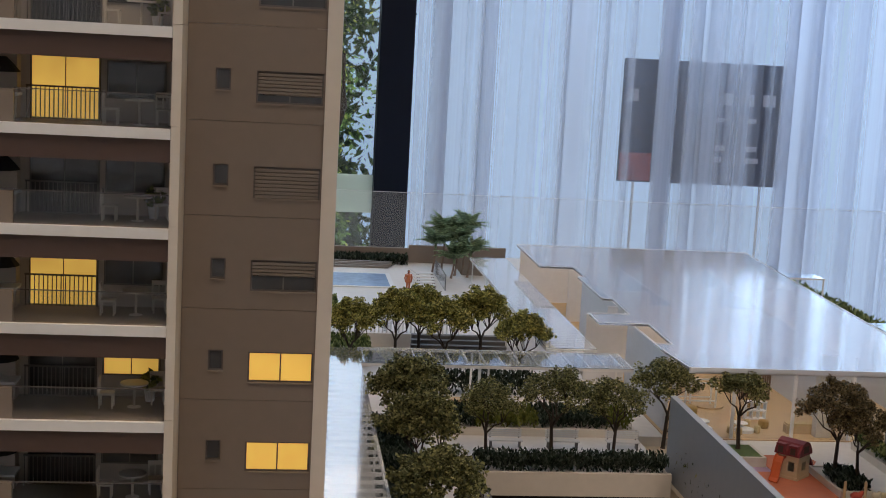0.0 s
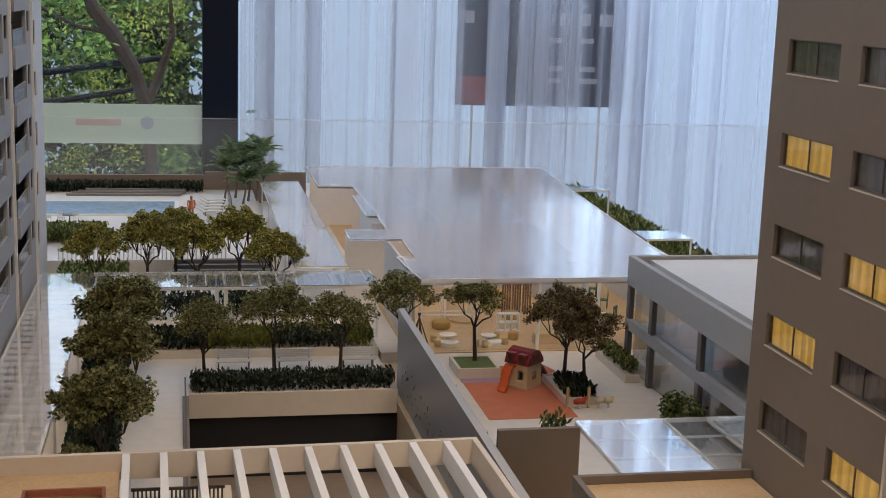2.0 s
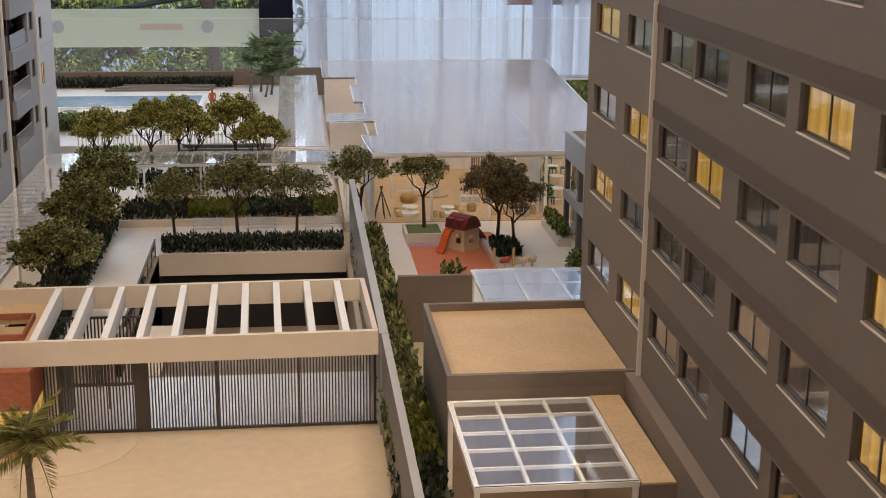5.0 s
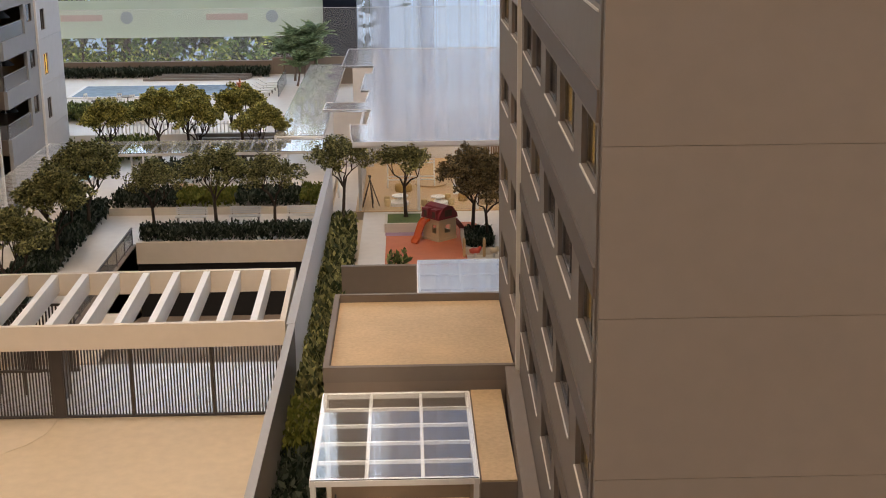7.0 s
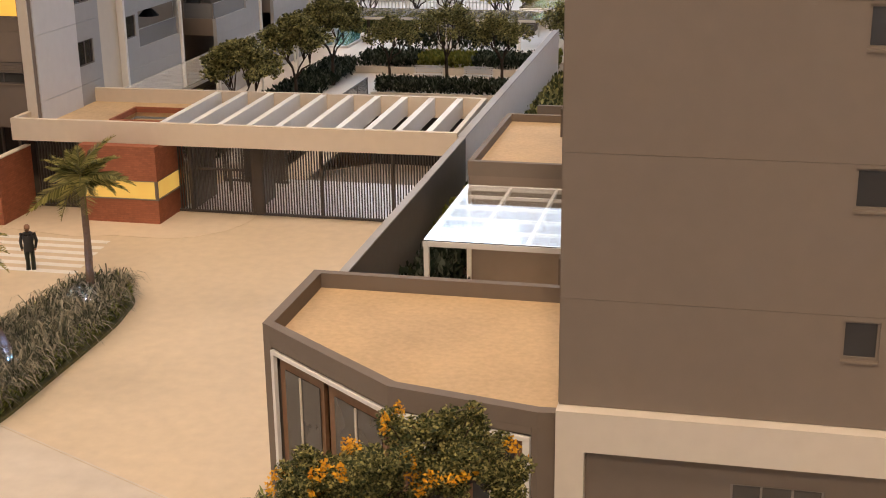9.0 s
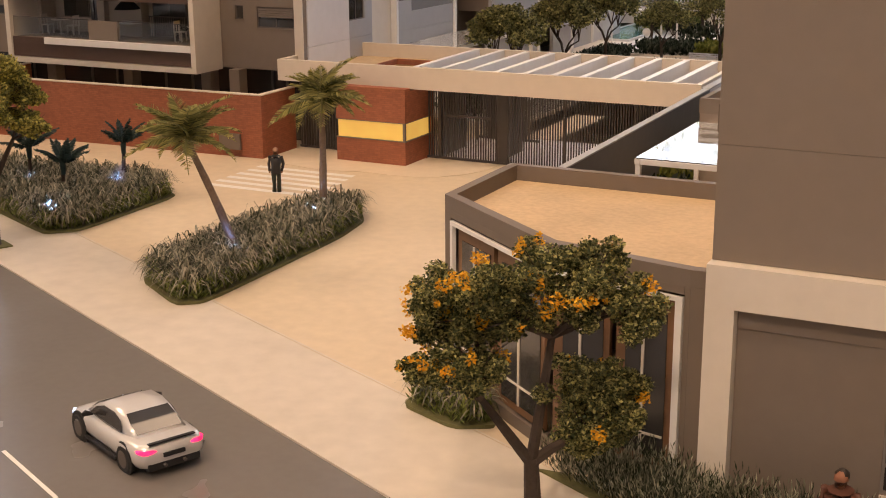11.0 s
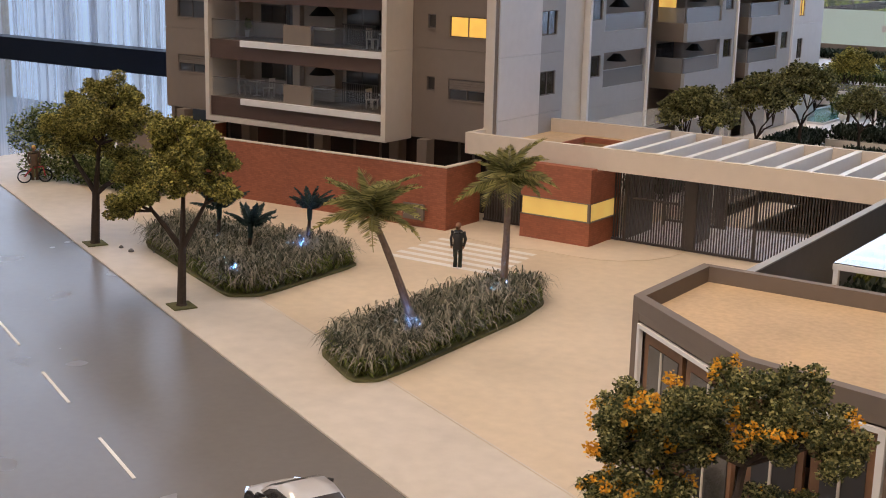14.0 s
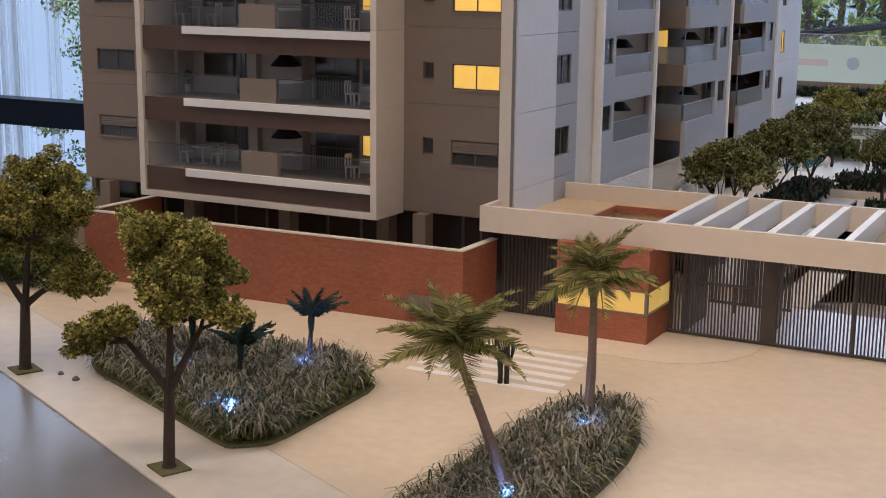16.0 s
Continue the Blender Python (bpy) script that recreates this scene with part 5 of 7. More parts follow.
def tree(seed, label, at, height, spread, leaf, trunk_r=0.12, fork=0.36, count=6000, size=0.10, group="", lobes=13, low=0.56, high=0.86, flowers=0, clumps=(), arms=(), view=(1, 0)):
    """A tree whose limbs fork to many uneven leaf clumps."""
    rng = random.Random(seed)
    ob = thing("tree", label, "tree", (0, 0, 0), group)
    bm = bmesh.new()
    top = height * fork
    bend = (rng.uniform(-0.12, 0.12), rng.uniform(-0.12, 0.12))
    tube(bm, [(0, 0, -0.02), (0, 0, 0.12), (bend[0] * 0.5, bend[1] * 0.5, top * 0.5), (bend[0], bend[1], top)], [trunk_r * 1.5, trunk_r * 1.1, trunk_r, trunk_r * 0.85], 8)
    blobs, limbs = [], []
    for p, q, z in arms:
        tip = (p * view[0] - q * view[1], p * view[1] + q * view[0], z)
        limbs.append(tip)
        mid = (tip[0] * 0.5 + bend[0] * 0.5, tip[1] * 0.5 + bend[1] * 0.5, top + (z - top) * 0.45)
        tube(bm, [(bend[0], bend[1], top * 0.93), mid, tip], [trunk_r * 0.72, trunk_r * 0.6, trunk_r * 0.42], 7)
    for j in range(0 if arms else 4):
        a = j * 1.57 + rng.uniform(-0.4, 0.4)
        r = spread * rng.uniform(0.25, 0.42)
        q = (math.cos(a) * r, math.sin(a) * r, top + (height * low - top) * rng.uniform(0.5, 0.85))
        limbs.append(q)
        tube(bm, [(bend[0], bend[1], top * 0.92), (q[0] * 0.45, q[1] * 0.45, top + (q[2] - top) * 0.62), q], [trunk_r * 0.62, trunk_r * 0.5, trunk_r * 0.36], 6)
    for p, q, z, r in clumps:
        q += rng.uniform(-0.35, 0.35)
        c = (p * view[0] - q * view[1], p * view[1] + q * view[0], z)
        blobs.append((*c, r))
        near = min(limbs, key=lambda v: (v[0] - c[0]) ** 2 + (v[1] - c[1]) ** 2 + (v[2] - c[2]) ** 2)
        mid = tuple((near[i] + c[i]) / 2 + rng.uniform(-0.1, 0.1) for i in range(3))
        tube(bm, [near, mid, c], [trunk_r * 0.4, trunk_r * 0.28, trunk_r * 0.1], 5)
        for _ in range(3):
            e = tuple(c[i] + rng.uniform(-0.7, 0.7) * r for i in range(3))
            tube(bm, [mid, tuple((mid[i] + e[i]) / 2 for i in range(3)), e], [trunk_r * 0.2, trunk_r * 0.13, trunk_r * 0.05], 4)
    for k in range(0 if clumps else lobes):
        a = k * 2.39996 + rng.uniform(-0.35, 0.35)
        r = spread * 0.74 * math.sqrt((k + 0.3) / lobes) * rng.uniform(0.85, 1.1)
        z = height * (high - (high - low) * min(1, (r / (spread * 0.8)) ** 2) * rng.uniform(0.7, 1.15))
        size_k = spread * rng.uniform(0.24, 0.38)
        c = (math.cos(a) * r, math.sin(a) * r, z)
        blobs.append((*c, size_k))
        q = min(limbs, key=lambda p: (p[0] - c[0]) ** 2 + (p[1] - c[1]) ** 2)
        mid = tuple((q[i] + c[i]) / 2 + rng.uniform(-0.08, 0.08) for i in range(3))
        tube(bm, [q, mid, c], [trunk_r * 0.34, trunk_r * 0.22, trunk_r * 0.08], 5)
    part("trunk", bm, "bark", ob)
    bm = bmesh.new()
    tufts = []
    for cx, cy, cz, r in blobs:
        tufts.append((cx, cy, cz, r * 0.66))
        for _ in range(10):
            d = Vector((rng.gauss(0, 1), rng.gauss(0, 1), rng.gauss(0.2, 0.75))).normalized() * r * rng.uniform(0.55, 1.02)
            tufts.append((cx + d.x, cy + d.y, cz + d.z * 0.75, r * rng.uniform(0.2, 0.42)))
    leaf_cloud(bm, rng, tufts, count, size, 0.72)
    part("crown", bm, leaf, ob)
    if flowers:
        bm = bmesh.new()
        spots = []
        for _ in range(flowers):
            b = blobs[rng.randrange(len(blobs))]
            d = Vector((rng.gauss(0, 1), rng.gauss(0, 1), abs(rng.gauss(0, 0.8)))).normalized()
            spots.append((b[0] + d.x * b[3], b[1] + d.y * b[3], b[2] + d.z * b[3] * 0.78, rng.uniform(0.07, 0.19)))
        leaf_cloud(bm, rng, spots, flowers * 36, 0.05, 0.8)
        part("blossom", bm, "flower", ob, "yellow blossom")
    ob.matrix_basis = pose(at[0] * S, deep(at[1]), at[2] * S)
    return ob


def again(ob, at, turn=0.0, scale=1.0, label=""):
    o = copy_thing(ob, pose(at[0] * S, deep(at[1]), at[2] * S, 0, 0, turn) @ Matrix.Scale(scale, 4))
    if label:
        tagged(o, label)
    return o


Y0 = 0.57
t1 = tree(1, "dark green courtyard tree with a spreading crown", (-6.1, 24.7, 0.6), 5.2, 2.2, "leaf", 0.10, 0.40, 6500, 0.085, "courtyard trees", 14, 0.62, 0.88)
again(t1, (-9.5, 24.6, 0.6), 70, 0.86)
again(t1, (-2.9, 24.8, 0.6), 160, 0.9)
again(t1, (0.75, 28.0, 0.57), 200, 0.98)
tree(8, "courtyard tree with a thin dark trunk in a grass bed", (4.4, 26.5, 1.1), 4.4, 2.0, "leaf", 0.10, 0.42, 5200, 0.085, "courtyard trees", 12, 0.64, 0.88)
t2 = tree(2, "rusty brown-leaved tree beside the playground", (8.0, 22.5, 0.9), 5.3, 2.3, "leaf3", 0.10, 0.38, 9000, 0.085, "courtyard trees", 12, 0.55, 0.88)
again(t2, (8.8, 21.5, 0.9), 120, 0.85)
t3 = tree(3, "spreading dark green tree by the walkway", (-13.6, 11.6, 0.57), 5.5, 2.25, "leaf", 0.10, 0.30, 11000, 0.10, "walkway trees", 20, 0.50, 0.85)
again(t3, (-13.5, 19.4, 0.57), 80, 1.02)
again(t3, (-13.4, 25.6, 0.57), 150, 1.04)
again(t3, (-14.2, 8.2, 0.57), 230, 0.62)
t4 = tree(4, "olive green tree before the pool deck", (-12.6, 43.3, 0.57), 5.7, 2.3, "leaf2", 0.11, 0.38, 11000, 0.10, "pool trees", 18, 0.55, 0.86)
for x, y, r, k in ((-15.7, 41.2, 40, 0.94), (-9.7, 41.6, 120, 0.95), (-7.0, 43.9, 200, 1.03), (-5.1, 39.4, 280, 0.92), (-10.9, 45.2, 10, 0.98)):
    again(t4, (x, y, 0.57), r, k)
tree(5, "street tree with a yellow-green crown in a square pit", (-18.93, -17.6, 0.0), 6.6, 2.5, "leaf2", 0.15, 0.33, 40000, 0.065, "street trees", flowers=0,
     clumps=[(-0.3, 0.3, 5.95, 0.95), (0.75, -0.2, 5.85, 1.0), (0.25, 0.5, 5.2, 1.0), (0.1, -0.5, 4.75, 1.05), (1.25, 0.2, 5.2, 0.75), (1.65, -0.2, 4.1, 0.65), (1.0, 0.4, 4.2, 0.62), (-1.65, 0.1, 3.65, 0.8), (-0.95, -0.4, 4.0, 0.6), (-1.95, -0.2, 3.35, 0.5), (-0.2, 0.9, 5.3, 0.8), (0.6, -0.9, 5.1, 0.8)],
     arms=[(0.15, 0.0, 4.2), (-0.95, 0.1, 3.3), (0.85, 0.1, 3.6)], view=(0.85, 0.52))
tree(6, "tall street tree with a dense green crown", (-28.3, -13.3, 0.0), 7.0, 2.9, "leaf2", 0.165, 0.32, 46000, 0.068, "street trees", flowers=0,
     clumps=[(1.10, 0.2, 6.10, 0.95), (0.05, 0.1, 5.95, 0.95), (1.75, -0.2, 5.45, 0.9), (-0.55, 0.2, 5.05, 1.0), (0.45, -0.4, 5.05, 1.05), (-1.25, 0.3, 4.80, 0.85), (-1.05, -0.2, 4.20, 0.8), (-0.05, 0.3, 4.00, 0.8), (1.70, 0.2, 3.40, 0.95), (2.15, -0.2, 2.90, 0.8), (1.25, 0.5, 2.90, 0.75), (0.95, 0.9, 5.40, 0.95), (0.15, -0.9, 5.20, 0.9), (1.35, 0.0, 4.60, 0.8)],
     arms=[(0.3, 0.0, 4.1), (-0.8, 0.1, 3.5), (0.95, 0.1, 2.7)], view=(0.85, 0.52))
tree(7, "street tree with clusters of yellow blossom", (5.25, -28.3, 0.0), 6.0, 2.5, "blossomleaf", 0.16, 0.27, 74000, 0.047, "street trees", flowers=60,
     clumps=[(-1.55, 0.2, 4.75, 0.75), (0.25, 0.3, 5.2, 0.75), (-0.85, -0.2, 4.95, 0.8), (1.1, 0.1, 5.05, 0.85), (1.6, -0.2, 4.55, 0.65), (-1.7, 0.2, 4.1, 0.8), (-2.0, -0.1, 3.55, 0.5), (-1.0, 0.3, 4.0, 0.8), (-1.35, -0.3, 3.55, 0.6), (-0.95, 0.1, 3.35, 0.45), (-0.55, 0.2, 4.4, 0.7), (0.85, 0.2, 2.8, 0.78), (1.0, -0.2, 2.25, 0.9), (1.55, 0.1, 2.6, 0.7), (1.45, 0.2, 1.8, 0.6), (0.65, -0.4, 4.65, 0.65), (1.15, 0.0, 2.65, 0.8)],
     arms=[(0.3, 0.1, 3.9), (-1.0, 0.0, 2.8), (0.7, 0.0, 1.95)], view=(0.83, 0.55))
for x, y in ((-18.93, -17.6), (-28.3, -13.3)):
    bm = bmesh.new()
    c = Vector((x, y))
    prism(bm, [tuple(c + LU * a + LV * b) for a, b in ((-0.46, -0.4), (0.46, -0.4), (0.46, 0.4), (-0.46, 0.4))], 0.003, 0.05)
    tagged(link("tree_pit", bm, "soil"), "square patch of moss round the tree trunk", "tree pit", "tree pits", "structure")


def hedge(label, x0, x1, y0, y1, z0, z1, leaf, per, size, seed):
    rng = random.Random(seed)
    bm = bmesh.new()
    area = (x1 - x0) * (y1 - y0)
    for _ in range(int(per * area * 2.2)):
        p = Vector((rng.uniform(x0, x1), rng.uniform(y0, y1), z0 + (z1 - z0) * rng.random() ** 0.5 * rng.uniform(0.8, 1.1)))
        t = Vector((rng.gauss(0, 0.6), rng.gauss(0, 0.6), 1)).normalized()
        b = t.orthogonal().normalized()
        b.rotate(Matrix.Rotation(rng.uniform(0, 6.28), 3, t))
        s = size * rng.uniform(0.6, 1.4)
        bm.faces.new([bm.verts.new(place(p + q)) for q in (t * s, b * s * 0.45, -t * s, -b * s * 0.45)])
    return tagged(link("hedge", bm, leaf), label, "hedge", "", "stuff")


solid("planter", boxes((-10.3, -0.25, 23.0, 23.25, -0.45, 0.75), (-10.3, -0.25, 24.6, 24.85, 0.0, 0.75), (-10.3, -0.25, 23.26, 24.59, 0.2, 0.6)), "cream", "cream planter above the garage mouth", "planter")
hedge("dark clipped hedge in the planter over the ramp", -10.2, -0.35, 23.3, 24.6, 0.6, 1.5, "hedge", 190, 0.12, 11)
solid("planter", boxes((-13.2, -0.2, 29.6, 29.8, 0.575, 1.0), (-13.2, -0.2, 32.6, 32.8, 0.575, 1.0), (-13.2, -0.2, 29.81, 32.59, 0.575, 0.9)), "cream", "long cream planter before the pergola", "planter")
hedge("dark leafy shrubs in the long planter", -13.1, -9.2, 29.9, 32.5, 0.9, 1.7, "hedge", 110, 0.14, 12)
hedge("yellow-green shrubs in the long planter", -9.2, -5.8, 29.9, 32.5, 0.9, 1.7, "lime", 110, 0.14, 13)
hedge("dark leafy shrubs in the long planter", -5.8, -1.9, 29.9, 32.5, 0.9, 1.7, "hedge", 110, 0.14, 14)
hedge("yellow-green shrubs in the long planter", -1.9, -0.4, 29.9, 32.5, 0.9, 1.8, "lime", 110, 0.14, 20)
hedge("shrubs climbing along the boundary wall", 0.1, 1.7, -5.0, 24.0, 0.2, 2.0, "blossomleaf", 110, 0.19, 15)
hedge("dark shrubs beside the dining terrace", 0.1, 1.7, -17.0, -5.0, 0.0, 1.9, "hedge", 110, 0.17, 16)
hedge("dark shrubs under the walkway trees", -15.4, -13.2, 7.5, 31.0, 0.57, 1.4, "hedge", 90, 0.15, 17)

hedge("dark hedge behind the pergola", -13.0, -4.4, 37.6, 39.2, 0.57, 2.0, "hedge", 60, 0.17, 18)
hedge("dark shrubs under the pool trees", -18.3, -14.0, 44.5, 49.4, 0.57, 1.7, "shrub", 60, 0.17, 19)
# planted islands of the driveway
def island(label, pts, seed, per=29, blade=0.8):
    ob = thing("planting_island", label, "flower bed", (pts[0][0], pts[0][1], 0))
    for _ in range(2):
        pts = [tuple(a[i] * (1 - u) + b[i] * u for i in (0, 1)) for a, b in zip(pts, pts[1:] + pts[:1]) for u in (0.12, 0.88)]
    bm = bmesh.new()
    prism(bm, pts, 0.003, 0.09)
    part("soil", bm, "soil", ob)
    rng = random.Random(seed)
    bm = bmesh.new()
    xs, ys = [p[0] for p in pts], [p[1] for p in pts]

    def inside(x, y):
        hit = False
        for (ax, ay), (bx, by) in zip(pts, pts[1:] + pts[:1]):
            if (ay > y) != (by > y) and x < (bx - ax) * (y - ay) / (by - ay) + ax:
                hit = not hit
        return hit

    n = int(per * (max(xs) - min(xs)) * (max(ys) - min(ys)))
    for _ in range(n):
        x, y = rng.uniform(min(xs), max(xs)), rng.uniform(min(ys), max(ys))
        if not inside(x, y) or min((x - a) ** 2 + (y - b) ** 2 for a, b in SPOTS) < 0.09:
            continue
        if not all(inside(x + a, y + b) for a, b in ((0.34, 0), (-0.34, 0), (0, 0.34), (0, -0.34))):
            continue
        turn0, tuft = rng.uniform(0, math.tau), rng.uniform(0.7, 1.15)
        for j in range(11):
            a, lean = turn0 + j * 0.58 + rng.uniform(-0.3, 0.3), rng.uniform(0.25, 0.6)
            h = blade * tuft * rng.uniform(0.55, 1.15)
            side = Vector((-math.sin(a), math.cos(a), 0)) * 0.024
            out = Vector((math.cos(a), math.sin(a), 0)) * lean
            p = Vector((x, y, 0.08)) + out * 0.1
            q1, q2, q3 = p + out * 0.35 + Vector((0, 0, h * 0.72)), p + out * 0.8 + Vector((0, 0, h)), p + out * 1.25 + Vector((0, 0, h * 0.9))
            tip = p + out * 1.65 + Vector((0, 0, h * rng.uniform(0.35, 0.7)))
            v = [bm.verts.new(place(q)) for q in (p - side, p + side, q1 + side, q1 - side, q2 + side * 0.9, q2 - side * 0.9, q3 + side * 0.65, q3 - side * 0.65, tip)]
            bm.faces.new(v[:4]), bm.faces.new((v[3], v[2], v[4], v[5])), bm.faces.new((v[5], v[4], v[6], v[7])), bm.faces.new((v[7], v[6], v[8]))
    tagged(part("grass", bm, "straw", ob), "arching grey-green grass", kind="stuff")
    bm = bmesh.new()
    for (ax, ay), (bx, by) in zip(pts, pts[1:] + pts[:1]):
        far = math.hypot(bx - ax, by - ay)
        for _ in range(int(far * 34)):
            u = rng.random()
            nx, ny = -(by - ay) / far, (bx - ax) / far
            w = rng.uniform(0.12, 0.42)
            x, y = ax + (bx - ax) * u + nx * w, ay + (by - ay) * u + ny * w
            if not inside(x, y):
                continue
            h = blade * rng.uniform(0.4, 0.95)
            for j in range(5):
                a = rng.uniform(0, math.tau)
                o = Vector((math.cos(a), math.sin(a), 0))
                q = Vector((x, y, 0.08 + h * j / 6))
                bm.faces.new([bm.verts.new(place(c)) for c in (q, q + o * 0.10 + Vector((-o.y, o.x, 0)) * 0.035 + Vector((0, 0, 0.10)), q + o * 0.2 + Vector((0, 0, 0.2)), q + o * 0.10 - Vector((-o.y, o.x, 0)) * 0.035 + Vector((0, 0, 0.10)))])
    tagged(part("edging", bm, "sprig", ob), "low green sprigs along the edge", kind="stuff")
    return ob


SPOTS = [(-10.1, -16.35), (-10.45, -10.95), (-19.35, -14.5), (-19.9, -10.3), (-23.2, -11.7)]
island("kerbed bed of arching grey-green grasses under palms", [(-12.2, -18.5), (-9.45, -20.2), (-8.75, -19.6), (-8.9, -11.9), (-9.3, -9.6), (-10.3, -8.4), (-11.2, -8.6), (-11.9, -10.0)], 21)
island("kerbed bed of arching grasses with small palms", [(-27.0, -12.1), (-19.3, -15.5), (-18.5, -15.8), (-17.6, -15.0), (-17.8, -8.7), (-28.0, -8.7)], 22)


# ---- palms ----
def frond_mesh(length, width, droop, leaflets, seed):
    rng = random.Random(seed)
    bm = bmesh.new()
    spine = [Vector((length * u, 0, length * (0.5 * u - droop * u * u))) for u in [i / 8 for i in range(9)]]
    tube(bm, spine, [0.035 - 0.003 * i for i in range(9)], 4)
    for i in range(leaflets):
        u = 0.16 + 0.84 * i / leaflets
        k = min(7, int(u * 8))
        p = spine[k].lerp(spine[k + 1], u * 8 - k)
        w = width * math.sin(math.pi * min(1, 0.18 + u * 0.86)) ** 0.7
        for sgn in (-1, 1):
            tip = p + Vector((0.32 * w + 0.08, sgn * w, -0.62 * w + rng.uniform(-0.06, 0.06)))
            bm.faces.new([bm.verts.new(place(q)) for q in (p, p.lerp(tip, 0.4) + Vector((0.034, 0, 0.012)), tip, p.lerp(tip, 0.4) - Vector((0.034, 0, 0.012)))])
    me = bpy.data.meshes.new("frond")
    bm.to_mesh(me)
    bm.free()
    return me


def palm(label, at, height, lean, n, length, leaf, seed, droop=0.75, trunk_r=0.15, group="palms", bark="palmbark", width=0.42, upright=False):
    rng = random.Random(seed)
    ob = thing("palm", label, "palm", (0, 0, 0), group)
    bm = bmesh.new()
    pts = [(lean[0] * u + 0.1 * math.sin(u * 2), lean[1] * u * u ** 0.2, height * u) for u in [i / 7 for i in range(8)]]
    tube(bm, pts, [trunk_r * (1.35 if i == 0 else 1.0 - 0.05 * i) * (1.06 if i % 2 else 0.97) for i in range(8)], 9)
    part("trunk", bm, bark, ob)
    top = Vector(pts[-1])
    bm = bmesh.new()
    tube(bm, [tuple(top - Vector((0, 0, 0.35))), tuple(top), tuple(top + Vector((0, 0, 0.3)))], [trunk_r * 0.9, trunk_r * 1.25, trunk_r * 0.5], 8)
    part("crown_shaft", bm, leaf, ob)
    me = frond_mesh(length, width, droop, 34, seed)
    me.materials.append(M[leaf])
    for i in range(n):
        f = new("frond", me)
        f.parent = ob
        f.matrix_basis = Matrix.Translation(top * S) @ pose(0, 0, 0, rng.uniform(-15, 15), rng.uniform(*upright) if upright else -72 + 84 * ((i * 0.618) % 1), i * 360 / n * 2.6 + rng.uniform(-12, 12)) @ Matrix.Scale(rng.uniform(0.8, 1.1), 4)
    ob.matrix_basis = pose(at[0] * S, deep(at[1]), at[2] * S)
    return ob


palm("tall leaning palm with a ringed brown trunk", (-10.22, -15.9, 0.06), 4.0, (-0.95, -1.2), 24, 1.65, "frond", 31, 1.2, width=0.46, upright=(-88, -18))
palm("tall upright palm with a ringed brown trunk", (-10.65, -10.25, 0.06), 4.2, (-0.12, 0.15), 24, 1.55, "frond", 32, 1.2, width=0.46, upright=(-85, -8))
for at, h, s in (((-23.3, -11.5, 0.06), 1.75, 33), ((-20.9, -12.3, 0.06), 1.5, 34), ((-20.2, -9.7, 0.06), 1.85, 35)):
    palm("small palm with dark blue-green fronds", at, h, (0.1, 0.0), 11, 1.35, "bluefrond", s, 0.42, 0.09, "small palms", "bark", 0.2, (-58, -12))
for i, (x, y, h) in enumerate(((-6.9, 73.6, 2.6), (-5.9, 75.2, 3.6), (-4.9, 73.4, 2.9), (-4.1, 74.6, 3.9), (-5.4, 72.0, 1.6), (-3.9, 72.6, 2.2))):
    palm("garden palm with arching green fronds", (x, y, 1.6), h, (0.15, 0.1), 30, 2.0, "gardenfrond", 40 + i, 0.95, 0.10, "garden palms", width=0.5, upright=(-80, -30))

# ---- spotlights in the beds ----
blue_led = glow("cool_led_lens", (0.62, 0.78, 1.0), 16.0, 0.05)
for x, y in SPOTS:
    sp = thing("garden_spotlight", "small garden spotlight with a cool white lens", "spotlight", (x, y, 0.09), "bed spotlights")
    bm = bmesh.new()
    tube(bm, [(x, y, 0.085), (x, y, 0.4), (x + 0.02, y, 0.46)], [0.05, 0.08, 0.08], 8)
    part("body", bm, "black", sp)
    bm = bmesh.new()
    tube(bm, [(x + 0.02, y, 0.462), (x + 0.02, y, 0.56)], [0.13, 0.10], 8)
    part("lens", bm, blue_led, sp, "glowing cool white lens")
    data = bpy.data.lights.new("garden_spot_light", "POINT")
    data.energy, data.color, data.shadow_soft_size = 0.042, (0.16, 0.36, 1.0), 0.06 * S
    new("garden_spot_light", data).location = place((x + 0.05, y - 0.12, 0.75))

# ---- crossing before the gate ----
for i in range(6):
    y = -7.3 + 0.72 * i
    bm = bmesh.new()
    prism(bm, [(-18.1, y), (-12.9 - 0.1 * i, y), (-12.9 - 0.1 * i, y + 0.34), (-18.1, y + 0.34)], 0.003, 0.012)
    tagged(link("crossing_stripe", bm, "lane"), "white painted stripe of the pedestrian crossing", "road marking", "crossing stripes", "structure")
# joint between footpath and driveway
solid("paving_joint", strip(Vector((XW, kerb(XW) + 3.72)), Vector((XE, kerb(XE) + 3.72)), 1, 128, 0, -0.05, 0.001, 0.006), "pavement", "thin joint between footpath and driveway", "joint")


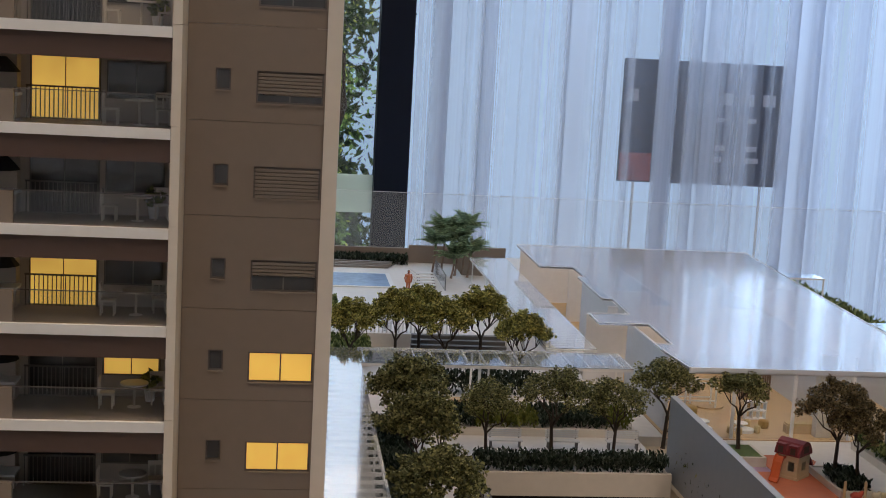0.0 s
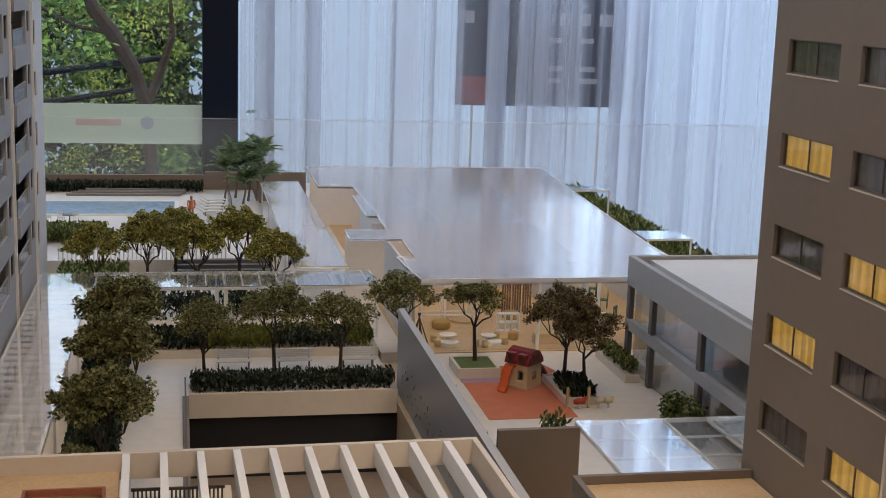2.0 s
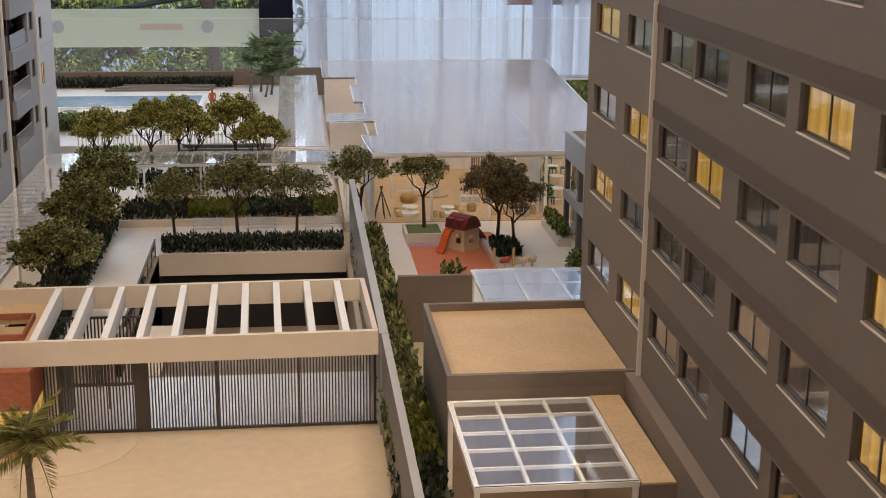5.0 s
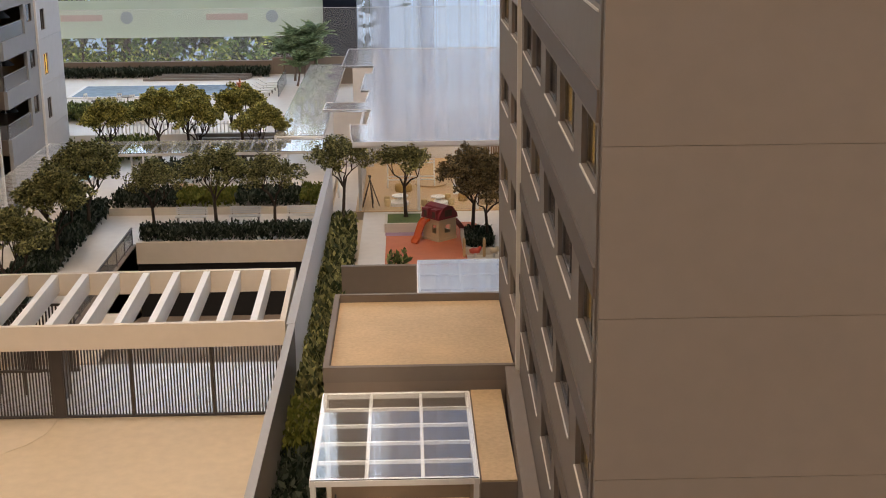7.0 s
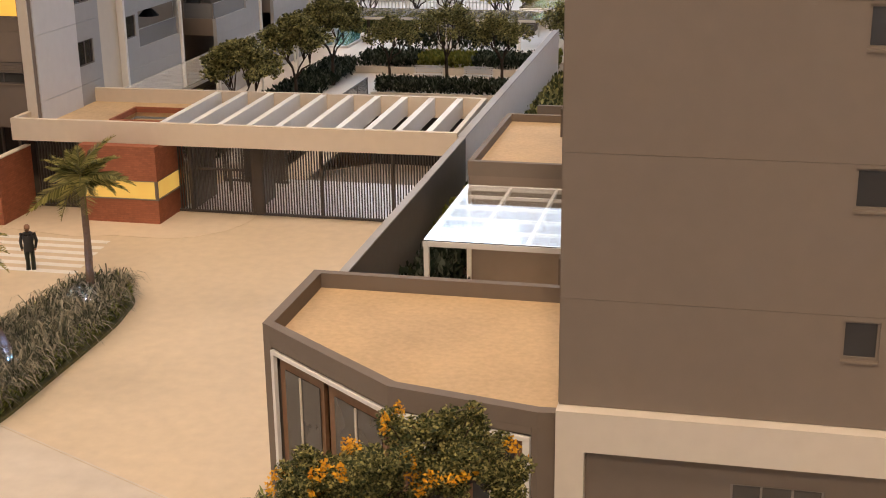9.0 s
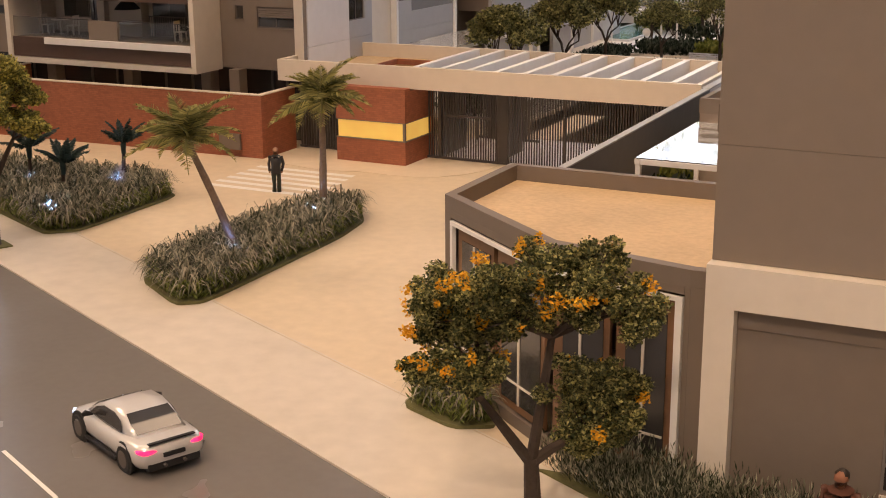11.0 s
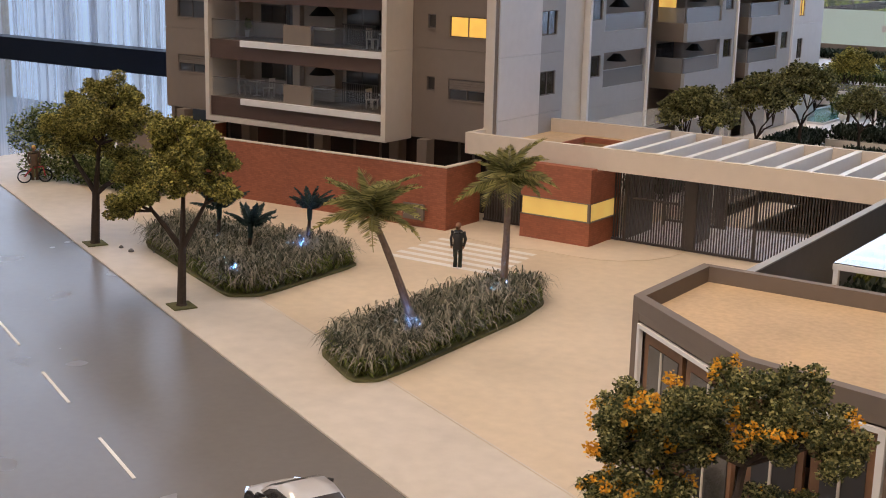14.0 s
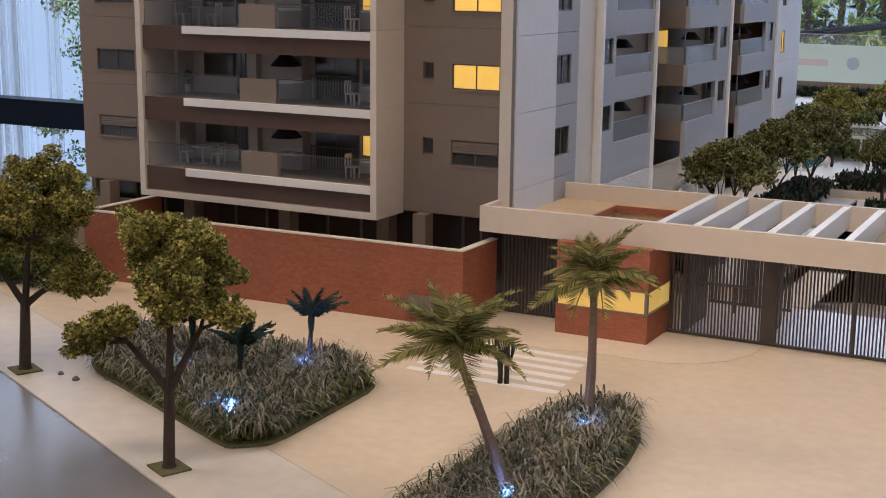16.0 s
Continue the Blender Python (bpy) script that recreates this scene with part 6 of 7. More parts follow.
# ---- figurines ----
def figurine(label, at, turn, coat, head, legs, scale=1.0, hair=(0.02, 0.014, 0.01)):
    """A painted model figure, kept plain."""
    bm = bmesh.new()
    for x in (-0.1, 0.1):
        tube(bm, [(x, 0, 0.0), (x, 0.02, 0.45), (x * 0.9, 0, 0.88)], [0.085, 0.085, 0.12], 7)
    n_legs = len(bm.faces)
    tube(bm, [(0, 0, 0.74), (0, 0, 0.80), (0, 0, 1.05), (0, 0.01, 1.34), (0, 0.01, 1.43), (0, 0, 1.49)], [0.20, 0.205, 0.18, 0.235, 0.19, 0.075], 11)
    for x in (-1, 1):
        tube(bm, [(x * 0.22, 0, 1.42), (x * 0.29, 0.03, 1.12), (x * 0.24, -0.06, 0.84)], [0.075, 0.065, 0.05], 6)
    n_coat = len(bm.faces)
    tube(bm, [(0, -0.01, 1.45), (0, -0.015, 1.52), (0, -0.025, 1.545), (0, -0.025, 1.60), (0, -0.02, 1.67), (0, -0.01, 1.735)], [0.06, 0.062, 0.09, 0.105, 0.1, 0.05], 11)
    for x in (-1, 1):
        tube(bm, [(x * 0.24, -0.06, 0.85), (x * 0.235, -0.075, 0.77)], [0.048, 0.035], 6)
    n_skin = len(bm.faces)
    tube(bm, [(0, 0.03, 1.575), (0, 0.02, 1.64), (0, 0.004, 1.70), (0, 0.0, 1.76)], [0.085, 0.106, 0.106, 0.045], 11)
    me = bpy.data.meshes.new("figurine")
    for i, f in enumerate(bm.faces):
        f.material_index = 0 if i < n_legs else 1 if i < n_coat else 2 if i < n_skin else 3
        f.smooth = True
    bmesh.ops.recalc_face_normals(bm, faces=bm.faces)
    bm.to_mesh(me)
    bm.free()
    for k, c in enumerate((legs, coat, head, hair)):
        me.materials.append(material("figurine_paint", c, 0.6, 0.1, 6, 0.05))
    ob = tagged(new("figurine", me), label, "figurine")
    ob.matrix_basis = pose(at[0] * S, deep(at[1]), at[2] * S, 0, 0, turn) @ Matrix.Scale(scale, 4)
    return ob


figurine("painted model figure in a dark suit by the crossing", (-14.72, -7.13, 0.012), 20, (0.02, 0.02, 0.022), (0.30, 0.15, 0.085), (0.02, 0.03, 0.02), 1.0, (0.28, 0.14, 0.08))
figurine("painted model figure in a brown jacket beside the hedge", (10.6, -27.5, 0.0), -10, (0.10, 0.035, 0.02), (0.25, 0.10, 0.055), (0.22, 0.18, 0.14), 1.2)
figurine("painted orange model figure beside the pool", (-9.77, 65.38, 1.6), 0, (0.55, 0.16, 0.06), (0.4, 0.14, 0.07), (0.5, 0.16, 0.07))
figurine("painted brown model figure with a yellow hat astride a red bicycle", (-40.9, -6.3, 0.12), 60, (0.10, 0.06, 0.03), (0.40, 0.22, 0.08), (0.12, 0.07, 0.03), 1.0, (0.60, 0.38, 0.05))


# ---- car ----
def loft(bm, rings, cap=True):
    vs = [[bm.verts.new(place(p)) for p in r] for r in rings]
    n = len(vs[0])
    for a, b in zip(vs, vs[1:]):
        for k in range(n):
            bm.faces.new((a[k], a[(k + 1) % n], b[(k + 1) % n], b[k]))
    if cap:
        bm.faces.new(vs[0][::-1]), bm.faces.new(vs[-1])


paint = material("silver_car_paint", (0.64, 0.63, 0.62), 0.25, 0.03, 2, 0.0, metal=0.25)
rubber = material("black_tyre_rubber", (0.02, 0.02, 0.02), 0.8, 0.1, 8, 0.1)
red_lamp = glow("red_tail_lamp", (1.0, 0.02, 0.10), 2.6, 0.5, 6.0)
car = thing("car", "silver coupe with glowing red tail lamps on the road", "car", (0, 0, 0))


def body_ring(x, hw, zlo, zbelt, ztop, tuck=0.86):
    return [(x, -hw * tuck, zlo), (x, -hw, zlo + 0.16), (x, -hw, zbelt), (x, -hw * 0.9, ztop - 0.03), (x, -hw * 0.5, ztop), (x, hw * 0.5, ztop), (x, hw * 0.9, ztop - 0.03), (x, hw, zbelt), (x, hw, zlo + 0.16), (x, hw * tuck, zlo)]


bm = bmesh.new()
loft(bm, [body_ring(*r) for r in ((-1.86, 0.60, 0.34, 0.52, 0.62), (-1.82, 0.68, 0.26, 0.58, 0.70), (-1.6, 0.75, 0.20, 0.60, 0.75), (-1.1, 0.79, 0.17, 0.61, 0.74), (-0.5, 0.77, 0.17, 0.59, 0.72), (0.2, 0.76, 0.17, 0.58, 0.70), (0.9, 0.77, 0.17, 0.56, 0.68), (1.4, 0.74, 0.18, 0.50, 0.61), (1.72, 0.62, 0.22, 0.42, 0.50), (1.84, 0.42, 0.28, 0.36, 0.42))])
part("body", bm, paint, car, "", True)
bm = bmesh.new()
loft(bm, [[(x, -w, 0.70), (x, -w * 0.86, z), (x, -w * 0.4, z + 0.025), (x, w * 0.4, z + 0.025), (x, w * 0.86, z), (x, w, 0.70)] for x, w, z in ((-1.32, 0.60, 0.72), (-0.72, 0.62, 1.06), (-0.35, 0.63, 1.13), (0.15, 0.63, 1.11), (0.5, 0.62, 0.97), (0.95, 0.58, 0.70))])
part("roof", bm, paint, car, "", True)
bm = bmesh.new()
loft(bm, [[(x, -w, z), (x, w, z), (x + 0.02, w, z + 0.012), (x + 0.02, -w, z + 0.012)] for x, w, z in ((-1.26, 0.50, 0.79), (-1.02, 0.51, 0.945), (-0.76, 0.47, 1.085))])
part("rear_window", bm, "pane", car, "dark rear window")
bm = bmesh.new()
loft(bm, [[(x, -w, z), (x, w, z), (x - 0.02, w, z + 0.012), (x - 0.02, -w, z + 0.012)] for x, w, z in ((0.24, 0.50, 1.115), (0.52, 0.52, 1.00), (0.90, 0.52, 0.765))])
part("windscreen", bm, "pane", car, "dark windscreen")
for sgn in (-1, 1):
    bm = bmesh.new()
    pts = [(-0.85, 0.76), (0.68, 0.76), (0.42, 0.95), (0.12, 1.05), (-0.4, 1.06), (-0.72, 0.96)]
    loft(bm, [[(x, sgn * (0.66 - (z - 0.70) * 0.22 + d), z) for x, z in pts] for d in (-0.015, 0.008)])
    part("side_window", bm, "pane", car)
    bm = bmesh.new()
    tube(bm, [(0.48, sgn * 0.68, 0.77), (0.50, sgn * 0.84, 0.82), (0.44, sgn * 0.9, 0.82)], [0.03, 0.07, 0.05], 7)
    part("mirror", bm, "black", car, "black mirror")
    bm = bmesh.new()
    loft(bm, [[(x, sgn * y, z0), (x, sgn * y, z1), (x + 0.14, sgn * (y - 0.05), z1), (x + 0.14, sgn * (y - 0.05), z0)] for x, y, z0, z1 in ((-1.868, 0.38, 0.60, 0.615), (-1.872, 0.46, 0.575, 0.645), (-1.862, 0.58, 0.56, 0.655), (-1.83, 0.67, 0.565, 0.655), (-1.76, 0.725, 0.585, 0.65), (-1.68, 0.752, 0.61, 0.63))])
    part("tail_lamp", bm, red_lamp, car, "glowing red tail lamp")
    bm = bmesh.new()
    loft(bm, [[(1.46, sgn * 0.60, 0.46), (1.70, sgn * 0.50, 0.42), (1.70, sgn * 0.54, 0.50), (1.42, sgn * 0.66, 0.56)], [(1.50, sgn * 0.70, 0.44), (1.76, sgn * 0.56, 0.41), (1.76, sgn * 0.58, 0.48), (1.46, sgn * 0.74, 0.52)]])
    part("headlamp", bm, glow("cool_headlamp", (0.6, 0.75, 1.0), 1.2, 0.1), car, "glowing cool headlamp")
    for x in (-1.12, 1.05):
        bm = bmesh.new()
        tube(bm, [(x, sgn * 0.55, 0.29), (x, sgn * 0.59, 0.29), (x, sgn * 0.77, 0.29), (x, sgn * 0.80, 0.29)], [0.26, 0.31, 0.31, 0.27], 20)
        wh = part("wheel", bm, rubber, car)
        bm = bmesh.new()
        tube(bm, [(x, sgn * 0.798, 0.29), (x, sgn * 0.808, 0.29)], [0.20, 0.18], 14)
        part("rim", bm, "frame", wh, "dark grey rim")
    bm = bmesh.new()
    tube(bm, [(-1.80, sgn * 0.22, 0.27), (-1.93, sgn * 0.22, 0.27)], [0.035, 0.035], 8)
    part("exhaust", bm, "frame", car)
part("spoiler", boxes((-1.83, -1.73, -0.52, 0.52, 0.745, 0.768)), "black", car, "black spoiler")
part("diffuser", boxes((-1.86, -1.70, -0.58, 0.58, 0.19, 0.34)), "black", car, "black diffuser")
for sgn in (-1, 1):
    part("side_skirt", boxes((-0.80, 0.72, sgn * 0.775 - 0.03, sgn * 0.775 + 0.03, 0.16, 0.235)), "black", car, "black side skirt")
    # black discs paint the shade round the wheels
    for x in (-1.12, 1.05):
        bm = bmesh.new()
        tube(bm, [(x, sgn * 0.74, 0.30), (x, sgn * 0.776, 0.30)], [0.37, 0.37], 20)
        part("wheel_arch_shade", bm, "black", car, "black disc for the shade in the wheel arch")
part("number_plate", boxes((-1.895, -1.86, -0.24, 0.24, 0.44, 0.53)), "black", car, "plain dark number plate")
car.matrix_basis = pose(-4.26 * S, deep(-28.2), -0.049 * S, 0, 0, 180 - 24.4)

# ---- planting at the corner building ----
island("low bed of grasses at the corner building", [(0.0, -23.9), (1.7, -24.6), (2.6, -24.1), (1.5, -23.0), (0.1, -22.3)], 23, 16, 0.8)


def bushy(label, pts, z, leaf, per, h, seed, size=0.12):
    """A dense bed of upright sprigs."""
    rng = random.Random(seed)
    bm = bmesh.new()
    xs, ys = [p[0] for p in pts], [p[1] for p in pts]
    for _ in range(int(per * (max(xs) - min(xs)) * (max(ys) - min(ys)))):
        x, y = rng.uniform(min(xs), max(xs)), rng.uniform(min(ys), max(ys))
        hit = False
        for (ax, ay), (bx, by) in zip(pts, pts[1:] + pts[:1]):
            if (ay > y) != (by > y) and x < (bx - ax) * (y - ay) / (by - ay) + ax:
                hit = not hit
        if not hit:
            continue
        t = Vector((rng.gauss(0, 0.3), rng.gauss(0, 0.3), 1)).normalized()
        b = t.orthogonal().normalized()
        b.rotate(Matrix.Rotation(rng.uniform(0, 6.28), 3, t))
        p = Vector((x, y, z))
        hh = h * rng.uniform(0.55, 1.1)
        for j in range(4):
            q = p + t * hh * (0.3 + 0.7 * j / 3)
            o = b.copy()
            o.rotate(Matrix.Rotation(j * 1.9, 3, t))
            s = size * rng.uniform(0.7, 1.2)
            bm.faces.new([bm.verts.new(place(v)) for v in (q, q + o * s * 0.28 + t * s, q + o * s * 0.5 + t * s * 2.4, q - o * s * 0.12 + t * s)])
    return tagged(link("shrub_bed", bm, leaf), label, "shrubs", "", "stuff")


bushy("dense bed of dark green sprigs along the tower's foot", [(4.2, -25.7), (7.2, -27.2), (12.0, -27.2), (16.0, -27.0), (16.0, -26.1), (7.6, -26.1), (7.3, -25.5)], 0.0, "bedding", 520, 0.95, 51, 0.075)
solid("shrub_bed_soil", (lambda b: (prism(b, [(4.2, -25.7), (7.2, -27.2), (16.0, -27.2), (16.0, -26.07), (7.5, -26.07), (7.3, -25.5)], 0.003, 0.05), b)[1])(bmesh.new()), "soil", "dark soil under the shrubs", "soil")
bm = bmesh.new()
rg = random.Random(52)
mass = [(-42.5 + 1.05 * i + rg.uniform(-0.2, 0.2), -5.0 + rg.uniform(-0.3, 0.5) + 0.06 * i, h, r) for i, (h, r) in enumerate(((2.2, 1.3), (2.6, 1.35), (2.2, 1.3), (1.3, 1.1), (1.0, 1.0), (1.0, 0.95), (1.25, 1.05), (1.35, 1.1), (1.0, 0.85)))]
mass += [(-42.5 + 1.05 * i, -5.1 + 0.08 * i, 0.55, 0.8) for i in range(9)]
leaf_cloud(bm, rg, mass, 15000, 0.10, 0.8)
tagged(link("hedge", bm, "shrub"), "tall uneven green hedge at the corner of the garden wall", "hedge", "", "stuff")
bike = thing("bicycle", "small red bicycle on the far footpath", "bicycle", (-40.9, -6.3, 0))
for d in (-0.5, 0.5):
    bm = bmesh.new()
    ring = [(-40.9 + d * 0.5 + 0.16 * math.cos(a * 0.5236), -6.3 + d * 0.87 + 0.28 * math.cos(a * 0.5236), 0.33 + 0.32 * math.sin(a * 0.5236)) for a in range(13)]
    tube(bm, ring, [0.04] * 13, 5)
    part("wheel", bm, "black", bike)
bm = bmesh.new()
tube(bm, [(-41.15, -6.73, 0.33), (-40.95, -6.4, 0.75), (-40.7, -5.95, 0.8), (-40.65, -5.87, 0.33)], [0.04, 0.05, 0.05, 0.04], 6)
part("frame", bm, material("red_bicycle_paint", (0.4, 0.04, 0.03), 0.4, 0.1, 4, 0.05), bike)

# ---- courtyard furniture ----
def bench(at, turn=0):
    ob = thing("bench", "pale grey garden bench with slatted back", "bench", (0, 0, 0), "courtyard benches")
    part("seat", boxes((-0.9, 0.9, -0.25, 0.25, 0.40, 0.46)), "pale", ob)
    bm = bmesh.new()
    for i in range(4):
        box(bm, -0.9, 0.9, 0.25, 0.30, 0.52 + 0.11 * i, 0.60 + 0.11 * i)
    part("backrest", bm, "pale", ob)
    for x in (-0.8, 0.74):
        part("leg", boxes((x, x + 0.06, -0.22, 0.25, 0.0, 0.399)), "frame", ob)
        part("back_post", boxes((x, x + 0.06, 0.301, 0.34, 0.40, 0.95)), "frame", ob)
    ob.matrix_basis = pose(at[0] * S, deep(at[1]), at[2] * S, 0, 0, turn)
    return ob


b0 = bench((-8.0, 27.6, 0.57))
again(b0, (-4.9, 27.6, 0.57))
again(b0, (-1.6, 27.6, 0.57))
crate = thing("garden_box", "low wooden garden box under the pergola", "planter box", (-9.6, 34.5, 0.57), "garden boxes")
part("side", boxes((-10.2, -9.0, 34.2, 34.9, 0.57, 1.25)), "wood", crate)
# low rail along the ramp
rail = thing("ramp_railing", "dark glass railing along the ramp edge", "railing", (-10.45, 15, 0.62))
part("rail", boxes((-10.5, -10.42, 7.2, 23.0, 1.55, 1.62)), "slat", rail)
for i in range(9):
    part("post", boxes((-10.49, -10.43, 7.3 + 1.95 * i, 7.36 + 1.95 * i, 0.62, 1.549)), "slat", rail)
g = part("glass", boxes((-10.47, -10.45, 7.37, 22.9, 0.7, 1.54)), "smoke", rail)
g.visible_shadow = False

rubber_mat = material("orange_play_surface", (0.55, 0.17, 0.08), 0.7, 0.10, 1.5, 0.1)
lilac_mat = material("lilac_play_surface", (0.38, 0.26, 0.38), 0.7, 0.10, 1.5, 0.1)
bm = bmesh.new()
prism(bm, [(3.3, 18.6), (7.6, 18.6), (7.6, 24.4), (8.6, 26.0), (8.3, 27.0), (5.5, 27.0), (5.5, 24.2), (3.3, 24.2)], 0.573, 0.59)
solid("play_surface", bm, rubber_mat, "orange rubber play surface of the playground", "play surface")
solid("play_surface", boxes((3.25, 5.48, 24.21, 24.9, 0.573, 0.59)), lilac_mat, "lilac strip of the play surface", "play surface")
bed = thing("grass_planter", "square planter with a flat grass top", "planter", (4.3, 26.1, 0.57))
part("rim", boxes((3.2, 5.4, 24.92, 25.07, 0.574, 1.1), (3.2, 5.4, 27.15, 27.3, 0.574, 1.1), (3.2, 3.35, 25.08, 27.14, 0.574, 1.1), (5.25, 5.4, 25.08, 27.14, 0.574, 1.1)), "cream", bed)
part("turf", boxes((3.36, 5.24, 25.08, 27.14, 0.574, 1.08)), "grass", bed, "green turf")
solid("planter", boxes((7.42, 7.55, 20.3, 24.3, 0.574, 0.95), (9.1, 9.23, 20.3, 24.3, 0.574, 0.95), (7.56, 9.09, 24.17, 24.3, 0.574, 0.95), (7.56, 9.09, 20.3, 20.42, 0.574, 0.95), (7.56, 9.09, 20.43, 24.16, 0.574, 0.88)), "cream", "cream planter beside the playground", "planter")
hedge("dark spiky shrubs beside the playground", 7.6, 9.05, 20.45, 22.9, 0.88, 1.45, "hedge", 230, 0.13, 61)
solid("planter", boxes((11.6, 12.38, 23.5, 28.4, 0.574, 1.0)), "cream", "narrow cream planter before the wing", "planter")
hedge("green shrubs in the narrow planter", 11.65, 12.35, 23.6, 28.3, 1.0, 1.7, "shrub", 150, 0.13, 62)
bm = bmesh.new()
leaf_cloud(bm, random.Random(63), [(11.2, 14.8, 1.7, 1.1), (10.8, 14.2, 1.3, 0.8), (11.7, 15.6, 1.4, 0.85), (11.0, 15.5, 2.1, 0.7), (11.5, 14.0, 1.2, 0.7), (11.2, 14.8, 1.0, 0.9)], 3600, 0.12, 0.8)
tagged(link("bush", bm, "shrub"), "leafy round green bush before the wing", "bush")
hedge("small tuft on the service wall", 3.6, 4.6, 10.6, 11.4, 2.2, 3.5, "shrub", 90, 0.16, 64)
hedge("yellow-green shrub beside the annex", 0.15, 1.7, -6.2, -2.5, 0.5, 2.2, "lime", 150, 0.15, 65)

# playhouse with a slide
ph_wall = material("cream_plastic", (0.62, 0.52, 0.33), 0.5, 0.06, 2, 0.05)
ph_roof = material("dark_red_plastic", (0.22, 0.03, 0.035), 0.45, 0.1, 2, 0.05)
ph_slide = material("orange_plastic", (0.55, 0.10, 0.02), 0.4, 0.08, 2, 0.05)
ph = thing("playhouse", "cream toy playhouse with a dark red roof and orange slide", "playhouse", (0, 0, 0))
for axis, pos, span, name in (("y", -0.63, 0.63, "wall"), ("y", 0.56, 0.63, "wall"), ("x", -0.63, 0.55, "wall"), ("x", 0.56, 0.55, "wall")):
    bm = bmesh.new()
    panel(bm, axis, pos, 0.07, -span, span, 0.0, 1.22, [(0.06, 0.42, 0.42, 0.92)] if pos < 0 else [(-0.2, 0.22, 0.42, 0.88)])
    part(name, bm, ph_wall, ph)
part("floor", boxes((-0.555, 0.555, -0.555, 0.555, 0.001, 0.05)), ph_wall, ph)
part("plinth", boxes((-0.66, 0.66, -0.66, -0.634, 0.0, 0.14), (0.634, 0.66, -0.633, 0.66, 0.0, 0.14)), ph_wall, ph)
bm = bmesh.new()
loft(bm, [[(x, -0.7, 1.225), (x, -0.66, 1.45), (x, -0.34, 1.86), (x, 0.0, 1.97), (x, 0.34, 1.86), (x, 0.66, 1.45), (x, 0.7, 1.225)] for x in (-0.7, 0.7)])
part("roof", bm, ph_roof, ph, "dark red roof")
# dark brown panels paint the shade inside the roof openings
for x in (-0.36, 0.32):
    dormer = part("dormer", boxes((x - 0.24, x - 0.15, -0.74, -0.3, 1.3, 1.78), (x + 0.15, x + 0.24, -0.74, -0.3, 1.3, 1.78), (x - 0.149, x + 0.149, -0.74, -0.3, 1.66, 1.78)), ph_roof, ph)
    part("opening", boxes((x - 0.148, x + 0.148, -0.7, -0.66, 1.3, 1.655)), "dark", dormer, "dark panel for the shaded opening")
part("gable_window", boxes((0.701, 0.72, -0.25, 0.25, 1.36, 1.72)), "dark", ph, "dark panel for the shaded opening")
bm = bmesh.new()
loft(bm, [[(x - 0.24, y, z), (x + 0.24, y, z), (x + 0.25, y - 0.02, z + 0.16), (x + 0.19, y - 0.01, z + 0.05), (x - 0.19, y - 0.01, z + 0.05), (x - 0.25, y - 0.02, z + 0.16)] for x, y, z in ((-0.28, -0.64, 1.08), (-0.28, -0.85, 1.06), (-0.24, -1.12, 0.86), (-0.18, -1.36, 0.50), (-0.1, -1.6, 0.17), (-0.06, -1.82, 0.03))])
part("slide", bm, ph_slide, ph, "orange slide")
bm = bmesh.new()
loft(bm, [[(x - 0.2, y, z), (x + 0.2, y, z), (x + 0.21, y + 0.02, z + 0.14), (x + 0.15, y + 0.01, z + 0.05), (x - 0.15, y + 0.01, z + 0.05), (x - 0.21, y + 0.02, z + 0.14)] for x, y, z in ((0.25, 0.64, 0.95), (0.25, 0.85, 0.92), (0.25, 1.15, 0.62), (0.25, 1.5, 0.2), (0.25, 1.65, 0.03))])
part("slide", bm, ph_roof, ph, "dark red slide")
ph.matrix_basis = pose(6.25 * S, deep(23.62), 0.592 * S, 0, 0, -48)
for x, c, r in ((8.02, (0.45, 0.06, 0.03), 0.3), (9.45, (0.6, 0.5, 0.3), 0.22), (9.0, (0.6, 0.5, 0.36), 0.2)):
    toy = thing("rocking_toy", "small painted rocking toy on the playground", "toy", (x, 19.8, 0.575), "rocking toys")
    m = material("toy_paint", c, 0.45, 0.08, 3, 0.05)
    bm = bmesh.new()
    tube(bm, [(x - r, 19.8, 0.9), (x - r * 0.4, 19.8, 0.95), (x + r * 0.5, 19.8, 0.95), (x + r, 19.8, 1.15)], [0.1, 0.17, 0.16, 0.08], 8)
    part("body", bm, m, toy, "", True)
    bm = bmesh.new()
    tube(bm, [(x, 19.8, 0.575), (x, 19.8, 0.85)], [0.07, 0.07], 8)
    part("spring", bm, "pale", toy)
for x in (7.45, 8.5):
    post = thing("play_post", "pale wooden post at the playground's edge", "post", (x, 19.95, 0.575), "play posts")
    bm = bmesh.new()
    tube(bm, [(x, 19.95, 0.575), (x, 19.95, 1.5), (x, 19.95, 1.6)], [0.08, 0.08, 0.04], 7)
    part("shaft", bm, "wood", post)

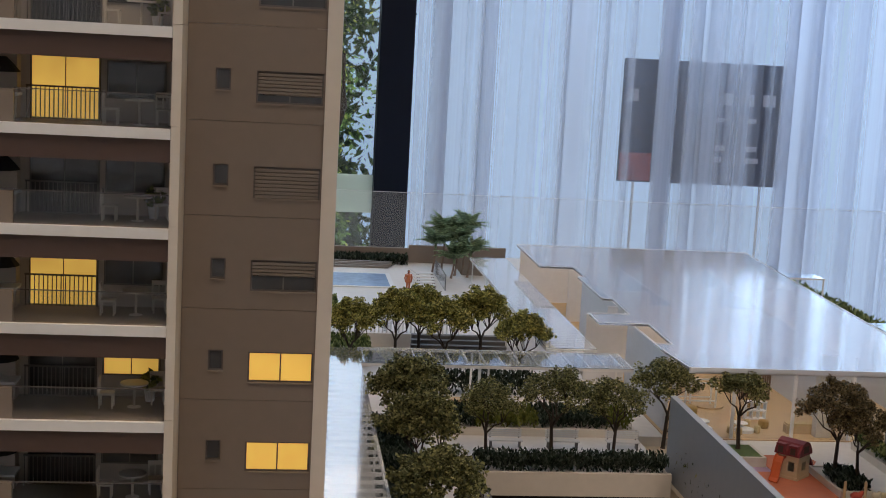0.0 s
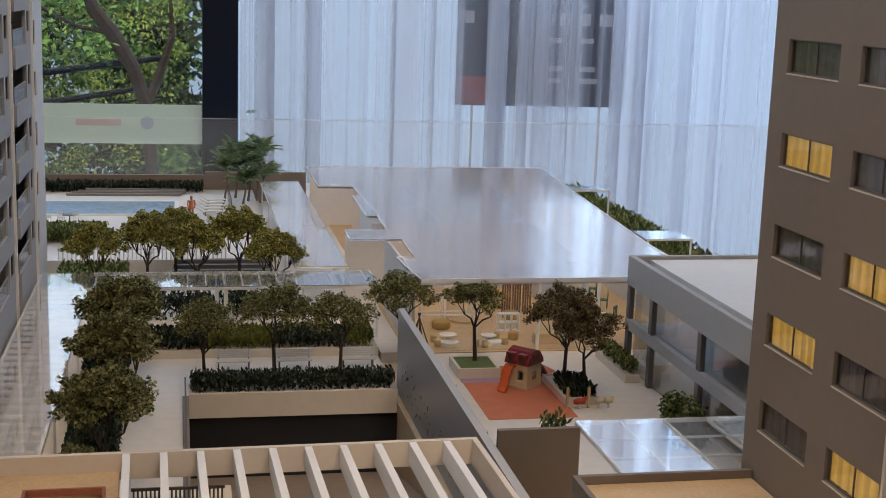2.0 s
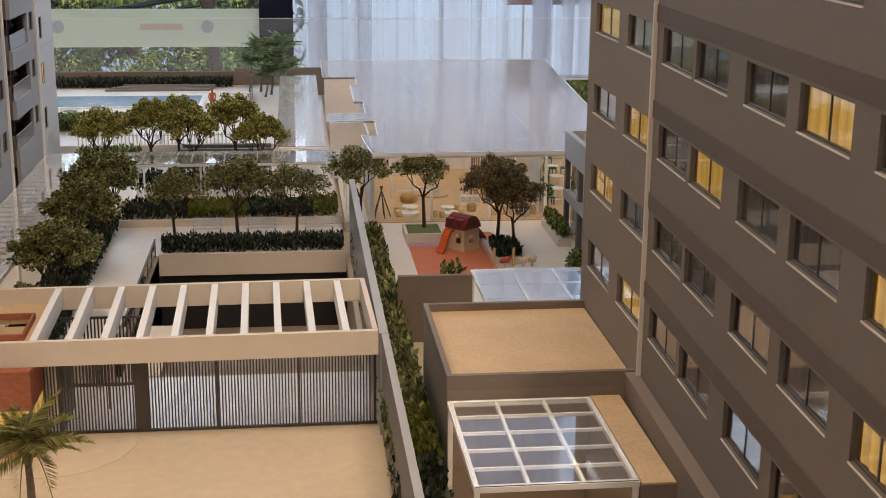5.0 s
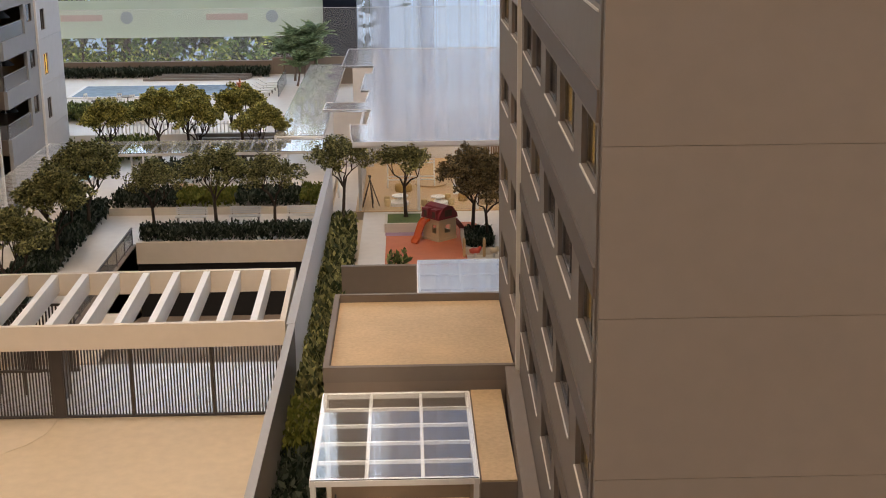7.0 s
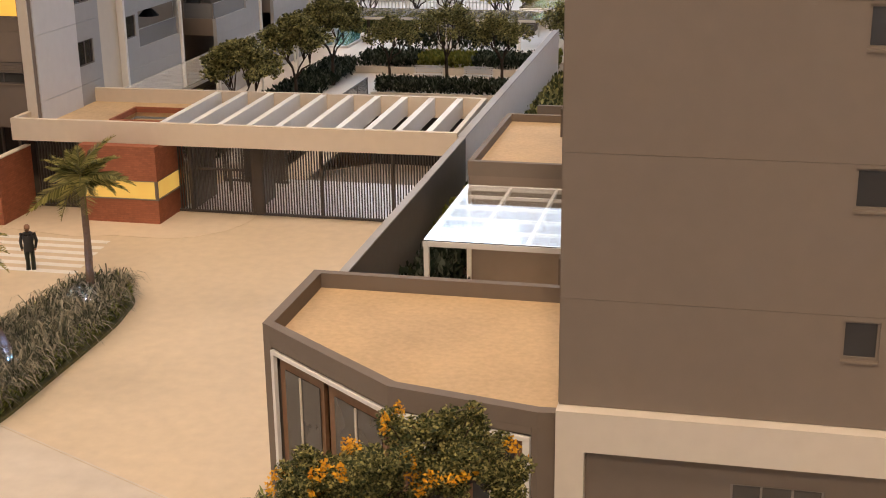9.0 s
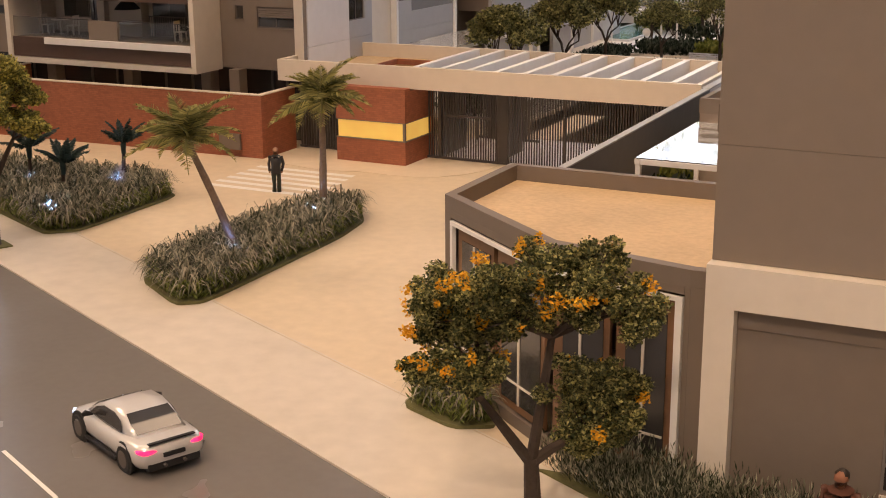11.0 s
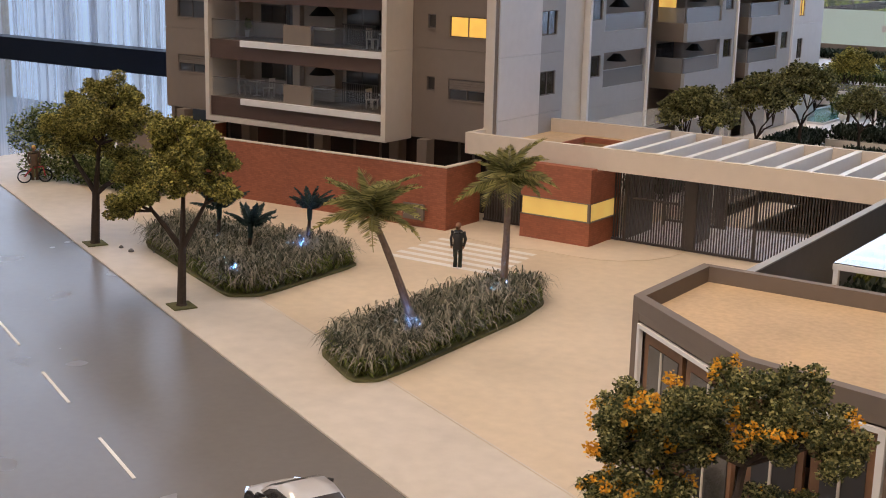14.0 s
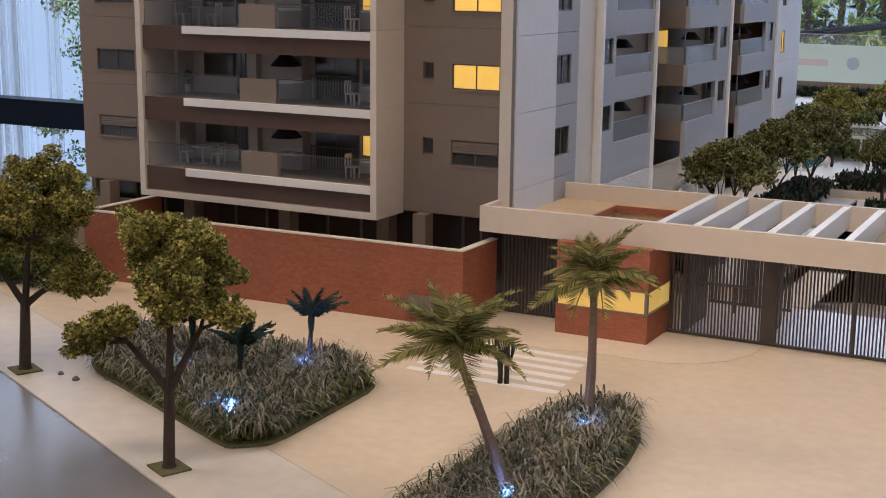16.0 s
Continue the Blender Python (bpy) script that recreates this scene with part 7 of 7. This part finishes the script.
# dining terrace
def chair(mat, label, group, at, turn=0, scale=1.0):
    ob = thing("chair", label, "chair", (0, 0, 0), group)
    part("seat", boxes((-0.22, 0.22, -0.22, 0.22, 0.42, 0.47)), mat, ob)
    bm = bmesh.new()
    box(bm, -0.22, 0.22, 0.19, 0.23, 0.80, 0.95), box(bm, -0.22, -0.17, 0.19, 0.23, 0.471, 0.80), box(bm, 0.17, 0.22, 0.19, 0.23, 0.471, 0.80), box(bm, -0.02, 0.02, 0.19, 0.23, 0.471, 0.80)
    part("backrest", bm, mat, ob)
    for x in (-0.21, 0.16):
        for y in (-0.21, 0.16):
            part("leg", boxes((x, x + 0.05, y, y + 0.05, 0.0, 0.419)), mat, ob)
    ob.matrix_basis = pose(at[0] * S, deep(at[1]), at[2] * S, 0, 0, turn) @ Matrix.Scale(scale, 4)
    return ob


table_yellow = material("yellow_tabletop", (0.62, 0.36, 0.05), 0.5, 0.08, 2, 0.05)
dt = thing("dining_table", "long yellow dining table on the terrace", "table", (3.35, -9.4, 0.12))
part("tabletop", boxes((2.75, 3.95, -10.9, -7.9, 0.84, 0.9)), table_yellow, dt)
for x in (2.85, 3.75):
    for y in (-10.8, -8.1):
        part("leg", boxes((x, x + 0.1, y, y + 0.1, 0.122, 0.839)), table_yellow, dt)
c0 = chair("black", "black dining chair at the yellow table", "dining chairs", (2.42, -8.35, 0.122), 90, 1.1)
for y in (-9.1, -9.9, -10.7):
    copy_thing(c0, pose(2.42 * S, deep(y), 0.122 * S, 0, 0, 90))
for y in (-8.9, -9.75, -10.5):
    copy_thing(c0, pose(4.32 * S, deep(y), 0.122 * S, 0, 0, -90))
for i in range(4):
    solid("terrace_joint", boxes((2.0, 6.4, -11.3 + 1.15 * i, -11.23 + 1.15 * i, 0.121, 0.126)), "umber", "dark joint of the terrace floor", "joint")
solid("terrace_joint", boxes((5.1, 5.17, -12.7, -7.0, 0.121, 0.126)), "umber", "dark joint of the terrace floor", "joint")

# teal pond with globe lamps beyond the pergola
solid("pond_rim", boxes((-19.6, -16.4, 38.4, 38.55, 0.572, 0.72), (-19.6, -16.4, 48.45, 48.6, 0.572, 0.72), (-19.6, -19.45, 38.56, 48.44, 0.572, 0.72), (-16.55, -16.4, 38.56, 48.44, 0.572, 0.72)), "pale", "pale rim of the garden pond", "rim")
teal = material("teal_pond_water", (0.06, 0.22, 0.22), 0.12, 0.3, 1.6, 0.5)
solid("pond_water", boxes((-19.44, -16.56, 38.56, 48.44, 0.572, 0.65)), teal, "still teal water of the garden pond", "water")
for x, y in ((-16.0, 40.9), (-16.0, 47.2), (-12.7, 50.4)):
    base = 1.6 if y > 49.6 else 0.57
    globe = thing("globe_lamp", "white globe garden lamp beside the pond", "lamp", (x, y, base), "globe lamps")
    bm = bmesh.new()
    tube(bm, [(x, y, base), (x, y, base + 0.12)], [0.16, 0.12], 10)
    part("base", bm, "pale", globe)
    bm = bmesh.new()
    tube(bm, [(x, y, base + 0.121 + 0.3 - 0.3 * math.cos(a * math.pi / 8)) for a in range(1, 8)], [0.3 * math.sin(a * math.pi / 8) for a in range(1, 8)], 12)
    part("globe", bm, "white", globe, "", True)
# pool garden
w_chair = chair("white", "white garden chair beside the pool", "pool chairs", (-20.19, 60.93, 1.605), 20)
for x, y, a in ((-21.52, 60.93, 200), (-20.86, 61.78, 100), (-18.3, 62.16, 20), (-19.53, 63.3, 160), (-22.28, 63.11, 60)):
    copy_thing(w_chair, pose(x * S, deep(y), 1.605 * S, 0, 0, a))
for x, y in ((-20.86, 60.83), (-18.87, 62.92)):
    tb2 = thing("garden_table", "round dark garden table beside the pool", "table", (x, y, 1.605), "pool tables")
    bm = bmesh.new()
    tube(bm, [(x, y, 2.3), (x, y, 2.35)], [0.55, 0.55], 16)
    part("tabletop", bm, "charcoal", tb2)
    bm = bmesh.new()
    tube(bm, [(x, y, 1.605), (x, y, 1.63), (x, y, 2.299)], [0.25, 0.05, 0.04], 10)
    part("pedestal", bm, "frame", tb2)


def lounger(at, turn):
    ob = thing("sun_lounger", "white sun lounger beside the pool", "sun lounger", (0, 0, 0), "pool loungers")
    part("bed", boxes((-0.32, 0.32, -0.6, 0.9, 0.28, 0.36)), "white", ob)
    bm = bmesh.new()
    loft(bm, [[(-0.32, y, z), (0.32, y, z), (0.32, y, z + 0.07), (-0.32, y, z + 0.07)] for y, z in ((-0.6, 0.285), (-1.15, 0.62))])
    part("backrest", bm, "white", ob)
    for x in (-0.3, 0.24):
        for y in (-0.5, 0.75):
            part("leg", boxes((x, x + 0.06, y, y + 0.06, 0.0, 0.279)), "frame", ob)
    ob.matrix_basis = pose(at[0] * S, deep(at[1]), at[2] * S, 0, 0, turn)
    return ob


l0 = lounger((-8.25, 66.62, 1.605), -80)
for i in range(1, 5):
    copy_thing(l0, pose((-8.25 + 0.11 * i) * S, deep((66.62 + 1.42 * i)), 1.605 * S, 0, 0, -80))
hedge("low clipped hedge behind the pool", -42.95, -8.63, 77.9, 79.51, 1.6, 2.45, "hedge", 80, 0.18, 71)
hedge("dark shrubs beside the pool tables", -23.04, -15.93, 55.24, 58.56, 1.6, 2.6, "shrub", 110, 0.16, 72)
for i in range(4):
    deck = thing("deck_board", "long grey boards lying stacked by the hedge", "planks", (-14, 76.57, 1.6), "stacked boards")
    bm = bmesh.new()
    y, tilt = 76.0 + 0.34 * i, (0.0, 0.35, 0.1, 0.45)[i]
    prism(bm, [(-20.2 + 0.5 * i, y + tilt), (-10.6 + 0.15 * i, y), (-10.6 + 0.15 * i, y + 0.26), (-20.2 + 0.5 * i, y + tilt + 0.26)], 1.604 + 0.02 * i, 1.80 + 0.08 * i)
    part("board", bm, "shade", deck)
fen = thing("pool_fence", "white picket fence on the edge of the pool deck", "fence", (-15, 49.8, 1.6))
for i in range(40):
    x = -18.6 + 0.28 * i
    part("picket", boxes((x, x + 0.09, 49.8, 49.85, 1.605, 2.5)), "white", fen)
part("rail", boxes((-18.6, -7.6, 49.851, 49.89, 2.25, 2.33)), "white", fen)
scr = thing("pool_screen", "grey glass screen beside the pool loungers", "screen", (-6.54, 70, 1.6))
part("panel", boxes((-6.64, -6.56, 66.14, 73.73, 1.605, 2.9)), "frostglass", scr)
st = thing("bleacher_steps", "dark grey stepped benches rising to the pool deck", "steps", (-8, 46, 0.575))
for i in range(5):
    part("step", boxes((-11.4 + 0.1 * i, -4.6, 46.0 + 0.7 * i, 46.45 + 0.7 * i, 0.575, 0.95 + 0.2 * i)), "charcoal", st)
hedge("dark hedge behind the clubhouse", 20.6, 26.6, 42.0, 80.0, 0.57, 2.2, "shrub", 45, 0.22, 73)
hedge("yellow-green shrubs beside the clubhouse", 20.0, 26.6, 36.0, 41.5, 0.57, 1.8, "lime", 60, 0.2, 74)
for y0, y1, x0 in ((56.5, 58.6, 18.7), (37.4, 40.2, 17.6)):
    cn = thing("side_canopy", "small clear acrylic canopy of the clubhouse", "canopy", (x0 + 1, y0 + 0.8, 0.57), "side canopies")
    g = part("sheet", boxes((x0, x0 + 3.0, y0, y1, 5.2, 5.3)), "acrylic", cn)
    g.visible_shadow = False
    part("rim", boxes((x0, x0 + 3.0, y0 - 0.05, y0 - 0.003, 5.2, 5.32)), "white", cn)
    for x in (x0 + 0.05, x0 + 2.85):
        part("post", boxes((x, x + 0.1, y0, y0 + 0.1, 0.575, 5.199)), "white", cn)

# clubhouse rooms
rt = thing("play_table", "low round white play table with ring seats", "table", (0, 0, 0), "play tables")
bm = bmesh.new()
tube(bm, [(0, 0, 0.0), (0, 0, 0.40), (0, 0, 0.401), (0, 0, 0.46)], [0.16, 0.16, 0.5, 0.5], 20)
part("tabletop", bm, "white", rt)
bm = bmesh.new()
tube(bm, [(-0.1, -0.5, 0.0), (-0.1, -0.5, 0.2), (-0.1, -0.5, 0.22)], [0.62, 0.62, 0.56], 20)
part("ring_seat", bm, "white", rt)
rt.matrix_basis = pose(4.05 * S, deep(31.7), 0.622 * S)
again(rt, (6.35, 31.6, 0.622), 25, 0.88)
small_seat = material("straw_upholstery", (0.58, 0.44, 0.22), 0.8, 0.1, 3, 0.1)
for x, y in ((3.3, 30.9), (3.25, 31.8), (5.5, 30.85), (5.9, 30.5), (7.15, 31.0), (7.0, 32.2)):
    bm = bmesh.new()
    tube(bm, [(x, y, 0.624), (x, y, 0.66), (x, y, 0.98), (x, y, 1.02)], [0.17, 0.19, 0.19, 0.16], 12)
    tagged(link("stool", bm, small_seat, True), "small round straw-coloured stool in the playroom", "stool", "playroom stools")
bn = thing("window_bench", "low tan wooden bench behind the glass front", "bench", (10.3, 30.6, 0.622))
part("body", boxes((8.85, 11.75, 30.85, 31.4, 0.622, 1.1)), "roofsand", bn)
part("cushion", boxes((8.9, 11.7, 30.87, 31.38, 1.103, 1.2)), small_seat, bn, "straw-coloured cushion")
fr = thing("climbing_structure", "white open climbing frame in the playroom", "climbing frame", (4.8, 36.0, 0.622))
for x in (3.2, 4.6, 6.2):
    for y in (35.6, 36.5):
        part("post", boxes((x, x + 0.09, y, y + 0.09, 0.622, 2.3)), "white", fr)
for y in (35.6, 36.5):
    for z in (1.1, 2.2):
        part("bar", boxes((3.291, 4.599, y + 0.01, y + 0.08, z, z + 0.08), (4.691, 6.199, y + 0.01, y + 0.08, z, z + 0.08)), "white", fr)
g_chair = chair(material("green_plastic", (0.01, 0.12, 0.05), 0.5, 0.1, 3, 0.05), "green chair in the clubhouse cafe", "cafe chairs", (13.1, 33.4, 0.622), 10, 1.1)
for x, y, a in ((12.9, 34.4, 80), (14.7, 35.0, 230), (13.5, 38.2, 80), (15.5, 38.8, 250), (14.5, 39.6, 170), (13.8, 41.6, 80), (15.8, 41.9, 260), (14.8, 43.0, 180), (13.6, 36.4, 30)):
    copy_thing(g_chair, pose(x * S, deep(y), 0.622 * S, 0, 0, a) @ Matrix.Scale(1.1, 4))
for x, y in ((13.8, 34.7), (14.5, 38.4), (14.8, 41.6)):
    ct = thing("cafe_table", "round white table in the cafe", "table", (x, y, 0.622), "cafe tables")
    bm = bmesh.new()
    tube(bm, [(x, y, 1.32), (x, y, 1.38)], [0.5, 0.5], 16)
    part("tabletop", bm, "white", ct)
    bm = bmesh.new()
    tube(bm, [(x, y, 0.622), (x, y, 0.66), (x, y, 1.319)], [0.28, 0.05, 0.05], 10)
    part("pedestal", bm, "white", ct)
sh = thing("low_shelf", "low white open shelf in the playroom", "shelf", (8.0, 33.8, 0.622))
bm = bmesh.new()
for i in range(4):
    box(bm, 7.4 + 0.4 * i, 7.46 + 0.4 * i, 33.6, 34.0, 0.622, 1.7)
part("upright", bm, "white", sh)
for z in (0.63, 1.13, 1.64):
    part("board", boxes((7.37, 8.69, 33.58, 34.02, z, z + 0.06)), "white", sh)
tp = thing("play_tent", "tall play tent of leaning brown poles", "tent", (2.25, 31.0, 0.622))
for a in range(5):
    c, s2 = math.cos(a * 1.257), math.sin(a * 1.257)
    bm = bmesh.new()
    tube(bm, [(2.25 + c * 0.55, 31.0 + s2 * 0.55, 0.622), (2.25 - c * 0.08, 31.0 - s2 * 0.08, 2.5)], [0.04, 0.035], 6)
    part("pole", bm, "bark", tp)
solid("play_rug", (lambda b: (tube(b, [(6.0, 36.5, 0.622), (6.0, 36.5, 0.72)], [1.0, 1.0], 20), b)[1])(bmesh.new()), "wood", "round tan play cushion on the floor", "cushion", "")
tan = material("mustard_upholstery", (0.42, 0.27, 0.09), 0.8, 0.1, 3, 0.2)
for x, y, r in ((4.25, 34.7, 0.55), (8.9, 36.6, 0.5), (7.9, 32.0, 0.3)):
    bm = bmesh.new()
    tube(bm, [(x, y, 0.624), (x, y, 0.7), (x, y, 1.0), (x, y, 1.08)], [r * 0.92, r, r, r * 0.85], 16)
    tagged(link("pouf", bm, tan, True), "round mustard pouf on the playroom floor", "pouf", "playroom poufs")
for x in (8.7, 9.35, 10.0):
    slat_wall = thing("wood_screen", "reddish-brown slatted screen in the playroom", "screen", (x, 38.0, 0.622), "playroom screens")
    for i in range(4):
        part("slat", boxes((x + 0.15 * i, x + 0.15 * i + 0.1, 38.0, 38.08, 0.624, 3.4)), "walnut", slat_wall)
# pebbles dropped on the footpath
for x, y, r in ((-27.0, -13.1, 0.10), (-26.2, -13.3, 0.13), (-25.4, -12.8, 0.08), (-3.0, -27.5, 0.07), (2.2, -28.6, 0.09)):
    bm = bmesh.new()
    tube(bm, [(x, y, 0.0), (x + 0.02, y, r * 0.5), (x, y + 0.02, r * 0.9)], [r, r * 0.95, r * 0.4], 7)
    tagged(link("pebble", bm, "charcoal"), "tiny dark crumb lying on the footpath", "pebble", "dropped crumbs")
for x0, y0, x1, y1 in ((3.2, 46.0, 5.0, 47.0), (8.0, 46.0, 10.5, 47.2), (14.0, 43.5, 16.0, 45.0), (9.0, 55.0, 11.0, 56.2), (15.0, 55.0, 17.0, 56.0), (3.0, 52.0, 4.0, 54.0)):
    cb = thing("room_cabinet", "pale cabinet inside the clubhouse", "cabinet", (x0, y0, 0.622), "room cabinets")
    part("body", boxes((x0, x1, y0, y1, 0.622, 1.5)), "cream", cb)
    part("top", boxes((x0 - 0.04, x1 + 0.04, y0 - 0.04, y1 + 0.04, 1.503, 1.56)), "wood", cb)

# balcony furniture of tower one
bt = thing("balcony_table", "small pale table on the balcony", "table", (0, 0, 0), "balcony tables")
bm = bmesh.new()
tube(bm, [(0, 0, 0.70), (0, 0, 0.75)], [0.42, 0.42], 14)
part("tabletop", bm, "cream", bt)
bm = bmesh.new()
tube(bm, [(0, 0, 0.0), (0, 0, 0.03), (0, 0, 0.699)], [0.22, 0.04, 0.04], 8)
part("pedestal", bm, "cream", bt)
bt.matrix_basis = pose(-24.4 * S, deep(0.9), 4.472 * S)
bc = chair("cream", "pale slim chair on the balcony", "balcony chairs", (-25.2, 0.8, 4.472), 90)
for k in range(7):
    z = 4.472 + H * k
    if k:
        copy_thing(bt, pose(-24.4 * S, deep(0.9), z * S))
        copy_thing(bc, pose(-25.2 * S, deep(0.8), z * S, 0, 0, 90))
    copy_thing(bc, pose(-23.75 * S, deep(1.3), z * S, 0, 0, 10))
    if k % 2 == 0:
        copy_thing(bt, pose(-32.6 * S, deep(0.9), z * S))
        copy_thing(bc, pose(-33.4 * S, deep(0.9), z * S, 0, 0, 90))
        copy_thing(bc, pose(-31.8 * S, deep(0.9), z * S, 0, 0, -90))
    pot = thing("potted_plant", "small leafy plant in a pot on the balcony", "plant", (-33.9 if k % 2 else -23.95, 1.55, z), "balcony plants")
    px = -33.9 if k % 2 else -24.0
    bm = bmesh.new()
    tube(bm, [(px, 1.55, z), (px, 1.55, z + 0.35)], [0.13, 0.18], 10)
    part("pot", bm, "white", pot)
    bm = bmesh.new()
    leaf_cloud(bm, random.Random(80 + k), [(px, 1.55, z + 0.65, 0.3)], 160, 0.12, 0.8)
    part("leaves", bm, "shrub", pot)

# ---- outside the glazing: garden, logos on the film ----
rng = random.Random(90)
npr = np.random.default_rng(91)


def foliage(name, label, clumps, per, size, mat):
    """Leaf facets gathered in many loose clumps."""
    where = np.repeat(np.array([c[:3] for c in clumps]), per, axis=0)
    wide = np.repeat(np.array([c[3] for c in clumps]), per)[:, None]
    mid = where + npr.normal(size=where.shape) * wide * np.array((0.5, 0.5, 0.42))
    t = npr.normal(size=where.shape)
    t /= np.linalg.norm(t, axis=1)[:, None]
    b = np.cross(t, npr.normal(size=where.shape))
    b /= np.linalg.norm(b, axis=1)[:, None]
    s = npr.uniform(size[0], size[1], size=(len(mid), 1))
    quad = np.stack((mid + t * s, mid + b * s * 0.42, mid - t * s * 0.8, mid - b * s * 0.42), axis=1).reshape(-1, 3)
    quad[:, 1] *= 1.035
    me = bpy.data.meshes.new(name)
    me.from_pydata((quad * S).tolist(), [], np.arange(len(quad)).reshape(-1, 4).tolist())
    me.materials.append(mat)
    return tagged(new(name, me), label, "foliage", "", "stuff")


spots = [(rng.uniform(-215, -10), rng.uniform(166, 205), rng.uniform(-42, 33), rng.uniform(2.0, 6.5)) for _ in range(1500)]
# sun, half shade and deep shade are painted into three leaf colours
foliage("garden_foliage", "yellow-green garden leaves in painted sunlit tones outside the window", [c for c in spots if rng.random() < 0.42], 150, (0.18, 0.6), leafy("painted_sunlit_leaves", (0.12, 0.18, 0.03), (0.80, 0.84, 0.18), 0.6, 1.5))
foliage("garden_foliage", "green garden leaves in painted half-shade tones outside the window", [c for c in spots if rng.random() < 0.6], 130, (0.22, 0.85), leafy("green_garden_leaves", (0.016, 0.045, 0.014), (0.26, 0.42, 0.10), 0.5, 1.5))
foliage("garden_thicket", "thicket in painted shade tones behind the garden leaves", [(rng.uniform(-235, -4), rng.uniform(215, 236), rng.uniform(-46, 27), rng.uniform(4, 9)) for _ in range(620)] + [(rng.uniform(-24, -10), rng.uniform(205, 236), rng.uniform(-30, 34), rng.uniform(2, 4)) for _ in range(130)], 60, (0.8, 2.2), leafy("painted_shade_leaves", (0.006, 0.018, 0.006), (0.06, 0.09, 0.03)))
foliage("garden_foliage", "large glossy green leaves close outside the window", [(rng.uniform(-120, -17), rng.uniform(156, 163), 9 + abs(rng.gauss(0, 16)), rng.uniform(1.5, 4.0)) for _ in range(330)], 16, (0.35, 0.95), leafy("large_garden_leaves", (0.05, 0.12, 0.03), (0.42, 0.66, 0.16), 0.4, 1.2))
bm = bmesh.new()
tube(bm, [(-26.0, 156, 26), (-24.1, 156, 19.6), (-22.6, 156, 15.5), (-20.0, 156, 12.2), (-17.2, 156, 7.3), (-15.4, 156, 1.9), (-14.6, 156, -8), (-14.4, 156, -50)], [0.5, 0.75, 1.0, 1.15, 1.05, 1.0, 1.0, 1.1], 9)
tube(bm, [(-15.4, 156, 1.9), (-13.6, 156.5, 6.0), (-11.6, 157, 12.0), (-11.9, 157, 20.0)], [0.7, 0.7, 0.55, 0.35], 7)
tube(bm, [(-20.0, 156, 12.2), (-25.0, 157, 13.0), (-32.0, 158, 16.5)], [0.4, 0.32, 0.2], 6)
tagged(link("garden_trunk", bm, "bark"), "dark leaning forked trunk in the garden outside", "trunk", "", "stuff")
bm = bmesh.new()
for i in range(14):
    x = rng.uniform(-110, -34)
    tube(bm, [(x, 186, -50), (x + rng.uniform(-8, 8), 186, 10), (x + rng.uniform(-24, 24), 184, 34)], [0.9, 0.6, 0.35], 6)
tagged(link("garden_branches", bm, "bark"), "grey-brown branches among the garden leaves", "branches", "", "stuff")
for z0, z1, r in ((5.4, 8.6, 0.55), (0.8, 4.6, 0.5), (-0.6, 2.9, 0.2)):
    bm = bmesh.new()
    tube(bm, [(-80, 160, z0 - 6.0), (-35, 160, z0), (-13, 160, z1)], [r, r, r * 0.8], 8)
    tagged(link("garden_pole", bm, "column"), "slanting dark pole in the garden outside", "pole", "garden poles")
for x, z0 in ((-36, 0.6), (-80, 0.6), (-15, 0.6), (-120, 0.6)):
    sg = thing("window_sticker", "faded blue and red sticker on the frosted film", "sticker", (x, YB - 0.6, z0), "window stickers")
    bm = bmesh.new()
    tube(bm, [(x, YB - 0.62, z0), (x, YB - 0.53, z0)], [0.9, 0.9], 18)
    part("disc", bm, material("sticker_blue", (0.42, 0.50, 0.60), 0.6, 0.05, 1, 0), sg)
    part("bar", boxes((x - 9.5, x - 3.5, YB - 0.62, YB - 0.53, z0 - 0.45, z0 + 0.45)), material("sticker_red", (0.62, 0.50, 0.50), 0.6, 0.05, 1, 0), sg, "faded red bar")
tk = thing("ceiling_spotlight", "black ceiling spotlight aimed at the model", "lamp", (30, -151, CEIL))
bm = bmesh.new()
tube(bm, [(30, -152.5, 131.5), (30, -151.5, 130.0), (30, -150.6, 128.8)], [2.2, 2.4, 2.4], 16)
part("barrel", bm, "black", tk)
bm = bmesh.new()
tube(bm, [(30, -152.0, CEIL - 0.01), (30, -152.0, 131.0)], [0.6, 0.6], 10)
part("stem", bm, "black", tk)
# ceiling lamp housings
for x, y in [row[:2] for row in LAMPS]:
    lamp = thing("ceiling_lamp", "square white showroom ceiling lamp", "lamp", (x, y, CEIL), "ceiling lamps")
    part("housing", boxes((x - 14, x + 14, y - 14, y + 14, CEIL - 2.5, CEIL - 0.01)), "white", lamp)
